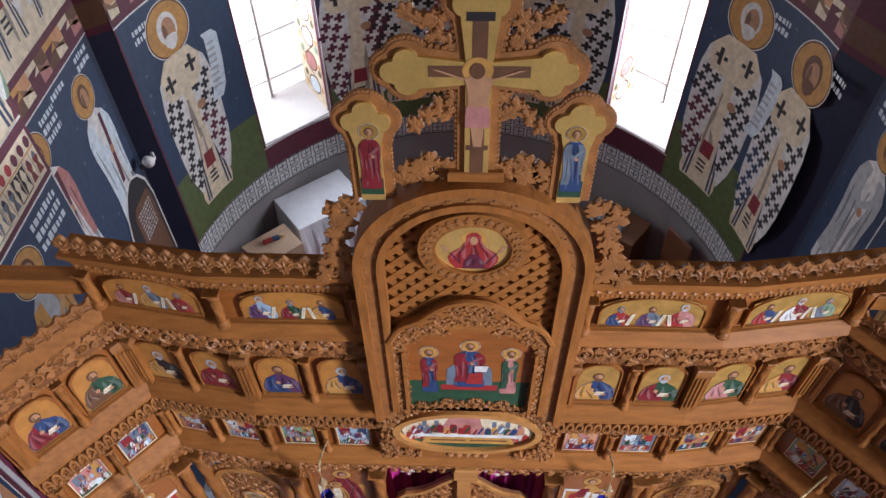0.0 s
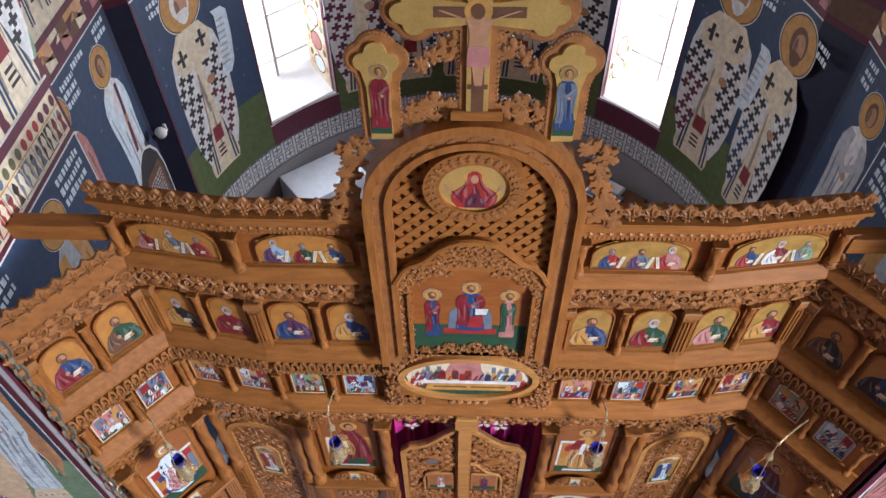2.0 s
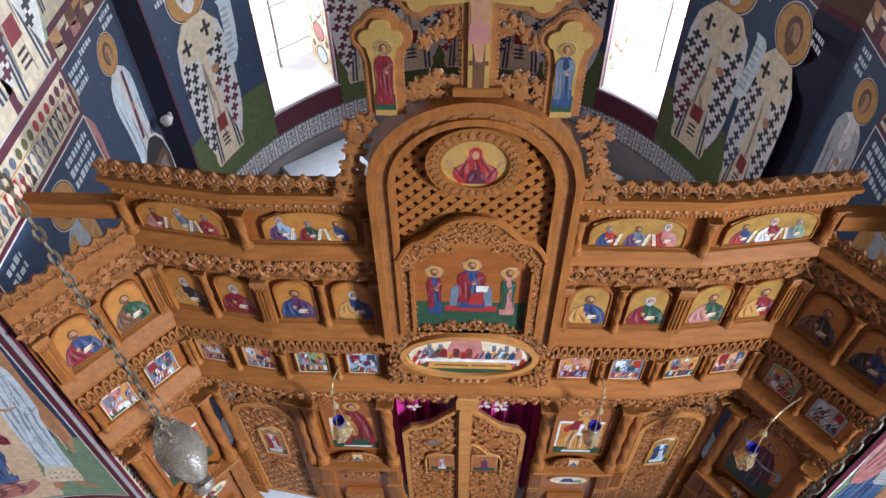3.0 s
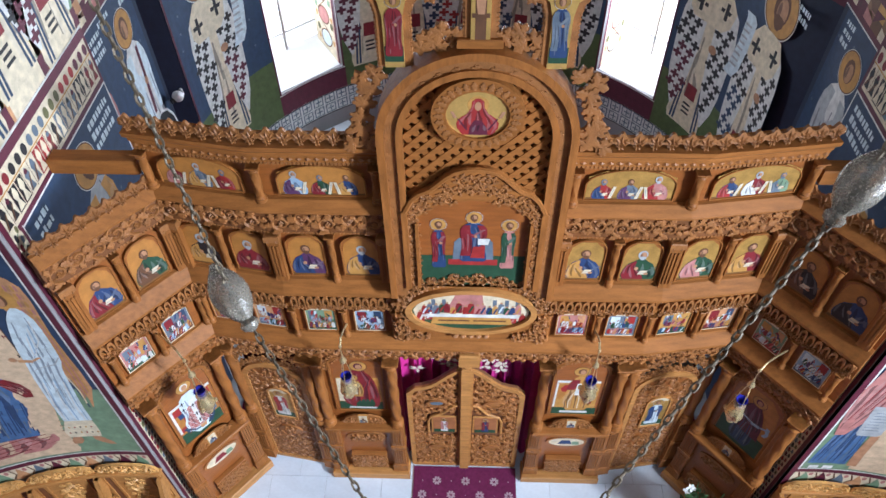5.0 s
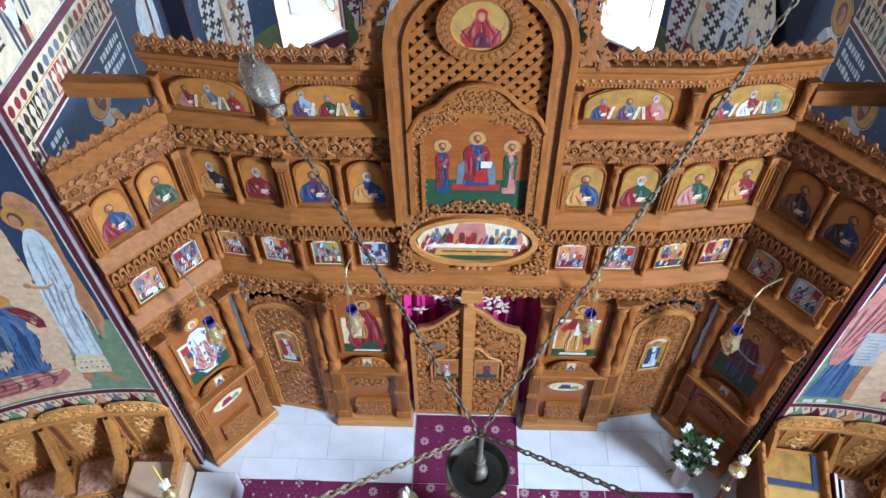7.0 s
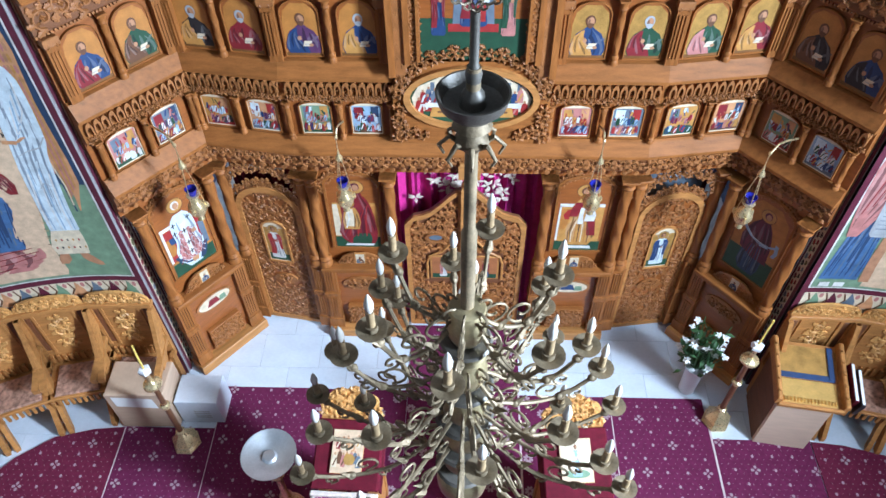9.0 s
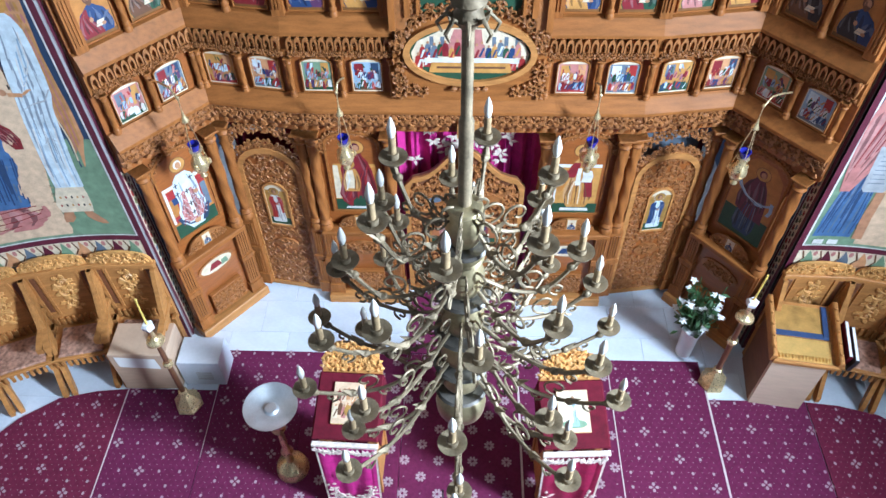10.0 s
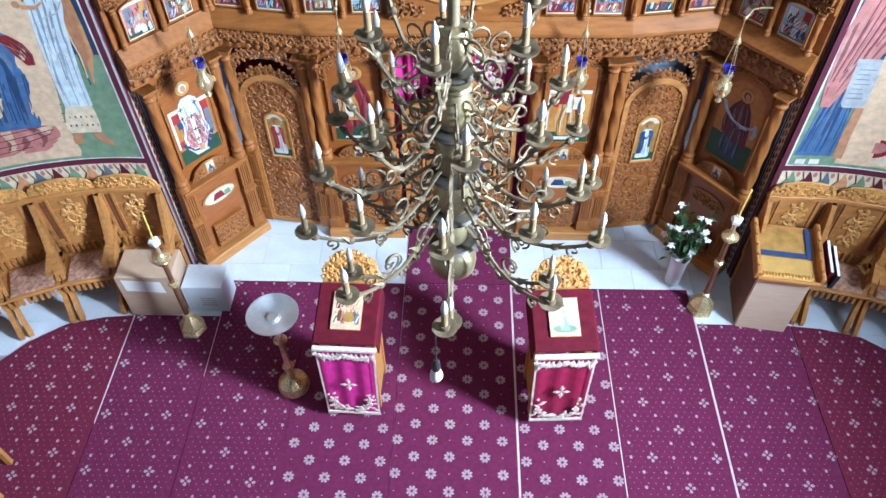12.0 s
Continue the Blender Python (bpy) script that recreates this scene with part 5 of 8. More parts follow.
# upper tier: broad panels between twisted columns
col_top = data_of("twisted_column", column(0.31, 0.03), True)
k = 0
for m, xs in ((OL, (OLEN / 2,)), (CC, (-0.985, 0.985)), (OR, (OLEN / 2,))):
    for x in xs:
        icon("prophet_panel", 0.56, 0.255, 0.45, "gold", prophets(k), m @ Matrix.Translation((x, -0.004, 4.235)), "gold panel with three robed forms")
        k += 1
for m, x in ((OL, 0.04), (CC, -1.39), (CC, -0.625), (CC, 0.625), (CC, 1.39), (OR, OLEN - 0.04)):
    part("twisted_column", col_top, screen, "", m @ Matrix.Translation((x, -0.045, 4.205)))

# middle tier: half-length panels
col_mid, pil_mid = data_of("carved_column", column(0.50, 0.024), True), Shape(WOODV)
pil_mid.box(-0.045, 0.045, -0.06, 0.0, 0, 0.50, 0.005)
for x in (-0.024, 0.0, 0.024):
    pil_mid.box(x - 0.006, x + 0.006, -0.07, -0.06, 0.06, 0.40, 0.002)
pil_mid.use(CARVED).box(-0.055, 0.055, -0.075, 0.0, 0.44, 0.50, 0.006)
leaf(pil_mid, -0.03, 0.42, pi / 2, 0.07, 0.05, 0.02, -0.06), leaf(pil_mid, 0.03, 0.42, pi / 2, 0.07, 0.05, 0.02, -0.06)
pil_mesh = data_of("carved_pilaster", pil_mid)
k = 0
for m, xs in ((BL, (0.25, 0.62)), (OL, (0.20, 0.575)), (CC, (-1.19, -0.80, 0.80, 1.19)), (OR, (OLEN - 0.575, OLEN - 0.20)), (BR, (BLEN - 0.62, BLEN - 0.25))):
    for x in xs:
        icon("apostle_panel", 0.255, 0.43, 0.8, PANEL, apostle(k), m @ Matrix.Translation((x, -0.004, 3.40)), "arched panel with a half-length robed form")
        k += 1
for m, x in ((BL, 0.435), (OL, 0.388), (CC, -0.995), (CC, 0.995), (OR, OLEN - 0.388), (BR, BLEN - 0.435)):
    part("carved_column", col_mid, screen, "", m @ Matrix.Translation((x, -0.04, 3.365)))
for m, x in ((BL, 0.07), (BL, BLEN - 0.055), (OL, 0.045), (CC, -1.395), (CC, -0.615), (CC, 0.615), (CC, 1.395), (OR, OLEN - 0.045), (BR, 0.055), (BR, BLEN - 0.07)):
    part("carved_pilaster", pil_mesh, screen, "", m @ Matrix.Translation((x, 0, 3.365)))

# lower small tier: feast panels
col_low = data_of("small_column", column(0.36, 0.022), True)
k = 0
for m, xs in ((BL, (0.25, 0.62)), (OL, (0.20, 0.575)), (CC, (-1.19, -0.80, 0.80, 1.19)), (OR, (OLEN - 0.575, OLEN - 0.20)), (BR, (BLEN - 0.62, BLEN - 0.25))):
    for x in xs:
        icon("feast_panel", 0.235, 0.30, 0.35, "cream", feast(k), m @ Matrix.Translation((x, -0.004, 2.685)), "small many-coloured painted panel")
        k += 1
for m, x in ((BL, 0.07), (BL, 0.435), (BL, BLEN - 0.05), (OL, 0.05), (OL, 0.388), (CC, -1.395), (CC, -0.995), (CC, -0.60), (CC, 0.60), (CC, 0.995), (CC, 1.395), (OR, OLEN - 0.388), (OR, OLEN - 0.05), (BR, 0.05), (BR, BLEN - 0.435), (BR, BLEN - 0.07)):
    part("small_column", col_low, screen, "", m @ Matrix.Translation((x, -0.045, 2.655)))

# the oval of the supper over the holy doors, with a carved ring
ell = lambda rx, rz, cz, n=40: arc(0, cz, rx, rz, 0, 360, n)[:-1]  # noqa: E731
s = Shape(WOOD)
s.plate([(-0.58, 2.66), (0.58, 2.66), (0.58, 3.16)] + arc(0, 3.13, 0.585, 0.42, 6, 174, 24) + [(-0.58, 3.16)], -0.09, 0.0)
part("oval_board", s, screen)
s = Shape(LIGHTWOOD)
s.frame_plate(ell(0.50, 0.282, 3.10), ell(0.452, 0.238, 3.10), -0.13, -0.085)
part("oval_frame", s, screen)
s = Shape(PAINTS["deepgreen"])
s.plate(ell(0.456, 0.242, 3.10), -0.10, -0.092)
pp = Painting(on_board(-0.10), 1, 0.0008)
pp.rows("cream", [(2.98, -0.42, 0.42), (3.10, -0.44, 0.44), (3.20, -0.39, 0.39), (3.31, -0.18, 0.18)], 1)
pp.rows("rose", [(3.12, -0.18, 0.10), (3.30, -0.12, 0.08)], 1.5)
for x in (-0.30, -0.22, 0.16, 0.25, 0.33):
    pp.rect("slate", x, x + 0.03, 3.16, 3.24, 1.8)
pp.rows("ochre", [(2.93, -0.31, 0.32), (3.02, -0.29, 0.30)], 6.4), pp.rect("brown", -0.25, -0.01, 2.968, 2.986, 7), pp.rect("brown", 0.02, 0.27, 2.968, 2.986, 7), pp.rect("white", -0.36, 0.37, 3.02, 3.045, 3.5)
pp.crowd(-0.38, 0.38, 3.03, 3.26, ["blue", "red", "slate", "crimson", "ice", "deepgreen", "rose", "ochre"], 17, 77, 2), pp.rect("white", -0.34, 0.35, 3.015, 3.06, 6)
pp.crowd(-0.42, -0.29, 2.93, 3.18, ["blue", "white", "red"], 2, 78, 3), pp.crowd(0.30, 0.42, 2.93, 3.18, ["red", "blue", "rose"], 2, 79, 3)
s.add(pp.shape)
part("supper_panel", s, screen, "oval painted panel of a crowded table")
s = Shape(CARVED)
for k in range(21):
    a = pi * (k + 0.5) / 21
    scroll(s, 0.545 * cos(a), 3.13 + 0.375 * sin(a), 0.09, a, 1 if k % 2 else -1, 0.04, -0.09)
part("oval_arch_carving", s, screen)
for sg in (-1, 1):
    s = Shape(CARVED)
    for k in range(4):
        scroll(s, sg * (0.545 - 0.012 * (k % 2)), 2.74 + 0.085 * k, 0.085, k, sg, 0.03, -0.09)
    scroll(s, sg * 0.46, 2.78, 0.09, 1, sg, 0.03, -0.09), scroll(s, sg * 0.37, 2.755, 0.075, 1, sg, 0.03, -0.09)
    part("oval_side_carving", s, screen)
for x in (-0.12, -0.06, 0.06, 0.12, 0.0):
    s = Shape(CARVED)
    s.ball(x, -0.12, 2.79, 0.03, 0.024, 0.022, 8, 5)
    part("carved_bead", s, screen)

# crown: an arched frame, pierced lattice, the round panel and the enthroned panel
def arch_line(half, spring, top_r, base, n=28):
    return [(half, base)] + arc(0, spring, half, top_r, 0, 180, n) + [(-half, base)]


FY = -0.13
s = Shape(WOODV)
s.arch_band(arch_line(0.585, 4.82, 0.60, 3.32), arch_line(0.538, 4.82, 0.553, 3.32), FY - 0.035, 0.02)
s.arch_band(arch_line(0.472, 4.82, 0.487, 3.42), arch_line(0.432, 4.82, 0.445, 3.42), FY - 0.022, 0.02)
part("crown_frame", s, screen)
s = Shape(CARVED)
s.arch_band(arch_line(0.540, 4.82, 0.555, 3.32), arch_line(0.470, 4.82, 0.485, 3.32), FY - 0.002, 0.0)
for sg in (-1, 1):
    for k in range(26):
        lobed(s, sg * (0.505 - 0.016 * (-1) ** k), 3.38 + 0.056 * k, pi / 2 + sg * 0.7 * (-1) ** k, 0.062, 0.046, 0.006, FY - 0.002)
for k in range(29):
    a = pi * (k + 0.5) / 29
    q = 0.505 - 0.016 * (-1) ** k
    lobed(s, q * cos(a), 4.82 + (q + 0.015) * sin(a), a + pi / 2 + 0.7 * (-1) ** k, 0.062, 0.046, 0.006, FY - 0.002)
part("crown_carving", s, screen)


def in_crown(x, z):
    return abs(x) < 0.436 and (z < 4.82 or (x / 0.436) ** 2 + ((z - 4.82) / 0.45) ** 2 < 1)


def ogee(x):
    """Height of the pointed arch over the enthroned panel."""
    x = abs(x)
    return float(np.interp(x, [0, 0.06, 0.12, 0.18, 0.23, 0.27, 0.31, 0.36, 0.40, 0.45], [4.60, 4.595, 4.575, 4.53, 4.475, 4.43, 4.405, 4.38, 4.33, 4.22]))


s = Shape(WOOD)
step, y0 = 0.094, FY + 0.03


def lattice_bar(run, front):
    if len(run) > 3:
        (xa, za), (xb, zb) = run[0], run[-1]
        d = Vector((xb - xa, zb - za)).normalized() * 0.0175
        s.plate([(xa + d.y, za - d.x), (xb + d.y, zb - d.x), (xb - d.y, zb + d.x), (xa - d.y, za + d.x)], y0 - front, y0 + 0.022)


for hand in (-1, 1):
    for k in range(-16, 17):
        run = []
        for j in range(241):
            t = -1.2 + 2.4 * j / 240
            x, z = k * step + t * 0.70 * hand, 4.85 + t * 0.70
            if in_crown(x, z) and z > ogee(x) - 0.02 and (x / 0.245) ** 2 + ((z - 5.01) / 0.23) ** 2 > 1:
                run.append((x, z))
            else:
                lattice_bar(run, 0.004 if hand > 0 else 0.0)
                run = []
        lattice_bar(run, 0.004 if hand > 0 else 0.0)
part("crown_lattice", s, screen, "diagonal woven wooden lattice with dark gaps")

# added board: stands in for the altar's shade behind the open lattice
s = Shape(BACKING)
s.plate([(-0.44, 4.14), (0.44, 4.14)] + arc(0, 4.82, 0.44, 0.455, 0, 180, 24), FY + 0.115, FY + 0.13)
part("lattice_back", s, screen, "dark board added behind the lattice to keep its gaps dark")

s = Shape(WOOD)
s.frame_plate(ell(0.262, 0.247, 5.01), ell(0.18, 0.165, 5.01), FY - 0.03, FY + 0.05)
s.use(CARVED)
for k in range(30):
    a = tau * k / 30
    lobed(s, 0.192 * cos(a), 5.01 + 0.177 * sin(a), a, 0.055, 0.042, 0.006, FY - 0.03)
part("medallion_ring", s, screen)
s = Shape(GOLD)
s.plate(ell(0.182, 0.167, 5.01), FY - 0.012, FY)
pp = Painting(on_board(FY - 0.012), 1, 0.0008)
pp.oval("ochre", 0, 5.075, 0.06, 0.06, 1)
pp.drape("red", [(4.865, -0.085, 0.085), (4.91, -0.115, 0.115), (4.95, -0.12, 0.12), (4.985, -0.10, 0.10), (5.015, -0.06, 0.06), (5.06, -0.036, 0.036), (5.10, -0.034, 0.034), (5.12, -0.012, 0.012)], 2, 9, 5)
pp.drape("maroon", [(4.865, -0.05, 0.06), (4.92, -0.045, 0.05), (4.97, -0.02, 0.02)], 3, 3, 6)
pp.oval("skin", 0, 5.068, 0.019, 0.030, 4, 8)
for sg in (-1, 1):
    pp.slant("skin", sg * 0.125, 4.985, sg * 0.145, 5.03, 0.02, 3)
    pp.slant("maroon", sg * 0.06, 4.90, sg * 0.11, 4.98, 0.012, 3.4)
s.add(pp.shape)
part("medallion_panel", s, screen, "gold oval panel with a red robed form")

xs = [-0.45 + 0.9 * k / 36 for k in range(37)]
top = [(x, ogee(x)) for x in reversed(xs)]
s = Shape(PANEL)
s.plate([(-0.37, 3.42), (0.37, 3.42), (0.37, 4.2)] + arc(0, 4.15, 0.37, 0.2, 5, 175, 12) + [(-0.37, 4.2)], FY + 0.02, FY + 0.05)
pp = Painting(on_board(FY + 0.02), 1, 0.0008)
pp.rect("deepgreen", -0.36, 0.36, 3.43, 3.76, 1)
pp.rect("red", -0.17, 0.17, 3.66, 3.72, 2), pp.rows("slate", [(3.72, -0.14, 0.14), (3.9, -0.13, 0.13), (3.94, -0.1, 0.1)], 2.5)
pp.robe(0.0, 3.70, 0.50, "blue", "crimson", 4, halo="ochre", wide=1.3), pp.rows("white", [(3.88, 0.03, 0.10), (3.94, 0.03, 0.11)], 8), pp.rows("red", [(3.74, -0.02, 0.08), (3.86, 0.0, 0.08)], 7)
pp.robe(-0.235, 3.63, 0.50, "blue", "crimson", 4, halo="ochre", wide=0.7), pp.robe(0.235, 3.63, 0.50, "rose", "deepgreen", 4, halo="ochre", wide=0.7)
s.add(pp.shape)
part("enthroned_panel", s, screen, "wood-ground panel with three robed forms over green")
s = Shape(WOOD)
inner = [(-0.365, 3.44), (0.365, 3.44)] + arc(0, 4.1, 0.365, 0.22, 0, 180, 34)[0:]
outer = [(-0.45, 3.44), (0.45, 3.44)] + [(x, ogee(x)) for x in [0.45 - 0.9 * k / 34 for k in range(35)]]
s.frame_plate(outer, inner, FY - 0.005, FY + 0.04)
part("ogee_ground", s, screen)
s = Shape(CARVED)
carved_field(s, lambda x, z: z < ogee(x) - 0.05 and (abs(x) > 0.38 or (z > 4.12 and (x / 0.38) ** 2 + ((z - 4.1) / 0.24) ** 2 > 1)), -0.45, 0.45, 3.46, 4.62, 0.082, FY - 0.005, 0.009, 4)
part("ogee_carving", s, screen)
s = Shape(WOOD)
rim = [(x, ogee(x)) for x in xs]
s.tube([(x, FY - 0.02, z) for x, z in rim], 0.018, 6)
for sg in (-1, 1):
    s.box(min(sg * 0.365, sg * 0.385), max(sg * 0.365, sg * 0.385), FY - 0.03, FY, 3.44, 4.12, 0.004)
part("ogee_moulding", s, screen)


# carved foliage beside and over the crown
def spray(name, pts, size, seed, y=-0.10):
    s = Shape(CARVED)
    r = random.Random(seed)
    for x, z in pts:
        out = [(x + size * (0.42 + 0.12 * cos(5 * t + seed)) * cos(t), z + size * (0.42 + 0.12 * cos(5 * t + seed)) * sin(t)) for t in [tau * i / 18 for i in range(18)]]
        s.plate(out, y, y + 0.025)
        for k in range(5):
            lobed(s, x, z, r.uniform(0, tau), size * 0.66, size * 0.44, 0.010, y)
    return part(name, s, screen, "pierced carved foliage")


for sg in (-1, 1):
    spray("side_foliage", [(sg * x, z) for x, z in ((0.64, 4.76), (0.73, 4.75), (0.64, 4.85), (0.655, 4.95), (0.63, 5.04), (0.69, 4.86), (0.60, 5.13), (0.64, 5.20), (0.56, 5.24))], 0.115, 3 + sg)
    spray("foot_foliage", [(sg * x, z) for x, z in ((0.13, 5.47), (0.20, 5.50), (0.27, 5.46), (0.22, 5.42), (0.31, 5.40))], 0.10, 9 + sg, -0.09)
    spray("wing_foliage", [(sg * x, z) for x, z in ((0.10, 5.84), (0.15, 5.80), (0.20, 5.75), (0.25, 5.70), (0.12, 5.76))], 0.075, 15 + sg, -0.09)
    spray("arm_foliage", [(sg * x, z) for x, z in ((0.11, 6.08), (0.16, 6.12), (0.21, 6.17), (0.26, 6.20), (0.15, 6.18))], 0.075, 21 + sg, -0.09)


def trefoil(cx, cz, grow, turn):
    """A three-lobed end, as the outline of three discs."""
    out = []
    for k in range(37):
        t = radians(-122 + 244 * k / 36)
        q = 0.0
        for d in (-pi / 2, 0, pi / 2):
            u = (0.048 + grow) ** 2 - (0.052 * sin(t - d)) ** 2
            if u > 0:
                q = max(q, 0.052 * cos(t - d) + math.sqrt(u))
        out.append((q * cos(t), q * sin(t)))
    c, sn = cos(turn), sin(turn)
    return [(cx + x * c - z * sn, cz + x * sn + z * c) for x, z in out]


def cross_outline(grow):
    w = 0.05 + grow
    p = [(-w, 5.47), (w, 5.47), (w, 5.97 - w)] + trefoil(0.27, 5.97, grow, 0)
    p += [(w, 5.97 + w)] + trefoil(0, 6.25, grow, pi / 2) + [(-w, 5.97 + w)]
    return p + trefoil(-0.27, 5.97, grow, pi) + [(-w, 5.97 - w)]


s = Shape(CARVED)
s.plate(cross_outline(0.03), -0.105, -0.065)
ring = cross_outline(0.034)
for a, b in zip(ring, ring[1:] + ring[:1]):
    n = max(1, round((Vector(a) - Vector(b)).length / 0.026))
    for k in range(n):
        s.ball(a[0] + (b[0] - a[0]) * k / n, -0.09, a[1] + (b[1] - a[1]) * k / n, 0.013, 0.015, 0.013, 6, 4)
part("cross_border", s, screen)
s = Shape(GOLD)
s.plate(cross_outline(0.0), -0.122, -0.105)
pp = Painting(on_board(-0.122), 1, 0.001)
pp.rect("brown", -0.028, 0.028, 5.47, 6.20, 1), pp.rect("brown", -0.19, 0.19, 5.955, 6.005, 1.5)
pp.rect("black", -0.05, 0.05, 6.19, 6.225, 2), pp.rect("brown", -0.045, 0.045, 5.60, 5.625, 2)
# one plain pale form
pp.oval("ochre", -0.005, 5.985, 0.058, 0.058, 2)
pp.rows("skin", [(5.62, -0.016, 0.018), (5.72, -0.028, 0.026), (5.80, -0.04, 0.034), (5.90, -0.042, 0.042), (5.95, -0.055, 0.055), (5.965, -0.02, 0.02)], 4)
pp.rows("rose", [(5.72, -0.05, 0.046), (5.76, -0.05, 0.05), (5.82, -0.045, 0.042)], 5)
pp.oval("brown", -0.006, 5.985, 0.028, 0.036, 5, 8)
for sg in (-1, 1):
    pp.slant("skin", sg * 0.05, 5.945, sg * 0.165, 5.99, 0.022, 4.5)
s.add(pp.shape)
part("cross_panel", s, screen, "gilded cross with a plain pale form")
s = Shape(WOOD)
s.box(-0.12, 0.12, -0.13, -0.02, 5.42, 5.475, 0.006)
part("cross_foot", s, screen)
for sg, rb, mt in ((-1, "crimson", "crimson"), (1, "blue", "slate")):
    cx = sg * 0.425 - 0.02
    def plaque(g):
        return [(-0.052 - g, 5.30), (0.052 + g, 5.30), (0.052 + g, 5.60)] + trefoil(0, 5.73, g, pi / 2) + [(-0.052 - g, 5.60)]
    s = Shape(CARVED)
    base = Matrix.Translation((cx, 0, 0))
    s.plate(plaque(0.032), -0.105, -0.07)
    ring = plaque(0.034)
    for a, b in zip(ring, ring[1:] + ring[:1]):
        n = max(1, round((Vector(a) - Vector(b)).length / 0.026))
        for k in range(n):
            s.ball(a[0] + (b[0] - a[0]) * k / n, -0.09, a[1] + (b[1] - a[1]) * k / n, 0.013, 0.015, 0.013, 6, 4)
    part("plaque_border", s, screen, "", base)
    s = Shape(GOLD)
    s.plate(plaque(0), -0.12, -0.105)
    pp = Painting(on_board(-0.12), 1, 0.001)
    pp.rect("deepgreen", -0.05, 0.05, 5.335, 5.43, 1)
    pp.robe(0, 5.37, 0.36, rb, mt, 3, halo="gold", wide=0.9, lean=-0.03 * sg)
    s.add(pp.shape)
    part("plaque_panel", s, screen, "gilded plaque with a robed form", base)

# tie beams to the walls
for sg in (-1, 1):
    s = Shape(WOOD)
    s.box(min(sg * 2.2, sg * 2.79), max(sg * 2.2, sg * 2.79), 0.08, 0.20, 4.29, 4.41, 0.008)
    part("tie_beam", s, screen)

# ---- lower level of the screen: pillars, large panels, doors ----
pillar = data_of("pillar", column(1.16, 0.048, True, 16), True)
half_pil = Shape(WOODV)
rings = [(0.0, 0.075, -0.092), (0.155, 0.075, -0.092), (0.16, 0.065, -0.08), (0.525, 0.065, -0.08), (0.53, 0.075, -0.092), (0.58, 0.075, -0.092), (0.585, 0.065, -0.08), (0.98, 0.065, -0.08)]
v = [q for z, w, y in rings for q in ((-w, y, z), (w, y, z), (w, 0.04, z), (-w, 0.04, z))]
half_pil.put(v, [(3, 2, 1, 0), tuple(range(len(v) - 4, len(v)))] + [(4 * k + i, 4 * k + (i + 1) % 4, 4 * k + 4 + (i + 1) % 4, 4 * k + 4 + i) for k in range(len(rings) - 1) for i in range(4)])
half_mesh = data_of("pedestal_pilaster", half_pil)
s = Shape(WOODV)
s.box(-0.007, 0.007, -0.092, -0.079, 0.0, 0.31, 0.003)
flute_mesh = data_of("flute", s)


def pilaster(name, m):
    ob = part(name, half_mesh, screen, "", m)
    for x in (-0.036, -0.012, 0.012, 0.036):
        for z in (0.20, 0.62):
            part("flute", flute_mesh, ob, "", Matrix.Translation((x, 0, z)))


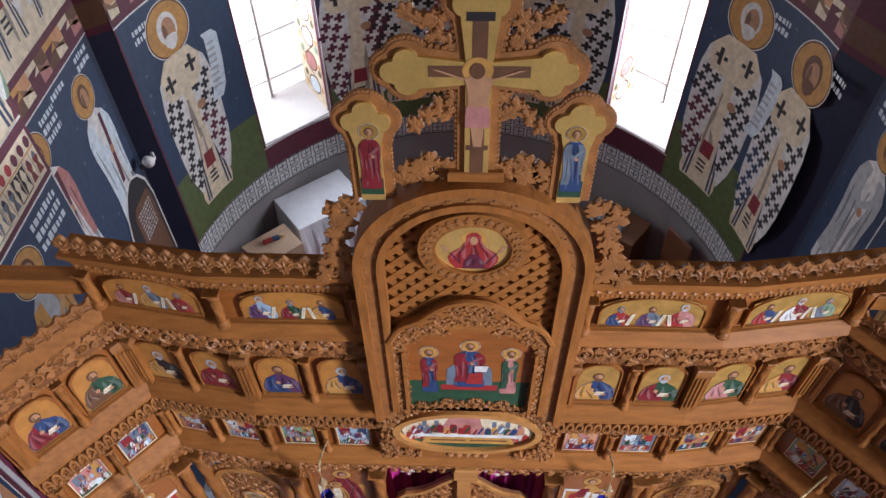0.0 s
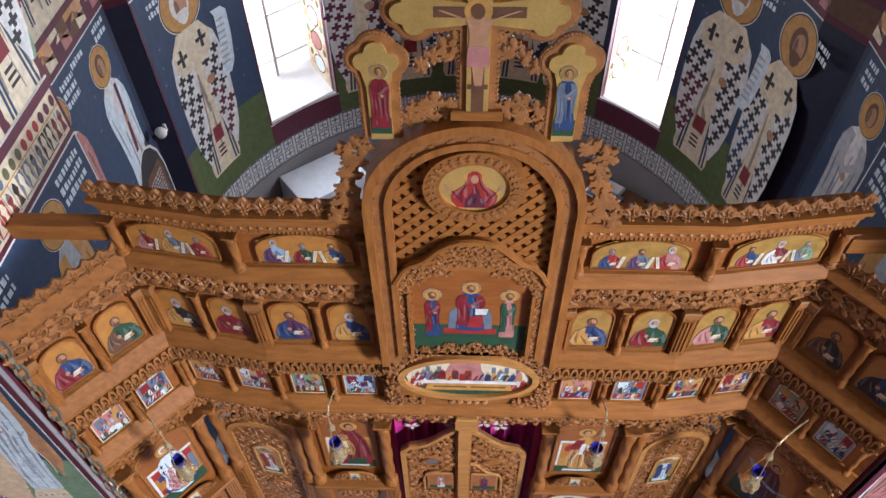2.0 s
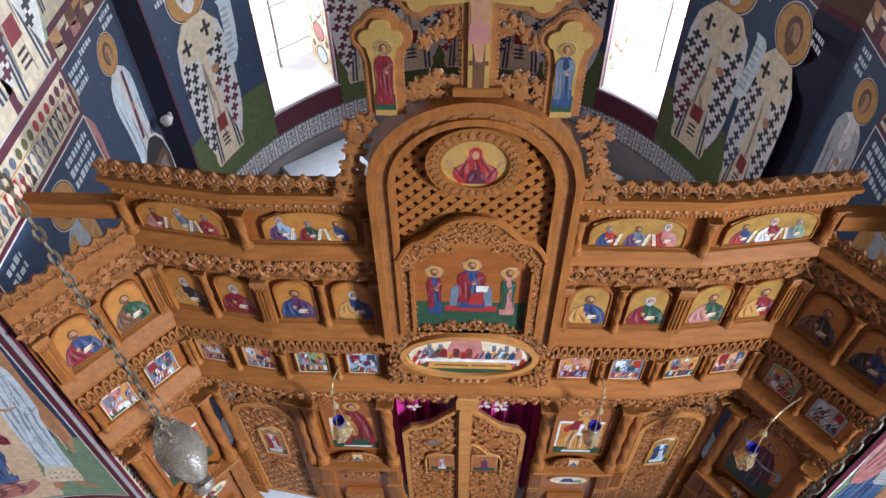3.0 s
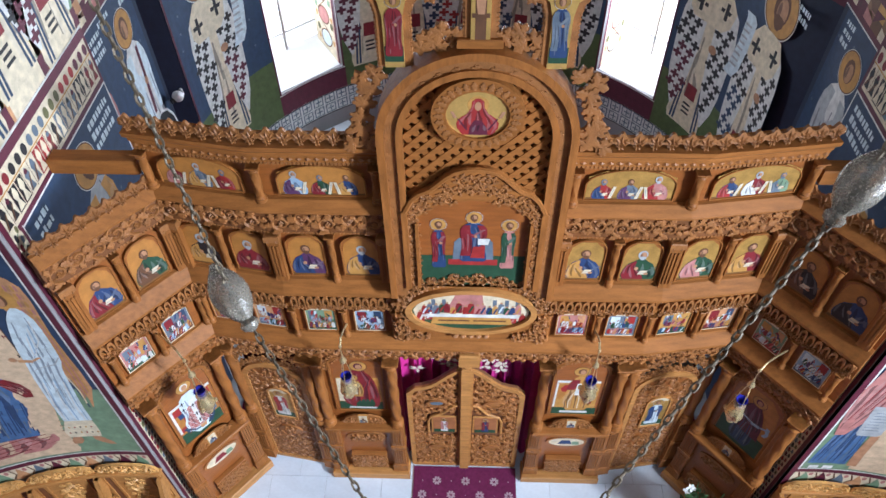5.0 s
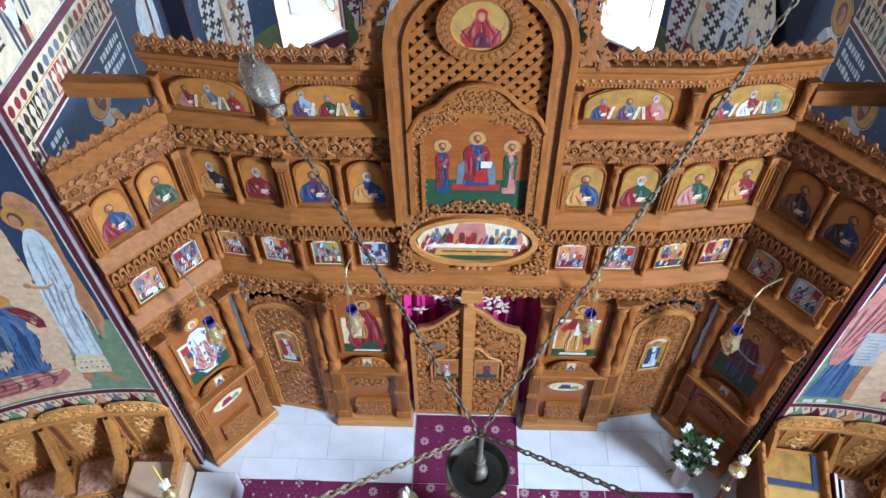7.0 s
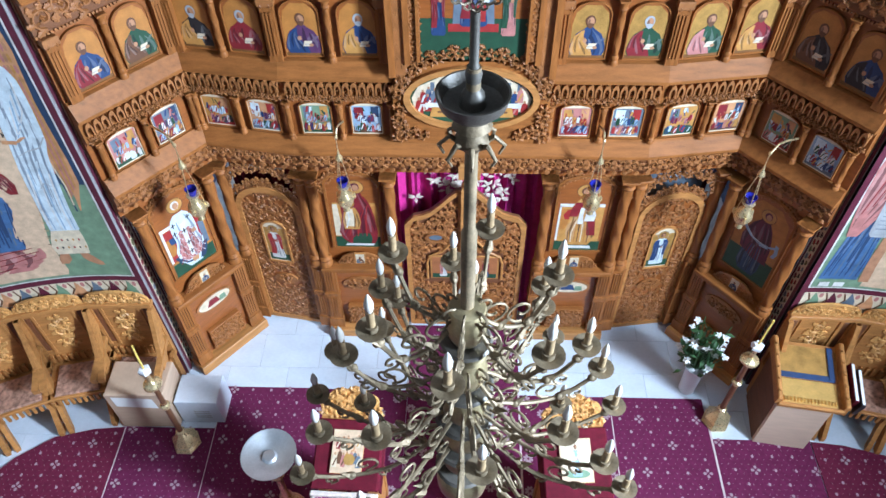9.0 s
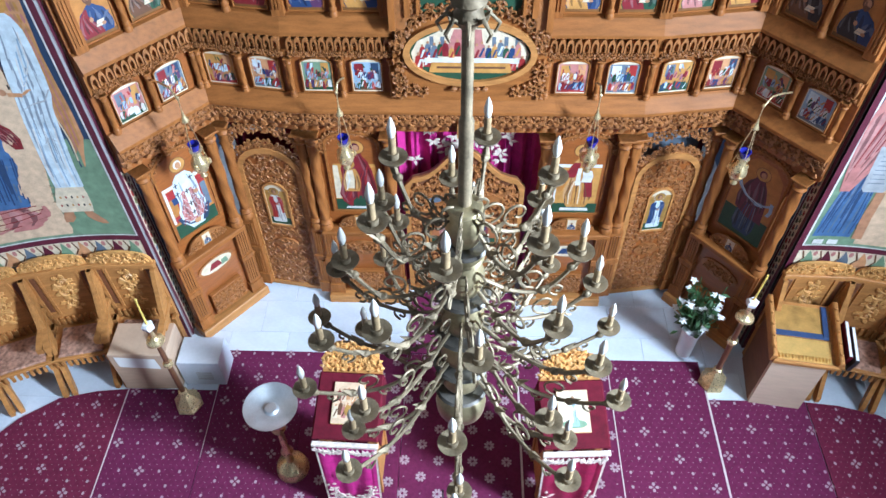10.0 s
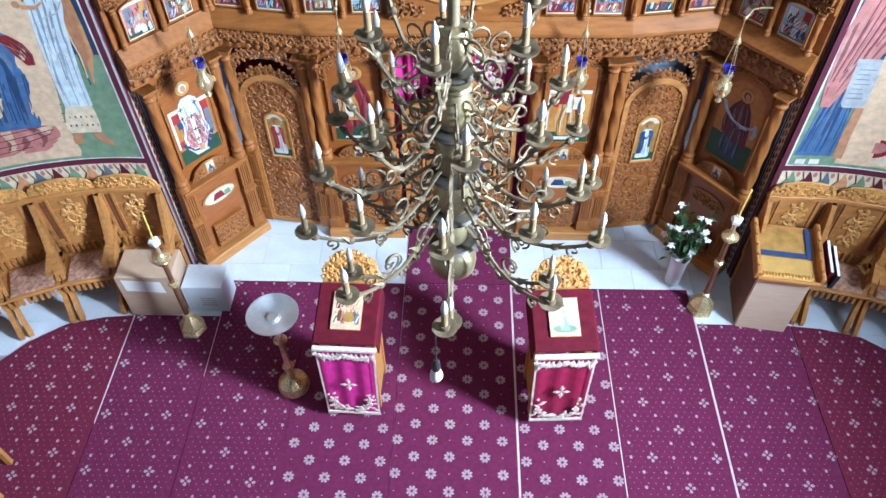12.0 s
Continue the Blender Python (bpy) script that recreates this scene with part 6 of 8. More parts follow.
def big_icon(kind):
    def draw(pp, w, h):
        def lap(c, rows, layer):
            cloth = [(z * h, a * w, b * w) for z, a, b in rows]
            pp.drape(c, cloth, layer, 8, len(rows)) if len(rows) > 3 and layer >= 3 else pp.rows(c, cloth, layer)

        def lines(c, pts, wide, layer):
            pp.fold(c, [(a * w, z * h) for a, z in pts], wide * w, layer)

        def head(u, z, k, layer, hair="brown"):
            pp.oval("brown", u * w, z * h, 0.172 * k * w, 0.172 * k * w, layer - 0.4), pp.oval("ochre", u * w, z * h, 0.16 * k * w, 0.16 * k * w, layer)
            pp.oval(hair, u * w, z * h, 0.085 * k * w, 0.10 * k * w, layer + 0.5, 8), pp.oval("skin", (u + 0.01) * w, (z - 0.008) * h, 0.058 * k * w, 0.078 * k * w, layer + 1, 8)
        if kind == "left":
            lap("ochre", [(0.14, -0.45, 0.46), (0.5, -0.45, 0.45), (0.62, -0.42, 0.42)], 1), lap("cream", [(0.16, -0.45, -0.30), (0.6, -0.43, -0.33)], 1.6), lap("deepgreen", [(0.0, -0.46, 0.46), (0.15, -0.46, 0.46)], 1.5)
            lap("amber", [(0.16, 0.30, 0.45), (0.58, 0.34, 0.43)], 1.8)
            lap("crimson", [(0.05, -0.16, 0.34), (0.12, -0.30, 0.40), (0.22, -0.36, 0.42), (0.34, -0.30, 0.40), (0.44, -0.26, 0.38), (0.56, -0.27, 0.34), (0.66, -0.2, 0.27), (0.72, -0.08, 0.18), (0.80, -0.06, 0.15)], 3)
            lap("deepgreen", [(0.04, -0.12, 0.26), (0.13, -0.10, 0.30), (0.20, 0.02, 0.26)], 3.6), lap("white", [(0.02, -0.28, 0.30), (0.05, -0.24, 0.34)], 3.8)
            for k in range(6):
                lines("red" if k % 2 else "maroon", [(-0.26 + 0.09 * k, 0.16), (-0.14 + 0.07 * k, 0.30 + 0.02 * k), (0.06 + 0.04 * k, 0.44 + 0.03 * k)], 0.022, 4 + 0.05 * k)
            lap("ochre", [(0.26, -0.24, 0.06), (0.36, -0.26, 0.10), (0.48, -0.22, 0.08), (0.56, -0.16, 0.02)], 5), lap("cream", [(0.30, -0.20, -0.04), (0.44, -0.20, -0.02), (0.54, -0.15, -0.04)], 5.5)
            lines("white", [(-0.2, 0.28), (-0.12, 0.42), (-0.14, 0.52)], 0.03, 6), lines("brown", [(-0.04, 0.28), (0.0, 0.42)], 0.02, 6)
            head(-0.10, 0.62, 0.72, 6.4), head(0.06, 0.83, 1.05, 4.4, "maroon")
        elif kind == "right":
            lap("ochre", [(0.12, -0.45, 0.42), (0.64, -0.43, 0.42)], 1), lap("white", [(0.61, -0.45, 0.42), (0.65, -0.45, 0.42)], 1.6), lap("white", [(0.14, -0.46, -0.42), (0.62, -0.45, -0.41)], 1.6), lap("deepgreen", [(0.0, -0.46, 0.46), (0.13, -0.46, 0.46)], 1.5)
            lap("amber", [(0.30, -0.40, -0.16), (0.58, -0.40, -0.14)], 1.8), lap("red", [(0.44, -0.32, -0.1), (0.5, -0.36, -0.06), (0.57, -0.28, -0.08)], 2.4)
            lap("ochre", [(0.08, -0.16, 0.22), (0.18, -0.28, 0.32), (0.30, -0.30, 0.34), (0.40, -0.24, 0.28), (0.52, -0.22, 0.25), (0.62, -0.2, 0.22), (0.69, -0.12, 0.14), (0.74, -0.04, 0.06)], 3)
            lap("crimson", [(0.48, -0.24, -0.08), (0.58, -0.22, -0.02), (0.67, -0.14, 0.0)], 3.6), lap("crimson", [(0.22, 0.16, 0.33), (0.44, 0.12, 0.28), (0.6, 0.10, 0.2)], 3.6)
            for k in range(7):
                lines(("brown", "cream", "amber")[k % 3], [(-0.2 + 0.065 * k, 0.12), (-0.22 + 0.07 * k, 0.26), (-0.10 + 0.035 * k, 0.44)], 0.02, 4 + 0.05 * k)
            lap("white", [(0.42, 0.06, 0.26), (0.50, 0.08, 0.28), (0.57, 0.06, 0.24)], 5), lap("white", [(0.38, -0.06, 0.05), (0.5, -0.05, 0.03), (0.6, -0.04, 0.04)], 4.8), lap("white", [(0.03, -0.3, 0.3), (0.07, -0.28, 0.28)], 5)
            head(0.0, 0.82, 1.0, 4.4)
        elif kind == "bishop":
            lap("amber", [(0.14, -0.45, 0.45), (0.64, -0.45, 0.45)], 1), lap("red", [(0.2, -0.42, 0.42), (0.6, -0.42, 0.42)], 1.4), lap("white", [(0.61, -0.47, 0.47), (0.65, -0.47, 0.47)], 2), lap("white", [(0.2, -0.47, -0.42), (0.65, -0.47, -0.42)], 2.4), lap("deepgreen", [(0.0, -0.47, 0.47), (0.17, -0.47, 0.47)], 1.6)
            lap("amber", [(0.28, -0.42, -0.26), (0.50, -0.42, -0.28)], 1.9), lap("slate", [(0.2, 0.3, 0.42), (0.5, 0.3, 0.42)], 1.9)
            lap("ice", [(0.04, -0.12, 0.16), (0.12, -0.22, 0.22), (0.20, -0.30, 0.30), (0.30, -0.30, 0.31), (0.38, -0.23, 0.26), (0.50, -0.25, 0.27), (0.60, -0.25, 0.25), (0.68, -0.2, 0.2), (0.73, -0.1, 0.1)], 3)
            lap("rose", [(0.13, -0.16, 0.17), (0.20, -0.24, 0.24), (0.30, -0.23, 0.24), (0.40, -0.15, 0.16), (0.52, -0.12, 0.12)], 3.4)
            lines("navy", [(-0.28, 0.20), (-0.16, 0.11), (0.02, 0.09)], 0.05, 3.8)
            lap("navy", [(0.06, 0.12, 0.24), (0.14, 0.18, 0.32), (0.24, 0.28, 0.38)], 3.6), lap("navy", [(0.14, -0.30, -0.24), (0.24, -0.38, -0.30), (0.20, -0.38, -0.30)][:2], 3.6), lap("blue", [(0.42, -0.34, -0.22), (0.5, -0.36, -0.24)], 3.6)
            for k in range(7):
                for q in range(6):
                    a, z = -0.26 + 0.10 * q + 0.05 * (k % 2), 0.15 + 0.055 * k
                    if k < 4 or abs(a) < 0.2:
                        lines("crimson", [(a - 0.035, z - 0.024), (a + 0.035, z + 0.024)], 0.020, 4 + 0.02 * k), lines("white", [(a + 0.028, z - 0.02), (a - 0.022, z + 0.016)], 0.012, 4.4 + 0.02 * k)
            lap("white", [(0.16, -0.04, 0.04), (0.4, -0.045, 0.045), (0.6, -0.05, 0.06)], 5)
            for a, z in ((0.0, 0.22), (0.0, 0.34), (-0.18, 0.62), (0.16, 0.63), (-0.2, 0.52), (0.0, 0.5)):
                lines("black", [(a - 0.05, z), (a + 0.05, z + 0.004)], 0.025, 5.5), lines("black", [(a, z - 0.03), (a + 0.004, z + 0.03)], 0.025, 5.8)
            lap("skin", [(0.42, 0.14, 0.24), (0.47, 0.12, 0.22)], 5.6), lap("feather", [(0.07, -0.04, 0.08), (0.13, -0.06, 0.1)], 5.2)
            head(0.0, 0.83, 1.0, 4.4, "white")
        else:
            lap("amber", [(0.30, -0.48, 0.48), (0.62, -0.48, 0.48), (0.82, -0.42, 0.42), (0.93, -0.2, 0.2)], 1), lap("deepgreen", [(0.0, -0.48, 0.48), (0.30, -0.48, 0.48)], 1.5)
            lap("navy", [(0.05, -0.15, 0.18), (0.14, -0.24, 0.24), (0.30, -0.22, 0.24), (0.46, -0.18, 0.22)], 3)
            lap("maroon", [(0.26, 0.02, 0.34), (0.32, -0.28, 0.32), (0.46, -0.32, 0.30), (0.56, -0.28, 0.26), (0.66, -0.2, 0.2), (0.73, -0.09, 0.12), (0.80, -0.08, 0.10)], 3.6)
            for k in range(6):
                lines(("black", "blue", "slate")[k % 3], [(-0.16 + 0.065 * k, 0.08), (-0.15 + 0.06 * k, 0.26), (-0.1 + 0.045 * k, 0.42)], 0.018, 4 + 0.05 * k)
            lines("sky", [(-0.40, 0.66), (-0.30, 0.56), (-0.12, 0.49), (0.06, 0.46), (0.24, 0.48), (0.40, 0.53)], 0.085, 5), lines("sky", [(0.39, 0.56), (0.42, 0.46), (0.38, 0.40)], 0.07, 5.4), lines("ice", [(-0.34, 0.60), (-0.1, 0.495), (0.2, 0.475)], 0.02, 6)
            head(0.02, 0.80, 0.9, 4.4, "maroon")
    return draw


def pedestal(m, w, kind):
    """Niche with a large panel over a shelf, carved gallery, plaque and footboard; centred on x = 0 of m."""
    h = w / 2
    s = Shape(PANEL)
    s.box(-h, h, 0.03, 0.06, 0.1, 2.26)
    part("niche_back", s, screen, "", m)
    icon("large_panel", w * 0.66, 0.93, 0.6, PANEL, big_icon(kind), m @ Matrix.Translation((0, 0.028, 1.28)), "large arched painted panel", 0.02)
    s = Shape(CARVED)
    for sg in (-1, 1):
        leafs = arc(0, 1.98, w * 0.36, 0.2, 0, 90, 6)
        for x, z in leafs:
            scroll(s, sg * (x + 0.02), z + 0.04, 0.07, z * 9, sg, 0.02, 0.028)
    part("niche_carving", s, screen, "", m)
    s = Shape(WOOD)
    s.box(-h - 0.03, h + 0.03, -0.11, 0.03, 1.035, 1.085, 0.008)
    s.box(-h + 0.02, h - 0.02, -0.085, 0.03, 1.0, 1.035, 0.006)
    part("shelf", s, screen, "", m)
    for sg in (-1, 1):
        s = Shape(CARVED)
        g = [(0, 0), (0.20 * w * 1.25, 0), (0.16 * w, 0.10), (0.08 * w, 0.13), (0, 0.15)]
        g = [(sg * (x + 0.055), 1.086 + z) for x, z in g]
        s.plate(g if sg > 0 else g[::-1], -0.03, -0.012)
        scroll(s, sg * (0.055 + 0.07 * w), 1.135, 0.075, 0, sg, 0.014, -0.03), scroll(s, sg * (0.055 + 0.17 * w), 1.12, 0.055, 0, sg, 0.014, -0.03)
        part("shelf_gallery", s, screen, "", m)
    s = Shape(LIGHTWOOD)
    s.box(-0.052, 0.052, -0.035, -0.014, 1.086, 1.235, 0.004)
    s.use(PAINTS["cream"]).box(-0.04, 0.04, -0.037, -0.035, 1.098, 1.223)
    pp = Painting(on_board(-0.037), 1, 0.0006)
    pp.bust(0, 1.10, 0.11, "blue" if kind != "left" else "brown", "slate")
    s.add(pp.shape)
    part("small_panel", s, screen, "", m)
    s = Shape(PANEL)
    s.box(-h, h, -0.02, 0.03, 0.12, 1.0, 0.004)
    part("pedestal_panel", s, screen, "", m)
    s = Shape(CARVED)
    s.plate([(x, z + 0.78) for x, z in arc(0, 0, w * 0.30, 0.10, 0, 360, 24)[:-1]], -0.034, -0.02)
    if kind in ("right", "bishop"):
        pp = Painting(on_board(-0.034), 1, 0.0008)
        pp.oval("cream", 0, 0.78, w * 0.26, 0.08, 1), pp.rows("blue" if kind == "right" else "crimson", [(0.74, -0.09, 0.06), (0.82, -0.05, 0.03)], 2), pp.rows("sage", [(0.73, 0.05, 0.13), (0.8, 0.06, 0.12)], 2.4)
        s.add(pp.shape)
    else:
        s.use(CARVED)
        for x in (-0.1, 0.0, 0.1):
            scroll(s, x, 0.78, 0.10, x * 30, 1, 0.02, -0.034)
    part("carved_plaque", s, screen, "", m)
    s = Shape(WOOD)
    s.box(-w * 0.27, w * 0.27, -0.075, -0.02, 0.16, 0.46, 0.006)
    s.use(CARVED)
    carved_field(s, lambda x, z: True, -w * 0.25, w * 0.25, 0.20, 0.44, 0.075, -0.075, 0.014, 5)
    part("footboard", s, screen, "", m)
    s = Shape(LIGHTWOOD)
    s.box(-h - 0.07, h + 0.07, -0.13, 0.06, 0.0, 0.125, 0.008)
    part("plinth", s, screen, "", m)
    for sg in (-1, 1):
        pilaster("pedestal_pilaster", m @ Matrix.Translation((sg * (h - 0.02), 0.0, 0.10)))
        part("pillar", pillar, screen, "", m @ Matrix.Translation((sg * (h - 0.01), -0.035, 1.086)))


pedestal(Matrix.Translation((-1.01, 0.02, 0)), 0.68, "left")
pedestal(Matrix.Translation((1.0, 0.02, 0)), 0.68, "right")
pedestal(BL @ Matrix.Translation((BLEN / 2 - 0.01, 0.0, 0)), 0.68, "bishop")
pedestal(BR @ Matrix.Translation((BLEN / 2 + 0.01, 0.0, 0)), 0.68, "dark")

# side doors, arched, carved
def side_door(m, flip):
    d = thing("door_%d" % (1 if flip < 0 else 2), "carved arched wooden side door with a small painted panel", "door", m, kind="structure")
    w = 0.60
    out = [(-w / 2, 0.0), (w / 2, 0.0)] + arc(0, 1.66, w / 2, 0.28, 0, 180, 18)
    s = Shape(PANEL)
    s.plate(out, 0.0, 0.045)
    part("door_leaf", s, d)
    inn = [(-w / 2 + 0.045, 0.05), (w / 2 - 0.045, 0.05)] + arc(0, 1.65, w / 2 - 0.045, 0.23, 0, 180, 18)
    s = Shape(LIGHTWOOD)
    s.frame_plate(out, inn, -0.022, 0.0)
    part("door_frame", s, d)
    s = Shape(CARVED)
    inside = lambda x, z: (abs(x) < 0.23 and z < 1.62 or (x / 0.24) ** 2 + ((z - 1.62) / 0.22) ** 2 < 1) and not (abs(x) < 0.14 and 0.92 < z < 1.52) and (x / 0.15) ** 2 + ((z - 0.68) / 0.1) ** 2 > 1  # noqa: E731
    carved_field(s, inside, -0.25, 0.25, 0.06, 1.86, 0.122, 0.0, 0.013, 8)
    part("door_carving", s, d)
    po = [(-0.105, 0.96), (0.105, 0.96)] + arc(0, 1.40, 0.105, 0.10, 0, 180, 12)
    s = Shape(PAINTS["cream"])
    s.plate(po, -0.012, 0.0)
    g = 1.16
    s.use(LIGHTWOOD).frame_plate([(x * g, (z - 1.2) * 1.07 + 1.2) for x, z in po], po, -0.024, 0.0)
    pp = Painting(on_board(-0.012), 1, 0.0008)
    pp.rect("deepgreen", -0.1, 0.1, 0.97, 1.06, 1), pp.rect("gold", -0.1, 0.1, 1.06, 1.42, 1)
    pp.robe(-0.01, 1.0, 0.46, "ice" if flip > 0 else "white", "blue" if flip > 0 else "red", 3, halo="gold", wide=1.05)
    s.add(pp.shape)
    part("door_panel", s, d, "small arched painted panel")
    s = Shape(CARVED)
    s.plate([(x, z + 0.68) for x, z in arc(0, 0, 0.12, 0.075, 0, 360, 20)[:-1]], -0.02, 0.0)
    scroll(s, 0, 0.68, 0.10, 0, 1, 0.014, -0.02)
    part("door_boss", s, d)
    s = Shape(CARVED)  # crest on the leaf
    for x, z in arc(0, 1.68, w / 2 - 0.01, 0.30, 8, 172, 11):
        scroll(s, x, z, 0.085, x * 20, 1, 0.02, 0.01)
    part("door_crest", s, d)
    return d


side_door(OL @ Matrix.Translation((0.375, 0.03, 0.05)), -1)
side_door(OR @ Matrix.Translation((OLEN - 0.375, 0.03, 0.05)), 1)
for m in (OL, OR):
    for x in (0.035, OLEN - 0.035):
        pilaster("door_post", m @ Matrix.Translation((x, 0.04, 0.10)))
        part("pillar", pillar, screen, "", m @ Matrix.Translation((x, 0.0, 1.086)))
    s = Shape(CARVED)
    for k, (x, z) in enumerate(arc(OLEN / 2, 2.02, 0.34, 0.22, 0, 180, 10)):
        scroll(s, x, z, 0.09, k, 1 if k % 2 else -1, 0.02, 0.0)
    part("door_arch_carving", s, screen, "", m)

# holy doors
def holy_leaf(m, sg):
    """A leaf that spans x from 0 (meeting edge) to 0.53 on the side sg."""
    d = thing("door_%d" % (3 if sg < 0 else 4), "carved wooden holy door leaf with sinuous top", "door", m, kind="structure")
    px = [0.0, 0.07, 0.14, 0.22, 0.30, 0.38, 0.45, 0.53]
    pz = [2.0, 1.97, 1.90, 1.80, 1.72, 1.68, 1.66, 1.56]
    out = [(0.0, 0.03), (0.53, 0.03)] + list(zip(px[::-1], pz[::-1]))
    inn = [(0.045, 0.08), (0.485, 0.08)] + [(min(max(x, 0.045), 0.485), z - 0.055) for x, z in zip(px[::-1], pz[::-1])]
    f = (lambda o: [(sg * x, z) for x, z in o]) if sg > 0 else (lambda o: [(-x, z) for x, z in o][::-1])
    # solid dark leaf: shade in the pierced gaps is put into its colour
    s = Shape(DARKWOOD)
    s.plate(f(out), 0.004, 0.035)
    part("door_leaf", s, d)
    s = Shape(LIGHTWOOD)
    s.frame_plate(f(out), f(inn), -0.022, 0.004)
    part("door_frame", s, d)
    s = Shape(CARVED)
    top = lambda x: float(np.interp(abs(x), px, pz)) - 0.09  # noqa: E731
    carved_field(s, lambda x, z: z < top(x) and not (abs(abs(x) - 0.18) < 0.15 and 0.76 < z < 1.18), sg * 0.265 - 0.22, sg * 0.265 + 0.22, 0.09, 1.95, 0.125, 0.004, 0.024, 12)
    part("door_carving", s, d)
    s = Shape(LIGHTWOOD)
    cx = sg * 0.18
    s.box(cx - 0.125, cx + 0.125, -0.02, 0.0, 0.80, 1.13, 0.006)
    s.use(PAINTS["wood"]).box(cx - 0.108, cx + 0.108, -0.022, -0.02, 0.815, 1.115)
    pp = Painting(on_board(-0.022), 1, 0.0008)
    pp.rect("deepgreen", cx - 0.105, cx + 0.105, 0.817, 0.88, 1)
    pp.robe(cx, 0.84, 0.26, "blue" if sg > 0 else "white", "crimson" if sg > 0 else "rose", 2, halo="gold")
    s.add(pp.shape)
    part("door_panel", s, d, "small square painted panel")
    s = Shape(LIGHTWOOD)
    s.tube([(sg * x, -0.022, z) for x, z in ((0.045, 1.36), (0.09, 1.35), (0.14, 1.28), (0.19, 1.20), (0.25, 1.17), (0.31, 1.13), (0.335, 1.04), (0.335, 0.80))], 0.013, 6)
    part("door_moulding", s, d, "light curved moulding")
    cx = sg * 0.25
    s = Shape(CARVED)
    for z in (1.40, 0.48):
        s.plate([(x + cx, zz + z) for x, zz in arc(0, 0, 0.10, 0.062, 0, 360, 20)[:-1]], -0.024, 0.0)
        s.frame_plate([(x + cx, zz + z) for x, zz in arc(0, 0, 0.10, 0.062, 0, 360, 20)[:-1]], [(x + cx, zz + z) for x, zz in arc(0, 0, 0.08, 0.045, 0, 360, 20)[:-1]], -0.036, -0.024)
    s.use(PAINTS["slate"] if sg < 0 else CARVED).plate([(x + cx, zz + 1.40) for x, zz in arc(0, 0, 0.06, 0.03, 0, 360, 14)[:-1]], -0.03, -0.024)
    part("door_medallion", s, d)
    return d


holy_leaf(Matrix.Translation((-0.045, 0.06, 0.02)), -1)
batten = holy_leaf(Matrix.Translation((0.0, 0.06, 0.02)), 1)
s = Shape(LIGHTWOOD)
s.box(-0.045, 0.045, -0.055, 0.02, 0.03, 2.04, 0.008)
s.ball(0, -0.015, 2.07, 0.045, 0.035, 0.05, 10, 6)
part("meeting_batten", s, batten, "light wooden batten", Matrix.Translation((-0.02, 0, 0)))
s = Shape(LIGHTWOOD)
s.box(-0.09, 0.09, -0.085, -0.03, 2.25, 2.42, 0.012)
part("key_block", s, screen)

# curtain behind the holy doors, in folds, with embroidery
s = Shape(MAGENTA)
n = 60
v = [(-0.72 + 1.44 * i / n, 0.25 + 0.03 * sin(i * 1.1) + 0.015 * sin(i * 2.7), z) for z in (0.0, 1.0, 2.42) for i in range(n + 1)]
s.put(v, [(r_ * (n + 1) + i, r_ * (n + 1) + i + 1, (r_ + 1) * (n + 1) + i + 1, (r_ + 1) * (n + 1) + i) for r_ in range(2) for i in range(n)])
curtain = thing("curtain", "magenta brocade curtain with pale embroidery, drawn behind the holy doors", "curtain", shape=s, smooth=True)
s = Shape(LACE)
for sg in (-1, 1):
    for k in range(16):
        x, z = sg * rng.uniform(0.06, 0.48), rng.uniform(1.7, 2.36)
        for j in range(5):
            leaf(s, x, z, rng.uniform(0, tau), 0.075, 0.035, 0.004, 0.192)
part("embroidery", s, curtain)
for sg in (-1, 1):
    s = Shape(VELVET)
    n = 24
    cx = sg * 1.78
    v = [(cx - 0.36 + 0.72 * i / n, 0.34 + 0.025 * sin(i * 1.4), z) for z in (0.0, 2.25 if sg < 0 else 1.95) for i in range(n + 1)]
    s.put(v, [(i, i + 1, n + 2 + i, n + 1 + i) for i in range(n)])
    thing("curtain", "dark maroon curtain hanging behind a side door", "curtain", shape=s, smooth=True)
s = Shape(PAPER)
s.put([(-2.0, 0.30, 2.02), (-1.66, 0.29, 2.0), (-1.64, 0.30, 2.10), (-1.80, 0.31, 2.20), (-2.0, 0.31, 2.22), (-2.0, 0.312, 2.02), (-1.66, 0.302, 2.0), (-1.64, 0.312, 2.10), (-1.80, 0.322, 2.20), (-2.0, 0.322, 2.22)],
      [(0, 1, 2, 3, 4), (9, 8, 7, 6, 5)])
thing("paper", "crumpled white paper showing above the side door", "paper", shape=s)
s = Shape(PAINTS["slate"])
s.box(1.55, 2.05, 0.26, 0.30, 0.0, 2.2, 0.01)
s.use(PAINTS["sky"]).box(1.75, 1.95, 0.25, 0.26, 2.02, 2.19)
thing("folded_cloth", "blue-grey folded cloth above the side door", "cloth", shape=s)

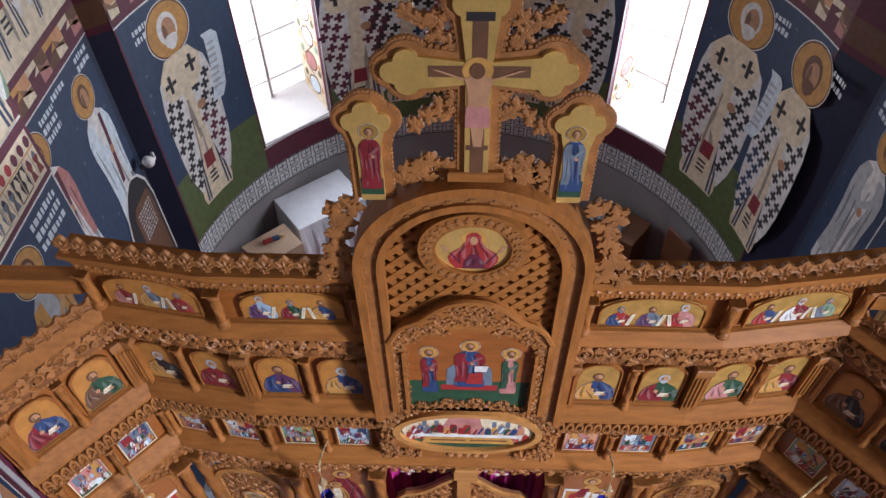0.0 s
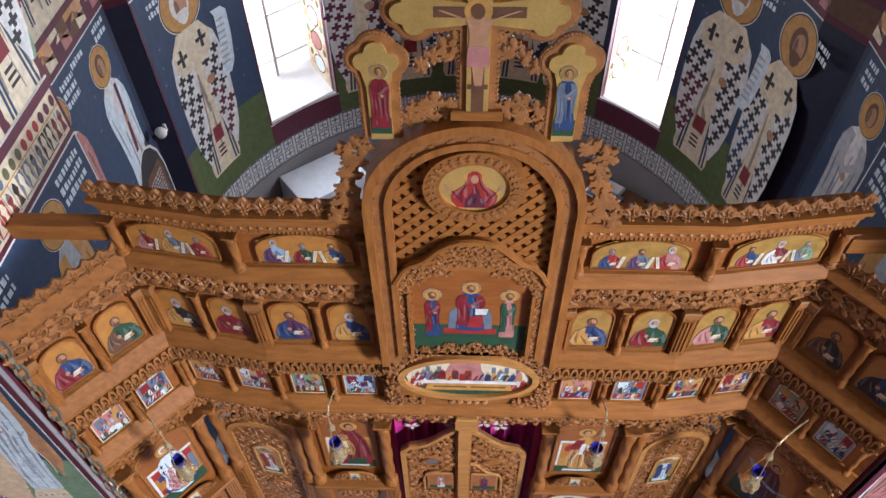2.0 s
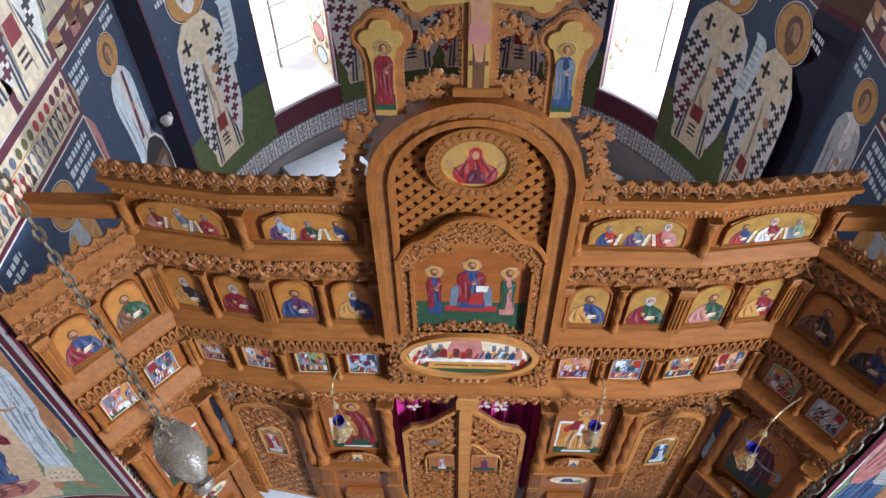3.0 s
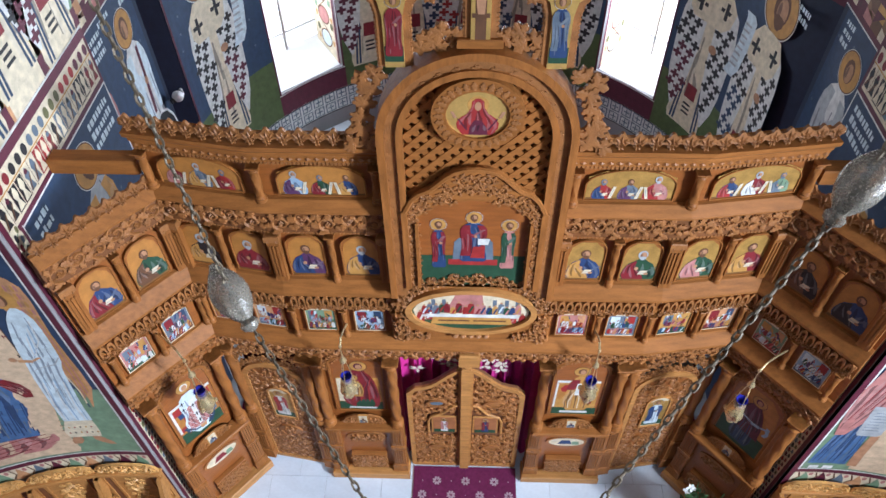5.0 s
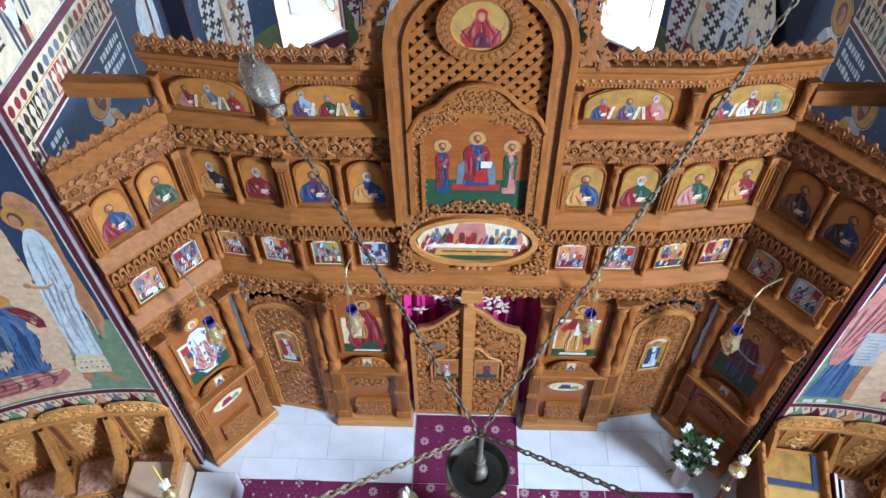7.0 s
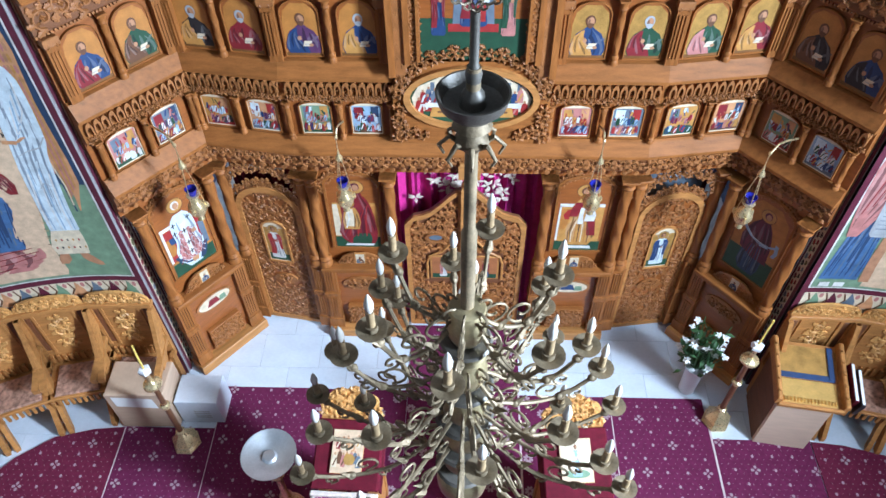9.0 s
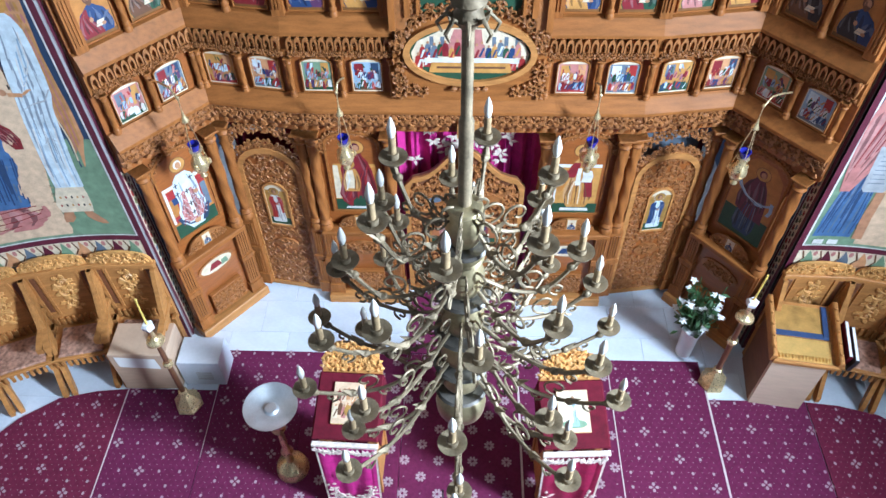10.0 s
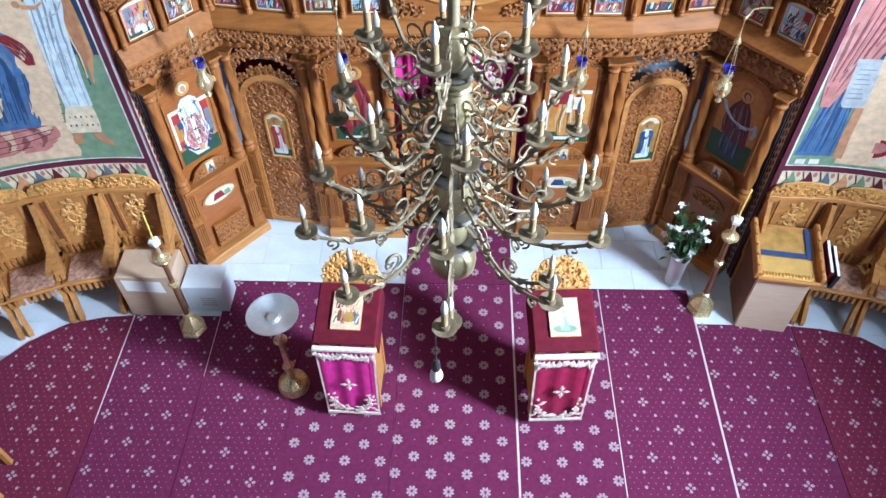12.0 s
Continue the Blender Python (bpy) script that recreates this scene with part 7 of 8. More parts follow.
# ---- hanging lamps before the screen ----
def oil_lamp(x, y, z, back):
    """z: rim of the blue cup; back: where the bracket is fixed."""
    o = thing("hanging_lamp", "brass hanging oil lamp with a blue glass cup", "lamp", pose(x, y, z), "lamps before the screen")
    s = Shape(BRASS)
    s.lathe([(0.012, -0.30), (0.03, -0.28), (0.018, -0.25), (0.05, -0.22), (0.072, -0.17), (0.064, -0.12), (0.04, -0.09), (0.03, -0.04), (0.052, -0.02), (0.05, -0.012)], 16)
    part("bowl", s, o, "", None, True)
    s = Shape(BLUEGLASS)
    s.lathe([(0.026, -0.02), (0.038, 0.01), (0.048, 0.05), (0.042, 0.05), (0.03, 0.01), (0.012, -0.005)], 16)
    part("glass_cup", s, o, "deep blue glass cup", None, True)
    s = Shape(BRASS)
    for k in range(3):
        a = tau * k / 3 + 0.4
        s.tube([(0.07 * cos(a), 0.07 * sin(a), -0.15), (0.035 * cos(a), 0.035 * sin(a), 0.14), (0.008 * cos(a), 0.008 * sin(a), 0.30)], 0.0035, 4)
        s.lathe([(0.014, 0), (0.02, 0.02), (0.01, 0.05)], 6, Matrix.Translation((0.075 * cos(a), 0.075 * sin(a), -0.17)))
    part("chain", s, o)
    s = Shape(BRASS)
    s.lathe([(0.03, 0.27), (0.026, 0.29), (0.012, 0.32), (0.006, 0.36)], 12)
    part("cap", s, o, "", None, True)
    s = Shape(BRASS)
    bx, by = back[0] - x, back[1] - y
    s.tube([(0, 0, 0.34), (0, 0, 0.47)], 0.004, 5)
    s.tube([(0, 0, 0.47), (0.2 * bx, 0.2 * by, 0.53), (0.55 * bx, 0.55 * by, 0.50), (bx, by, 0.44)], 0.008, 6)
    s.ball(0.0, 0.0, 0.48, 0.014, 0.014, 0.02, 8, 5)
    part("bracket", s, o)
    return o


oil_lamp(-1.0, -0.30, 2.40, (-0.98, -0.06))
oil_lamp(0.985, -0.28, 2.38, (0.98, -0.06))
oil_lamp(-2.12, -0.52, 2.50, (-2.42, -0.24))
oil_lamp(2.13, -0.46, 2.44, (2.42, -0.24))

# ---- carpets ----
def carpet(outline, name, label, material=CARPET, z=0.012):
    s = Shape(material)
    n = len(outline)
    v = [(x, y, zz) for zz in (0.0, z) for x, y in outline]
    s.put(v, [tuple(range(n, 2 * n)), tuple(range(n - 1, -1, -1))] + [(i, (i + 1) % n, n + (i + 1) % n, n + i) for i in range(n)])
    return thing(name, label, "carpet", shape=s)


def motif(shape, x, y, r, petals, z):
    """A woven blossom: fat petals round a small open middle."""
    wide = 0.30 if petals == 4 else 0.21
    for k in range(petals):
        a = tau * k / petals + (0.0 if petals == 4 else pi / 8)
        c, sn = cos(a), sin(a)
        pts = [(0.16 * r, 0), (0.5 * r, -wide * r), (0.85 * r, -wide * 0.95 * r), (r, 0), (0.85 * r, wide * 0.95 * r), (0.5 * r, wide * r)]
        shape.put([(x + p * c - q * sn, y + p * sn + q * c, z) for p, q in pts], [tuple(range(6))])


def flowers(host, x0, x1, y0, y1, z, label, px, py):
    """Rows of blossoms in quincunx, one of them at (px, py)."""
    s = Shape(CARPETF)
    for j in range(math.ceil((y0 - py) / 0.155), int((y1 - py) / 0.155) + 1):
        for i in range(int((x0 - px) / 0.307) - 1, int((x1 - px) / 0.307) + 2):
            x, y = px + 0.307 * i + (0.1535 if j % 2 else 0), py + 0.155 * j
            if x0 + 0.035 < x < x1 - 0.03 and y0 + 0.04 < y < y1 - 0.035:
                motif(s, x, y, 0.050, 8, z)
            if x0 + 0.03 < x + 0.1535 < x1 - 0.02 and y0 + 0.04 < y < y1 - 0.03:
                shape_dot(s, x + 0.1535, y, 0.007, z)
    part("flower_weave", s, host, label)["kind"] = "stuff"


def shape_dot(s, x, y, r, z):
    s.put([(x - r, y, z), (x, y - r, z), (x + r, y, z), (x, y + r, z)], [(0, 1, 2, 3)])


def crosses(host, inside, x0, x1, y0, y1, z, label, px, py, row=0.268):
    """Crosses in quincunx, one of them at (px, py), between rows of dots."""
    s = Shape(CARPETF)
    for j in range(math.ceil((y0 - py) / row), int((y1 - py) / row) + 1):
        for i in range(int((x0 - px) / 0.55) - 1, int((x1 - px) / 0.55) + 2):
            x, y = px + 0.55 * i + (0.275 if j % 2 else 0), py + row * j
            if inside(x, y):
                motif(s, x, y, 0.046, 4, z)
            for dx, dy in ((0.183, 0.0), (-0.183, 0.0), (0.0, 0.5), (0.183, 0.5), (-0.183, 0.5)):
                if inside(x + dx, y + dy * row):
                    s.put([(x + dx + 0.014 * cos(t), y + dy * row + 0.017 * sin(t), z) for t in (0, 1.05, 2.09, 3.14, 4.19, 5.24)], [tuple(range(6))])
    for j in range(int((y1 - y0) / 0.048)):
        for i in range(int((x1 - x0) / 0.061)):
            x, y = x0 + 0.061 * (i + 0.5 * (j % 2)), y0 + 0.048 * j
            if y > -4.4 and inside(x, y):
                shape_dot(s, x, y, 0.0042, z)
    part("cross_weave", s, host, label)["kind"] = "stuff"


BACKY = -10.5
c = carpet([(-0.56, -0.74), (0.54, -0.74), (0.54, 0.04), (-0.56, 0.04)], "runner_rug", "maroon runner with pale flowers before the holy doors")
flowers(c, -0.56, 0.54, -0.74, 0.04, 0.0135, "pale woven flowers", 0.0, -0.12)
c = carpet([(-0.565, BACKY), (0.52, BACKY), (0.52, -0.75), (-0.565, -0.75)], "carpet", "maroon carpet strip with rows of pale flowers")
flowers(c, -0.565, 0.52, -6.5, -0.75, 0.0135, "pale woven flowers", 0.087, -2.19)
c = carpet([(-1.52, BACKY), (-0.57, BACKY), (-0.57, -0.75), (-1.52, -0.75)], "carpet", "maroon carpet strip with rows of pale flowers")
flowers(c, -1.52, -0.57, -6.5, -0.75, 0.0135, "pale woven flowers", -1.275, -2.398)
c = carpet([(0.54, BACKY), (1.415, BACKY), (1.415, -0.78), (0.54, -0.78)], "carpet", "maroon carpet strip with rows of pale flowers")
flowers(c, 0.54, 1.415, -6.5, -0.78, 0.0135, "pale woven flowers", 0.903, -2.373)
c = carpet([(1.425, BACKY), (2.325, BACKY), (2.325, -0.78), (1.425, -0.78)], "carpet", "maroon carpet strip with small crosses and dots")
crosses(c, lambda x, y: 1.45 < x < 2.30 and -6.5 < y < -0.8, 1.43, 2.32, -6.5, -0.78, 0.0135, "small pale woven crosses", 1.681, -2.084)
c = carpet([(-2.385, BACKY), (-1.523, BACKY), (-1.523, -0.745), (-2.385, -0.745)], "carpet", "maroon carpet strip with small crosses and dots")
crosses(c, lambda x, y: -2.36 < x < -1.54 and -6.5 < y < -0.76, -2.38, -1.52, -6.5, -0.745, 0.0135, "small pale woven crosses", -2.019, -2.118)
EDGEC = [(3.26, -1.21), (3.55, -1.24), (3.9, -1.33), (4.2, -1.55), (4.45, -1.85), (4.65, -2.3), (4.75, -2.9), (4.75, -4.4), (4.4, -5.3), (3.26, -5.9)]
for sg in (-1, 1):
    a = (sg * 2.345 if sg > 0 else -2.392, sg * 3.25)
    x0, x1 = min(a), max(a)
    c = carpet([(x0, -6.2), (x1, -6.2), (x1, -1.205), (x0, -1.205)], "carpet", "maroon carpet strip with small crosses and dots")
    crosses(c, lambda x, y: x0 + 0.02 < x < x1 - 0.02 and -6.1 < y < -1.23, x0, x1, -6.2, -1.205, 0.0135, "small pale woven crosses", 2.672 if sg > 0 else -2.905, -2.04)  # noqa: B023
    o = [(sg * x, y) for x, y in EDGEC]
    c = carpet(o[::-1] if sg > 0 else o, "carpet", "red-maroon carpet with a curved edge, small crosses and dots", CARPETB)
    lim = lambda y: float(np.interp(-y, [1.21, 1.24, 1.33, 1.55, 1.85, 2.3, 2.9, 4.4], [3.2, 3.55, 3.9, 4.2, 4.45, 4.65, 4.75, 4.75]))  # noqa: E731
    crosses(c, lambda x, y: 3.28 < abs(x) < lim(y) - 0.03 and -4.4 < y < -1.25, 3.27 if sg > 0 else -4.75, 4.75 if sg > 0 else -3.27, -4.4, -1.22, 0.0135, "small pale woven crosses", sg * 3.795, -2.04, 0.217)
for x, y1, y0, w in ((0.530, -0.76, -6.2, 0.018), (1.420, -0.79, -6.2, 0.009), (2.335, -1.0, -6.2, 0.018), (-3.255, -1.215, -2.4, 0.010), (-2.3885, -0.76, -1.9, 0.005)):
    s = Shape(SEAM)
    s.box(x - w / 2, x + w / 2, y0, y1, 0.0, 0.0145)
    thing("carpet_tape", "pale tape strip along a carpet seam", "tape", shape=s)


# ---- lecterns ----
def lectern(x, y, front, picture, tilt):
    """Slanted lectern with a velvet cover; its front foot is at y."""
    o = thing("lectern", "wooden lectern with velvet cover, embroidered front and an icon on top", "lectern", pose(x, y, 0.012, 0, 0, tilt) @ Matrix.Scale(0.95, 4), "lecterns")
    s = Shape(LIGHTWOOD)
    for sx in (-1, 1):
        for yy in (0.03, 0.40):
            s.box(sx * 0.20 - 0.03, sx * 0.20 + 0.03, yy - 0.02, yy + 0.03, 0, 1.1, 0.006)
        s.plate([(0.03, 0.08), (0.40, 0.08), (0.40, 1.19), (0.03, 1.10)], -0.012, 0.012, Matrix.Translation((sx * 0.205, 0, 0)) @ Matrix.Rotation(pi / 2, 4, "Z"))
    part("body", s, o)
    top = Matrix.Translation((0, -0.04, 1.11)) @ Matrix.Rotation(radians(14), 4, "X")
    s = Shape(VELVET)
    s.box(-0.27, 0.27, 0.0, 0.56, 0.0, 0.035, 0.012, top)
    s.box(-0.275, -0.262, 0.02, 0.54, -0.22, 0.02, 0.004, top), s.box(0.262, 0.275, 0.02, 0.54, -0.22, 0.02, 0.004, top)
    part("velvet_cover", s, o, "deep maroon velvet cover")
    s = Shape(front)
    n = 14
    v = [(-0.25 + 0.5 * i / n + 0.0, -0.055 - 0.010 * sin(i * 1.3) - 0.05 * k, 1.10 - 0.98 * k) for k in (0, 0.35, 0.7, 1.0) for i in range(n + 1)]
    v = [(px * (1.0 - 0.06 * (1.10 - pz)), py, pz) for px, py, pz in v]
    s.put(v, [(r_ * (n + 1) + i, (r_ + 1) * (n + 1) + i, (r_ + 1) * (n + 1) + i + 1, r_ * (n + 1) + i + 1) for r_ in range(3) for i in range(n)])
    part("front_cloth", s, o, "", None, True)
    s = Shape(LACE)
    for sx in (-1, 1):
        s.put([(sx * 0.247 - 0.009, -0.072, 1.08), (sx * 0.247 + 0.009, -0.072, 1.08), (sx * 0.235 + 0.009, -0.122, 0.12), (sx * 0.235 - 0.009, -0.122, 0.12)], [(0, 3, 2, 1)])
    s.box(-0.245, 0.245, -0.126, -0.112, 0.10, 0.13)
    s.box(-0.27, 0.27, -0.09, -0.05, 1.07, 1.115, 0.008)
    for k in range(12):
        leaf(s, -0.22 + 0.04 * k, 1.06, -pi / 2 + rng.uniform(-0.3, 0.3), 0.10 + 0.06 * abs(k - 5.5) / 5.5, 0.05, 0.012, -0.085)
    for sx in (-1, 1):
        for q in range(9):
            leaf(s, sx * (0.19 - 0.02 * (q % 2)), 0.22 + 0.03 * q, rng.uniform(0, tau), 0.07, 0.035, 0.01, -0.125)
            leaf(s, sx * (0.04 + 0.017 * q), 0.21 + 0.012 * (q % 3), rng.uniform(0, tau), 0.06, 0.03, 0.01, -0.125)
    for k in range(26):
        a = pi * k / 25
        lobed(s, -0.235 + 0.0188 * k, 1.055 - 0.045 * abs(sin(2 * a)), -pi / 2 + rng.uniform(-0.8, 0.8), 0.05, 0.045, 0.012, -0.088)
        lobed(s, 0.17 * cos(pi + a), 0.36 - 0.17 * sin(a), rng.uniform(0, tau), 0.045, 0.04, 0.008, -0.128)
    for k in range(4):
        leaf(s, 0, 0.62, k * pi / 2 + pi / 2, 0.085 if k % 2 else 0.11, 0.05, 0.01, -0.125)
    part("embroidery", s, o)
    s = Shape(LIGHTWOOD)
    s.box(-0.25, 0.25, 0.50, 0.54, 1.12, 1.29, 0.008)
    part("back_rail", s, o)
    s = Shape(mat_crest)
    tip = Matrix.Translation((0, 0.52, 1.285)) @ Matrix.Rotation(radians(-28), 4, "X")
    pts = [(-0.25, 0.0), (0.25, 0.0)] + [((0.25 + 0.015 * cos(11 * t)) * cos(t), (0.27 + 0.02 * cos(9 * t)) * sin(t) ** 0.8) for t in [0.03 + (pi - 0.06) * i / 26 for i in range(27)]]
    q = Shape(mat_crest)
    q.plate(pts, -0.012, 0.012)
    for z, xs_ in ((0.06, (-0.18, -0.09, 0, 0.09, 0.18)), (0.15, (-0.13, -0.045, 0.045, 0.13)), (0.215, (-0.06, 0.06))):
        for k, x_ in enumerate(xs_):
            scroll(q, x_, z, 0.095, k * 1.7, 1 if k % 2 else -1, 0.022, -0.012)
    for k in range(13):
        t = pi * (k + 0.5) / 13
        leaf(q, 0.22 * cos(t), 0.24 * sin(t), t, 0.06, 0.045, 0.02, -0.012)
    s.add(q, tip)
    part("carved_crest", s, o, "carved light wooden crest")
    s = Shape(LIGHTWOOD)
    s.box(-0.128, 0.128, 0.12, 0.47, 0.035, 0.055, 0.004, top)
    pp = Painting(lambda u, v, d: tuple(top @ Vector((u, 0.14 + v, 0.055 + d))), 1, 0.0008)
    picture(pp)
    s.add(pp.shape)
    part("icon", s, o, "painted wooden icon lying on the cover")
    return o


mat_crest = mat("honey_carving", (0.58, 0.30, 0.09), 0.45, 0, 12, 0.3, 0.25)


def pic_left(pp):
    pp.rect("peach", -0.126, 0.126, -0.018, 0.328, 1), pp.crowd(-0.11, 0.11, 0.02, 0.20, ["ochre", "cream", "rose", "brown", "slate"], 7, 91, 2), pp.crowd(-0.1, 0.1, 0.15, 0.31, ["cream", "feather", "crimson", "ochre"], 5, 92, 5), pp.oval("gold", 0.02, 0.09, 0.045, 0.045, 6)


def pic_right(pp):
    pp.rect("peach", -0.126, 0.126, -0.018, 0.328, 1), pp.rect("cream", -0.11, 0.11, 0.05, 0.31, 1.4), pp.oval("sage", 0, 0.05, 0.10, 0.035, 2), pp.robe(0, 0.03, 0.26, "sky", "white", 3, halo="cream", wide=1.0)


lectern(-0.91, -2.19, MAGENTA, pic_left, -2)
lectern(0.85, -2.22, mat("crimson_brocade", (0.27, 0.008, 0.05), 0.6, 0, 14, 0.3, 0.3), pic_right, 3)

# sand tray for candles
o = thing("candle_tray", "silver sand tray on a brass pedestal", "candle stand", pose(-1.52, -1.98, 0.012))
s = Shape(BRASS)
s.lathe([(0.145, 0), (0.145, 0.02), (0.12, 0.06), (0.13, 0.09), (0.08, 0.14), (0.035, 0.17), (0.03, 0.30), (0.055, 0.34), (0.03, 0.38), (0.028, 0.70), (0.06, 0.75), (0.03, 0.80), (0.03, 1.04), (0.08, 1.07)], 20)
part("pedestal", s, o, "turned brass pedestal", None, True)
s = Shape(SILVER)
s.lathe([(0.05, 1.06), (0.15, 1.075), (0.20, 1.11), (0.215, 1.115), (0.215, 1.122), (0.198, 1.118), (0.15, 1.085), (0.06, 1.07), (0.045, 1.095), (0.001, 1.10)], 28)
part("dish", s, o, "round silver dish", None, True)


SHAFTM = mat("brown_copper", (0.24, 0.115, 0.06), 0.35, 0.5, 8, 0.3, 0.08)


def candlestick(x, y):
    o = thing("candlestick", "tall brass candlestick with a thin yellow candle", "candlestick", pose(x, y, 0.0), "candlesticks")
    s = Shape(BRASS)
    s.lathe([(0.12, 0), (0.125, 0.03), (0.10, 0.06), (0.115, 0.10), (0.07, 0.17), (0.03, 0.22)], 18, None, 0, 6, 0.08)
    part("foot", s, o, "lobed brass foot", None, True)
    s = Shape(SHAFTM)
    s.lathe([(0.030, 0.22), (0.027, 0.26), (0.026, 0.70), (0.024, 0.76), (0.022, 1.06)], 14)
    part("shaft", s, o, "brown copper shaft", None, True)
    for z, q in ((0.24, 0.045), (0.72, 0.046), (1.08, 0.080)):
        s = Shape(BRASS)
        s.lathe([(0.02, z - 0.04), (q * 0.7, z - 0.03), (q * 0.55, z - 0.015), (q, z), (q * 0.95, z + 0.02), (q * 0.5, z + 0.035), (0.024, z + 0.06)], 16)
        part("knop", s, o, "turned brass knop", None, True)
    s = Shape(BRASS)
    s.lathe([(0.022, 1.12), (0.018, 1.24)], 10)
    part("neck", s, o, "", None, True)
    s = Shape(WHITEP)
    s.lathe([(0.02, 1.24), (0.045, 1.27), (0.05, 1.31), (0.035, 1.33), (0.012, 1.33)], 10, None, 0, 5, 0.1)
    part("drip_cup", s, o, "pale glass drip cup")
    s = Shape(CANDLE)
    s.tube([(0, 0, 1.32), (0.01, 0.0, 1.6), (0.015, 0.0, 1.66)], 0.009, 6)
    part("candle", s, o, "thin yellow wax candle")
    return o


candlestick(-2.62, -1.36)
candlestick(2.41, -1.01)

# box cabinet, marble block
s = Shape(CARD)
s.box(-0.27, 0.27, 0.0, 0.36, 0.0, 0.60, 0.008)
o = thing("cabinet_box", "plain beige board cabinet standing on the floor", "cabinet", pose(-3.0, -1.20, 0.004, 0, 0, 1))
part("body", s, o)
s = Shape(PAPER)
s.put([(-0.21, -0.003, 0.40), (0.17, -0.004, 0.37), (0.15, -0.004, 0.53), (-0.22, -0.003, 0.56), (-0.21, -0.001, 0.40), (0.17, -0.001, 0.37), (0.15, -0.001, 0.53), (-0.22, -0.001, 0.56)], [(0, 1, 2, 3), (7, 6, 5, 4)])
part("paper_sheet", s, o, "white paper sheet stuck to the front")
s = Shape(MARBLE)
s.box(-0.20, 0.20, 0, 0.30, 0, 0.38, 0.006)
s.use(PAINTS["grey"])
for k in range(4):
    s.box(-0.05, 0.10, -0.002, 0.0, 0.10 + 0.035 * k, 0.115 + 0.035 * k)
thing("marble_block", "white box standing on the marble floor", "box", pose(-2.51, -1.14, 0.004), shape=s)

# reading desk
o = thing("reading_desk", "beige reading desk with open tray, gold cloth and blue ribbon", "desk", pose(2.94, -1.25, 0.0, 0, 0, -8))
s = Shape(BEIGE)
s.box(-0.23, 0.23, 0.0, 0.04, 0.0, 0.80, 0.006)
part("front_panel", s, o, "pale laminate panel")
s = Shape(DARKWOOD)
s.box(-0.235, -0.20, 0.042, 0.50, 0.0, 0.82, 0.006)
part("side_panel", s, o, "dark stained side")
s = Shape(DARKWOOD)
s.box(0.20, 0.235, 0.042, 0.50, 0.0, 0.82, 0.006)
part("side_panel", s, o, "dark stained side")
top = Matrix.Translation((0, -0.05, 0.80)) @ Matrix.Rotation(radians(10), 4, "X")
s = Shape(LIGHTWOOD)
s.box(-0.27, 0.27, 0.0, 0.60, 0.0, 0.02, 0.004, top), s.box(-0.27, 0.27, -0.02, 0.01, 0.0, 0.05, 0.006, top)
for sx in (-1, 1):
    s.box(sx * 0.275 - 0.02, sx * 0.275 + 0.02, 0.0, 0.60, 0.0, 0.12, 0.01, top)
    for k in range(5):
        s.ball(*(top @ Vector((sx * 0.275, 0.08 + 0.11 * k, 0.125))), 0.014, 0.014, 0.012, 8, 5)
part("tray", s, o, "light wooden tray with turned rims")
s = Shape(GOLD)
s.box(-0.23, 0.23, 0.02, 0.24, 0.022, 0.035, 0.006, top)
for k in range(16):
    s.ball(*(top @ Vector((-0.21 + 0.028 * k, 0.05, 0.04))), 0.012, 0.03, 0.012, 6, 4)
part("gold_cloth", s, o, "gold brocade cloth")
s = Shape(GOLDP)
s.box(-0.23, 0.23, 0.30, 0.56, 0.022, 0.032, 0.003, top)
part("open_page", s, o, "pale gold page")
s = Shape(PAINTS["blue"])
s.box(-0.235, 0.22, 0.245, 0.30, 0.034, 0.044, 0.004, top), s.box(0.17, 0.22, 0.26, 0.57, 0.036, 0.048, 0.004, top)
part("ribbon", s, o, "broad blue ribbon")
for k, (material, x0, label) in enumerate(((VELVET, 0.31, "dark red book standing beside the reading desk"), (BLACK, 0.36, "black book standing beside the reading desk"))):
    s = Shape(material)
    s.box(x0, x0 + 0.035, 0.05 - 0.03 * k, 0.40 - 0.05 * k, -0.05, 0.16, 0.006, top)
    s.use(PAPER).box(x0 + 0.006, x0 + 0.029, 0.06 - 0.03 * k, 0.39 - 0.05 * k, 0.16, 0.163, 0, top)
    thing("book", label, "book", pose(2.94, -1.25, 0.0, 0, 0, -8), shape=s)

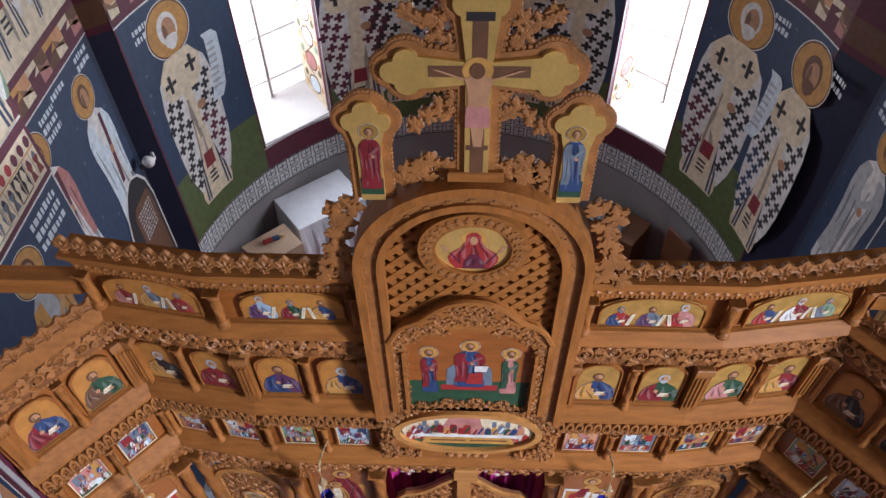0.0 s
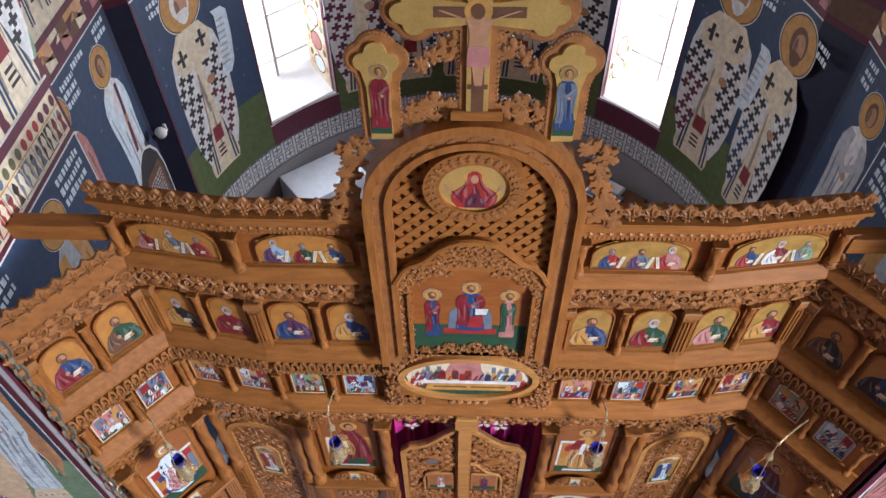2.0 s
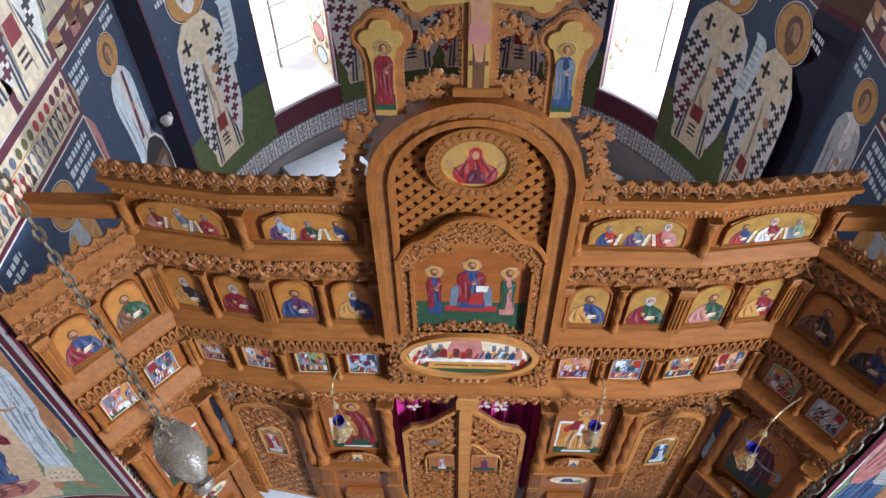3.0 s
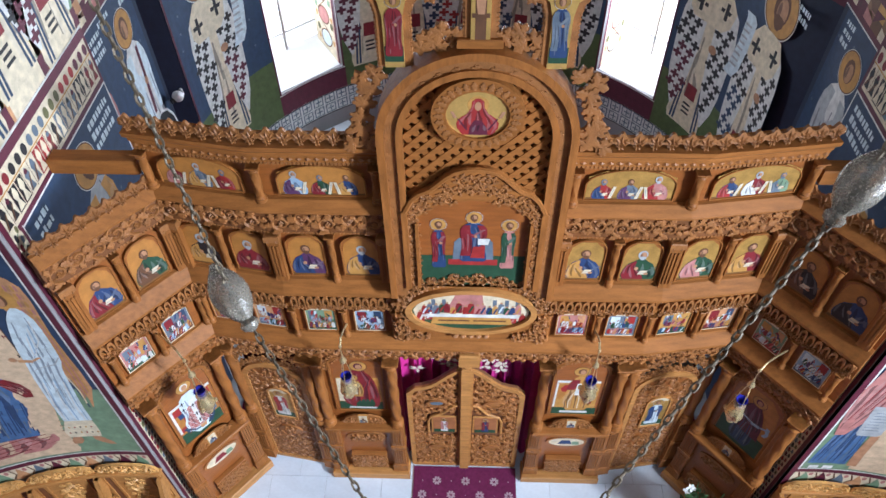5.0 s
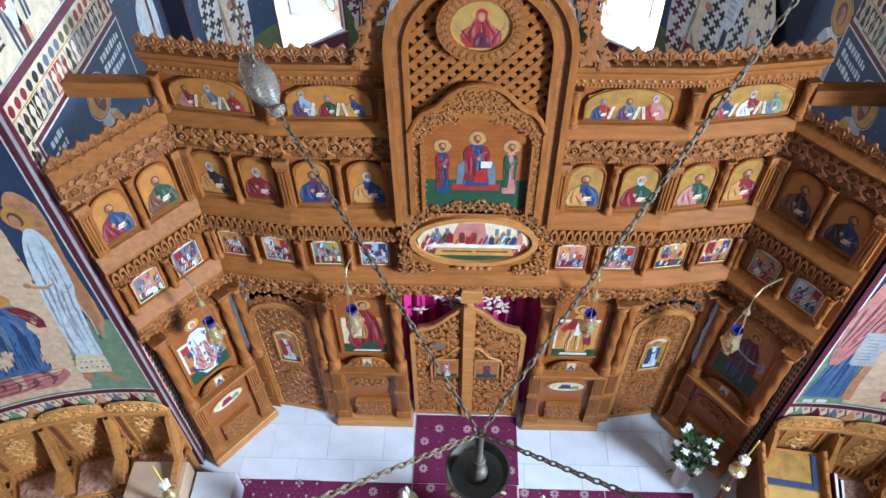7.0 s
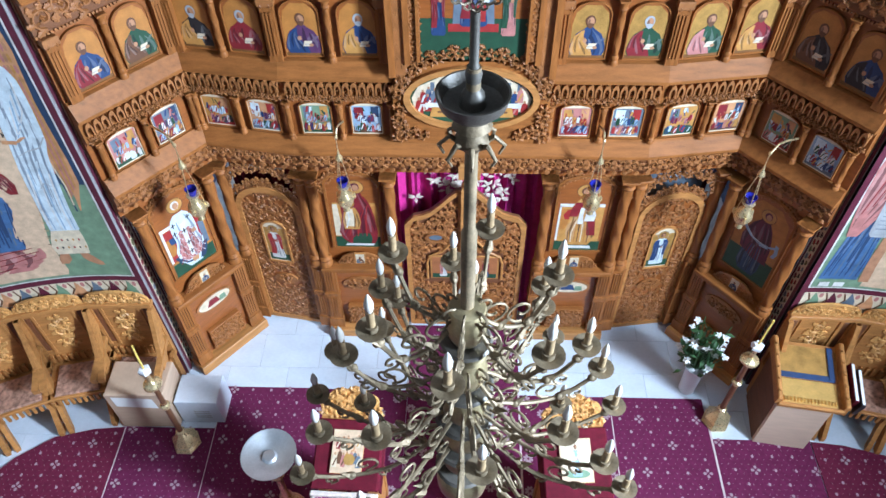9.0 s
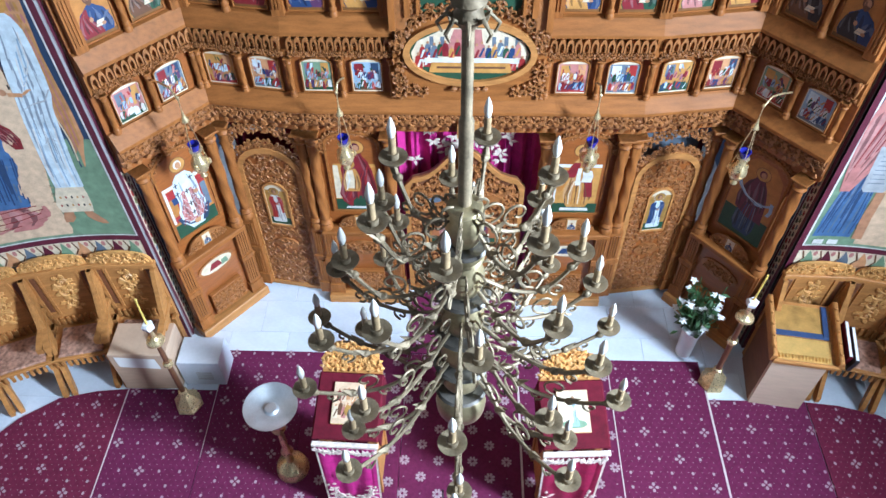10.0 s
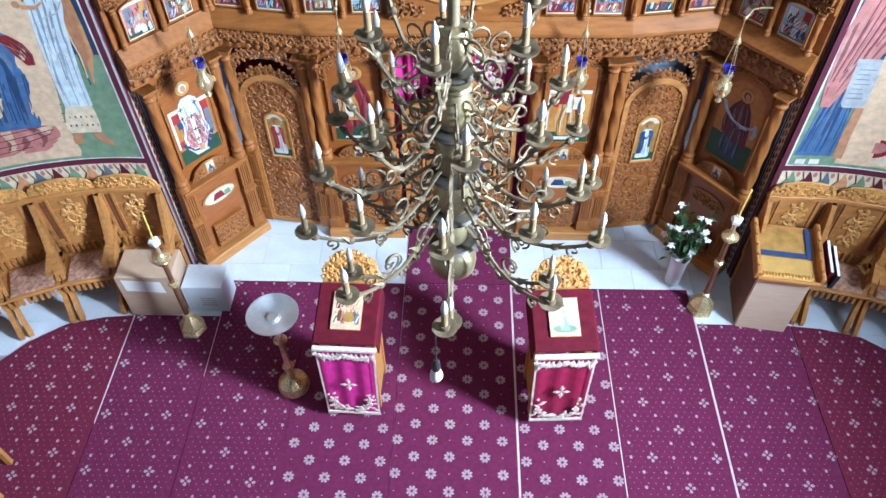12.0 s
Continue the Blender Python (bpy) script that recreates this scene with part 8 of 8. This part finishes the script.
# flowers in a white vase
o = thing("flower_vase", "white vase with white flowers and dark leaves", "vase", pose(2.20, -0.66, 0.004) @ Matrix.Scale(1.3, 4))
s = Shape(WHITEP)
s.lathe([(0.055, 0), (0.06, 0.01), (0.065, 0.25), (0.08, 0.32), (0.075, 0.32), (0.06, 0.26), (0.01, 0.24)], 16)
part("vase", s, o, "", None, True)
s, p2 = Shape(GREEN), Shape(PETAL)
r = random.Random(5)
for k in range(46):
    a, q = r.uniform(0, tau), r.uniform(0.03, 0.19)
    x, y, z = q * cos(a) - 0.02, q * sin(a) + 0.03, r.uniform(0.42, 0.82) - q * 0.3
    s.tube([(0, 0, 0.28), (x * 0.5, y * 0.5, 0.4), (x, y, z)], 0.004, 4)
    for j in range(4):
        m = Matrix.Translation((x * r.uniform(0.4, 1), y * r.uniform(0.4, 1), z - r.uniform(0.02, 0.15))) @ Euler((r.uniform(-1, 1), r.uniform(-1, 1), r.uniform(0, tau))).to_matrix().to_4x4()
        s.put([(0, 0, 0), (0.035, 0.018, 0.006), (0.075, 0, 0), (0.035, -0.018, 0.006)], [(0, 1, 2, 3)], m)
    if k % 2 == 0:
        for j in range(6):
            t = tau * j / 6
            m = Matrix.Translation((x, y, z)) @ Euler((r.uniform(-0.5, 0.5), r.uniform(-0.5, 0.5), t)).to_matrix().to_4x4()
            p2.put([(0, 0, 0), (0.018, 0.012, 0.006), (0.036, 0, 0.002), (0.018, -0.012, 0.006)], [(0, 3, 2, 1)], m)
        p2.ball(x, y, z, 0.014, 0.014, 0.01, 8, 5)
part("leaves", s, o, "dark green leaves"), part("blossoms", p2, o, "white blossoms")


# ---- choir stalls ----
def stall(m, flip=1):
    o = thing("choir_stall", "honey-coloured wooden choir stall with carved back and folding seat", "chair", m, "choir stalls")
    s = Shape(LIGHTWOOD)
    s.box(-0.29, 0.29, -0.02, 0.02, 0.40, 1.22, 0.005), s.box(-0.30, 0.30, -0.05, 0.025, 1.20, 1.25, 0.006)
    for x in (-0.17, 0.17):
        s.box(x - 0.012, x + 0.012, -0.032, -0.02, 0.62, 1.19, 0.004)
    part("backrest", s, o)
    for sx in (-1, 1):
        # no opening here: the gap's darkness is a thin dark strip
        s = Shape(DARKWOOD)
        s.box(sx * 0.222 - 0.022, sx * 0.222 + 0.022, -0.024, -0.018, 0.66, 1.16, 0.002)
        part("slot", s, o, "dark strip standing in for the shaded gap beside the panel")
        s = Shape(LIGHTWOOD)
        s.box(sx * 0.262 - 0.016, sx * 0.262 + 0.016, -0.034, -0.019, 0.60, 1.19, 0.004)
        part("stile", s, o)
    s = Shape(mat_crest)
    s.plate([(-0.29, 1.25), (0.29, 1.25)] + [(0.29 * cos(t), 1.25 + 0.15 * sin(t) ** 0.7) for t in [0.02 + (pi - 0.04) * i / 16 for i in range(17)]], -0.02, 0.005)
    for k in range(-2, 3):
        scroll(s, 0.10 * k, 1.31, 0.10, k, 1 if k % 2 else -1, 0.014, -0.02)
    for z in (0.76, 0.92, 1.06):
        scroll(s, 0, z, 0.15, z * 9, 1, 0.014, -0.02)
    part("carved_crest", s, o)
    s = Shape(LIGHTWOOD)
    s.box(-0.27, 0.27, -0.44, -0.02, 0.42, 0.455, 0.006)
    n = 9
    for k in range(n):
        s.box(-0.25 + 0.056 * k, -0.225 + 0.056 * k, -0.445, -0.425, 0.34, 0.42)
        s.box(-0.25 + 0.056 * k, -0.225 + 0.056 * k, -0.045, -0.022, 0.47, 0.58)
    part("seat", s, o)
    s = Shape(STALLSEAT)
    s.box(-0.20, 0.20, -0.42, -0.08, 0.455, 0.485, 0.012)
    part("seat_cushion", s, o, "patterned red-brown cushion")
    for sx in (-1, 1):
        s = Shape(LIGHTWOOD)
        q = Matrix.Translation((sx * 0.285, 0, 0)) @ Matrix.Rotation(pi / 2, 4, "Z")
        s.plate([(-0.56, 0.0), (-0.50, 0.0), (-0.22, 0.50), (-0.02, 0.98), (-0.02, 1.20), (-0.08, 1.20), (-0.30, 0.62), (-0.56, 0.06)], -0.02, 0.02, q)
        s.plate([(-0.10, 0.0), (-0.03, 0.0), (-0.03, 0.5), (-0.10, 0.5)], -0.018, 0.018, q)
        s.plate([(-0.46, 0.62), (-0.04, 0.72), (-0.04, 0.77), (-0.46, 0.68)], -0.028, 0.028, q)
        part("side", s, o)
    return o


for k in range(5):
    for sg in (-1, 1):
        a = radians(86.2) + (0.30 + 0.60 * k) / SIDE_R
        x, y = -SIDE_C[0] + (SIDE_R - 0.05) * cos(a), SIDE_C[1] + (SIDE_R - 0.05) * sin(a)
        stall(pose(x if sg < 0 else -x, y, 0.004, 0, 0, math.degrees(a - pi / 2) * (1 if sg < 0 else -1)))
o = thing("wooden_stool", "light wooden stand with a carved top near the carpet edge", "stool", pose(-3.98, -2.98, 0.012, 0, 0, 10))
s = Shape(LIGHTWOOD)
s.box(-0.2, 0.2, -0.2, 0.2, 0.62, 0.66, 0.006)
part("top", s, o)
for a in (-0.16, 0.16):
    for b in (-0.16, 0.16):
        s = Shape(LIGHTWOOD)
        s.box(a - 0.02, a + 0.02, b - 0.02, b + 0.02, 0, 0.62, 0.004)
        part("leg", s, o)

# ---- chandelier ----
CX, CY = -0.035, -2.94
ch = thing("chandelier", "large many-armed aged brass chandelier with candle bulbs", "chandelier", pose(CX, CY, 0))
s = Shape(AGED)
s.lathe([(0.034, 3.0), (0.03, 4.3), (0.024, 4.32), (0.026, 4.75), (0.019, 4.77), (0.019, 5.35)], 12)
s.lathe([(0.024, 4.3), (0.03, 4.34), (0.02, 4.42)], 12), s.lathe([(0.02, 5.08), (0.05, 5.12), (0.03, 5.15), (0.055, 5.17), (0.02, 5.22)], 12)
part("stem", s, ch, "", None, True)
for k in range(8):
    s = Shape(AGED)
    a = tau * k / 8
    m = Matrix.Rotation(a, 4, "Z")
    s.tube([(0.02, 0, 5.10), (0.06, 0, 5.13), (0.09, 0, 5.10), (0.075, 0, 5.07)], 0.010, 6, m, 0.004)
    part("finial_leaf", s, ch)
s = Shape(CUPM)
s.lathe([(0.025, 5.20), (0.06, 5.21), (0.088, 5.24), (0.098, 5.275), (0.092, 5.275), (0.078, 5.245), (0.035, 5.235), (0.03, 5.27), (0.016, 5.29), (0.022, 5.33), (0.012, 5.36), (0.012, 5.50)], 24)
part("canopy_cup", s, ch, "blackened metal cup", None, True)
for z, rr, h in ((4.28, 0.075, 0.10), (4.00, 0.088, 0.12), (3.73, 0.095, 0.11), (3.48, 0.10, 0.11), (3.25, 0.098, 0.10)):
    s = Shape(URNM)  # an urn with a waist and a rolled rim
    s.lathe([(0.03, z - h), (rr * 0.75, z - h * 0.9), (rr * 0.95, z - h * 0.5), (rr * 0.98, z - h * 0.1), (rr * 0.80, z + h * 0.35), (rr * 0.72, z + h * 0.6), (rr * 0.92, z + h * 0.78), (rr * 0.85, z + h * 0.9), (0.03, z + h)], 20)
    part("urn", s, ch, "polished brass urn on the stem", None, True)
    s = Shape(CUPM)  # the dark collar that carries a ring of arms
    s.lathe([(0.03, z - h - 0.035), (rr * 1.2, z - h - 0.03), (rr * 1.32, z - h - 0.015), (rr * 1.2, z - h - 0.004), (0.03, z - h - 0.002)], 20)
    part("collar", s, ch, "dark collar", None, True)
for z, rr, h in ((2.99, 0.125, 0.13), (2.86, 0.03, 0.04)):
    s = Shape(URNM)
    s.lathe([(0.02, z - h), (rr * 0.55, z - h * 0.85), (rr * 0.95, z - h * 0.4), (rr, z), (rr * 0.92, z + h * 0.4), (rr * 0.5, z + h * 0.85), (0.02, z + h)], 20)
    part("ball", s, ch, "polished brass ball", None, True)


def ch_arm(reach, z_hub, z_cup, curl):
    """An S-shaped arm with curls and leaves, along +x from the stem."""
    s = Shape(AGED)
    dip = min(z_hub, z_cup) - 0.10
    pts = [(0.05, z_hub), (0.2 * reach, z_hub - 0.02), (0.45 * reach, dip), (0.72 * reach, dip - 0.01), (0.92 * reach, 0.5 * (dip + z_cup)), (reach, z_cup - 0.02)]
    path = []
    for i in range(len(pts) - 1):
        p0, p1, p2, p3 = (Vector(pts[max(0, min(len(pts) - 1, i + j))]) for j in (-1, 0, 1, 2))
        for t in (0, 0.25, 0.5, 0.75):
            q = 0.5 * ((2 * p1) + (p2 - p0) * t + (2 * p0 - 5 * p1 + 4 * p2 - p3) * t * t + (3 * p1 - p0 - 3 * p2 + p3) * t ** 3)
            path.append((q.x, 0, q.y))
    path.append((reach, 0, z_cup))
    s.tube(path, 0.0095, 6)
    for c0, c1, rr, hand in ((0.30 * reach, dip + 0.12, 0.06, 1), (0.62 * reach, dip + 0.075, 0.065, -1), (0.5 * reach, dip - 0.035, 0.04, 1), (0.85 * reach, dip - 0.01, 0.04, -1), (0.2 * reach, z_hub + 0.07, 0.045, -1)):
        s.tube([(c0 + rr * (1 - 0.055 * i) * cos(hand * i * 0.5 - 1.5), 0, c1 + rr * (1 - 0.055 * i) * sin(hand * i * 0.5 - 1.5)) for i in range(15)], 0.0058, 5)
    for t in (0.35, 0.6, 0.85):
        i = int(t * (len(path) - 1))
        x, _, z = path[i]
        s.ball(x, 0, z, 0.024, 0.018, 0.02, 8, 5)
        s.put([(x, -0.02, z), (x + 0.05, 0, z + 0.05), (x, 0.02, z), (x - 0.02, 0, z + 0.01)], [(0, 1, 3), (1, 2, 3)])
    cup = Shape(AGED)
    cup.lathe([(0.012, -0.03), (0.02, -0.015), (0.05, 0.0), (0.056, 0.012), (0.05, 0.012), (0.022, 0.004), (0.022, 0.03), (0.018, 0.03)], 16)
    candle = Shape(CANDLEW)
    candle.lathe([(0.0145, 0.02), (0.0145, 0.105)], 10)
    bulb = Shape(BULB)
    bulb.lathe([(0.010, 0.105), (0.016, 0.125), (0.017, 0.145), (0.010, 0.175), (0.002, 0.195)], 10)
    return data_of("arm", s, True), data_of("drip_plate", cup, True), data_of("candle_sleeve", candle, True), data_of("flame_bulb", bulb, True)


CANDLEW = mat("brown_candle_sleeve", (0.30, 0.21, 0.11), 0.5, 0, 20, 0.4, 0.1)
for count, reach, z_hub, z_cup, off in ((6, 0.34, 4.28, 4.40, 20), (8, 0.46, 3.95, 4.06, 5), (10, 0.60, 3.68, 3.72, 14), (10, 0.72, 3.44, 3.36, 18), (6, 0.56, 3.26, 3.18, 30)):
    arm, plate, sleeve, bulb = ch_arm(reach, z_hub, z_cup, 1)
    for k in range(count):
        m = Matrix.Rotation(radians(off + 360 * k / count + rng.uniform(-4, 4)), 4, "Z")
        a = part("arm", arm, ch, "", m)
        t = Matrix.Translation((reach, 0, z_cup))
        part("drip_plate", plate, a, "", t), part("candle_sleeve", sleeve, a, "", t), part("flame_bulb", bulb, a, "", t)
s = Shape(BLACK)
s.tube([(-0.075, -0.53, 3.14), (-0.075, -0.54, 2.82)], 0.004, 5)
s.lathe([(0.012, 2.84), (0.022, 2.80), (0.022, 2.75)], 10, Matrix.Translation((-0.075, -0.54, 0)))
part("cord", s, ch, "black cord and socket")
s = Shape(WHITEP)
s.lathe([(0.014, 2.76), (0.032, 2.71), (0.034, 2.68), (0.02, 2.65), (0.002, 2.64)], 14, Matrix.Translation((-0.075, -0.54, 0)))
part("hanging_bulb", s, ch, "white light bulb", None, True)
HUB = Vector((0.0, 0.0, 5.50))
for px, py, pz in ((-0.58, 0.615, 6.185), (0.745, 0.64, 6.56), (-0.60, -0.62, 6.2), (0.62, -0.62, 6.2)):
    end = Vector((px, py, pz))
    d = end - HUB
    s = Shape(CHAINM)
    far = Vector((px * 2.1, py * 2.1, 10.0 if py > 0 else 12.0))
    turn = d.to_track_quat("Z", "Y").to_matrix().to_4x4()
    for p0, p1 in ((HUB, end), (end, far)):
        q = (p1 - p0).to_track_quat("Z", "Y").to_matrix().to_4x4()
        n = int((p1 - p0).length / 0.024)
        for k in range(n):
            m = Matrix.Translation(p0 + (p1 - p0) * (k + 0.5) / n) @ q @ Matrix.Rotation(pi / 2 * (k % 2), 4, "Z")
            s.tube([(0.0065 * cos(t), 0, 0.0155 * sin(t)) for t in [tau * i / 8 for i in range(9)]], 0.0029, 4, m)
    part("suspension_chain", s, ch)
    s = Shape(CRYSTAL)
    s.lathe([(0.006, -0.085), (0.020, -0.075), (0.024, -0.062), (0.016, -0.052), (0.030, -0.032), (0.041, -0.010), (0.046, 0.014), (0.045, 0.036), (0.037, 0.060), (0.024, 0.080), (0.012, 0.094), (0.006, 0.105)], 24, Matrix.Translation(end) @ turn, 0, 8, 0.03)
    part("crystal_drop", s, ch, "milky glass ornament on the chain", None, True)

# ---- altar space ----
# added dark sheet on the unseen floor, standing in for the altar's shade
carpet([(-2.6, 0.55), (2.6, 0.55), (2.6, 2.4), (1.9, 3.9), (-1.9, 3.9), (-2.6, 2.4)], "altar_carpet", "dark maroon sheet added to darken the altar floor", VELVET)
o = thing("altar_table", "table under a bright white cloth behind the screen", "table", pose(-1.90, 4.15, 0, 0, 0, 38))
s = Shape(CLOTH)
s.box(-0.48, 0.48, -0.33, 0.33, 0.98, 1.0, 0.006)
for a, b, cnt in (((-0.48, -0.33), (0.48, -0.33), 18), ((0.48, -0.33), (0.48, 0.33), 12), ((0.48, 0.33), (-0.48, 0.33), 18), ((-0.48, 0.33), (-0.48, -0.33), 12)):
    d = Vector((b[0] - a[0], b[1] - a[1])).normalized()
    nx, ny = d.y, -d.x
    v = [(a[0] + (b[0] - a[0]) * i / cnt + nx * w * (0.6 + 0.4 * sin(i * 1.9)), a[1] + (b[1] - a[1]) * i / cnt + ny * w * (0.6 + 0.4 * sin(i * 1.9)), z) for z, w in ((0.995, 0.004), (0.6, 0.03), (0.25, 0.05)) for i in range(cnt + 1)]
    s.put(v, [(r_ * (cnt + 1) + i, (r_ + 1) * (cnt + 1) + i, (r_ + 1) * (cnt + 1) + i + 1, r_ * (cnt + 1) + i + 1) for r_ in range(2) for i in range(cnt)])
part("tablecloth", s, o, "white cloth in folds")
s = Shape(DARKWOOD)
for a in (-0.42, 0.42):
    for b in (-0.28, 0.28):
        s.box(a - 0.03, a + 0.03, b - 0.03, b + 0.03, 0, 0.98)
part("legs", s, o)
s = Shape(CARD)
s.box(-0.3, 0.3, -0.22, 0.22, 0, 1.0, 0.006)
thing("beige_box", "tall pale box beside the white-covered table", "box", pose(-2.36, 3.35, 0, 0, 0, 42), shape=s)
s = Shape(PAINTS["red"])
s.box(-0.12, 0.0, -0.03, 0.03, 0, 0.05, 0.01), s.use(PAINTS["blue"]).box(0.0, 0.08, -0.03, 0.03, 0, 0.05, 0.01), s.use(BRASS).ball(0.12, 0, 0.03, 0.04, 0.03, 0.03, 8, 5)
thing("small_vessel", "small red and blue vessel lying on the box", "vessel", pose(-2.36, 3.42, 1.0, 0, 0, 30), shape=s)
s = Shape(DARKWOOD)
s.box(-0.4, 0.4, -0.25, 0.25, 0, 0.85, 0.01), s.use(CLOTH).box(-0.3, 0.1, -0.2, 0.2, 0.85, 0.92, 0.02), s.use(PAINTS["slate"]).box(-0.25, 0.2, -0.22, -0.02, 0.92, 0.96, 0.01)
thing("sideboard", "dark sideboard piled with cloths and papers", "sideboard", pose(1.85, 4.0, 0, 0, 0, -38), shape=s)
s = Shape(DARKWOOD)
s.box(-0.2, 0.2, -0.2, 0.2, 0.42, 0.48, 0.01), s.box(-0.2, 0.2, 0.17, 0.21, 0.5, 1.15, 0.01)
for a in (-0.17, 0.17):
    for b in (-0.17, 0.17):
        s.box(a - 0.02, a + 0.02, b - 0.02, b + 0.02, 0, 0.5)
thing("wooden_chair", "dark carved wooden chair standing in the altar", "chair", pose(2.35, 3.35, 0, 0, 0, -60), shape=s)
o = thing("security_camera", "small white security camera on the wall", "camera", pose(-3.06, 2.70, 2.92, 0, 0, -40))
s = Shape(WHITEP)
s.ball(0, 0, 0, 0.06, 0.06, 0.06, 12, 8), s.tube([(0, 0.03, -0.02), (-0.05, 0.08, -0.04), (-0.11, 0.10, -0.02)], 0.02, 8)
part("body", s, o, "", None, True)
s = Shape(BLACK)
s.lathe([(0.03, -0.01), (0.03, 0.03)], 10, Matrix.Translation((0, -0.055, -0.02)) @ Matrix.Rotation(pi / 2, 4, "X"))
part("lens_ring", s, o)

# ---- floor tiles, laid last ----
tile = Shape(MARBLE)
tile.box(-0.2985, 0.2985, -0.1985, 0.1985, -0.02, 0.0, 0.002)
tile_mesh = data_of("tile", tile)
for j in range(6):
    for i in range(-8, 9):
        x, y = i * 0.60 + (0.3 if j % 2 else 0), 0.5 - 0.40 * j
        part("tile", tile_mesh, floor, "", Matrix.Translation((x, y, 0)))
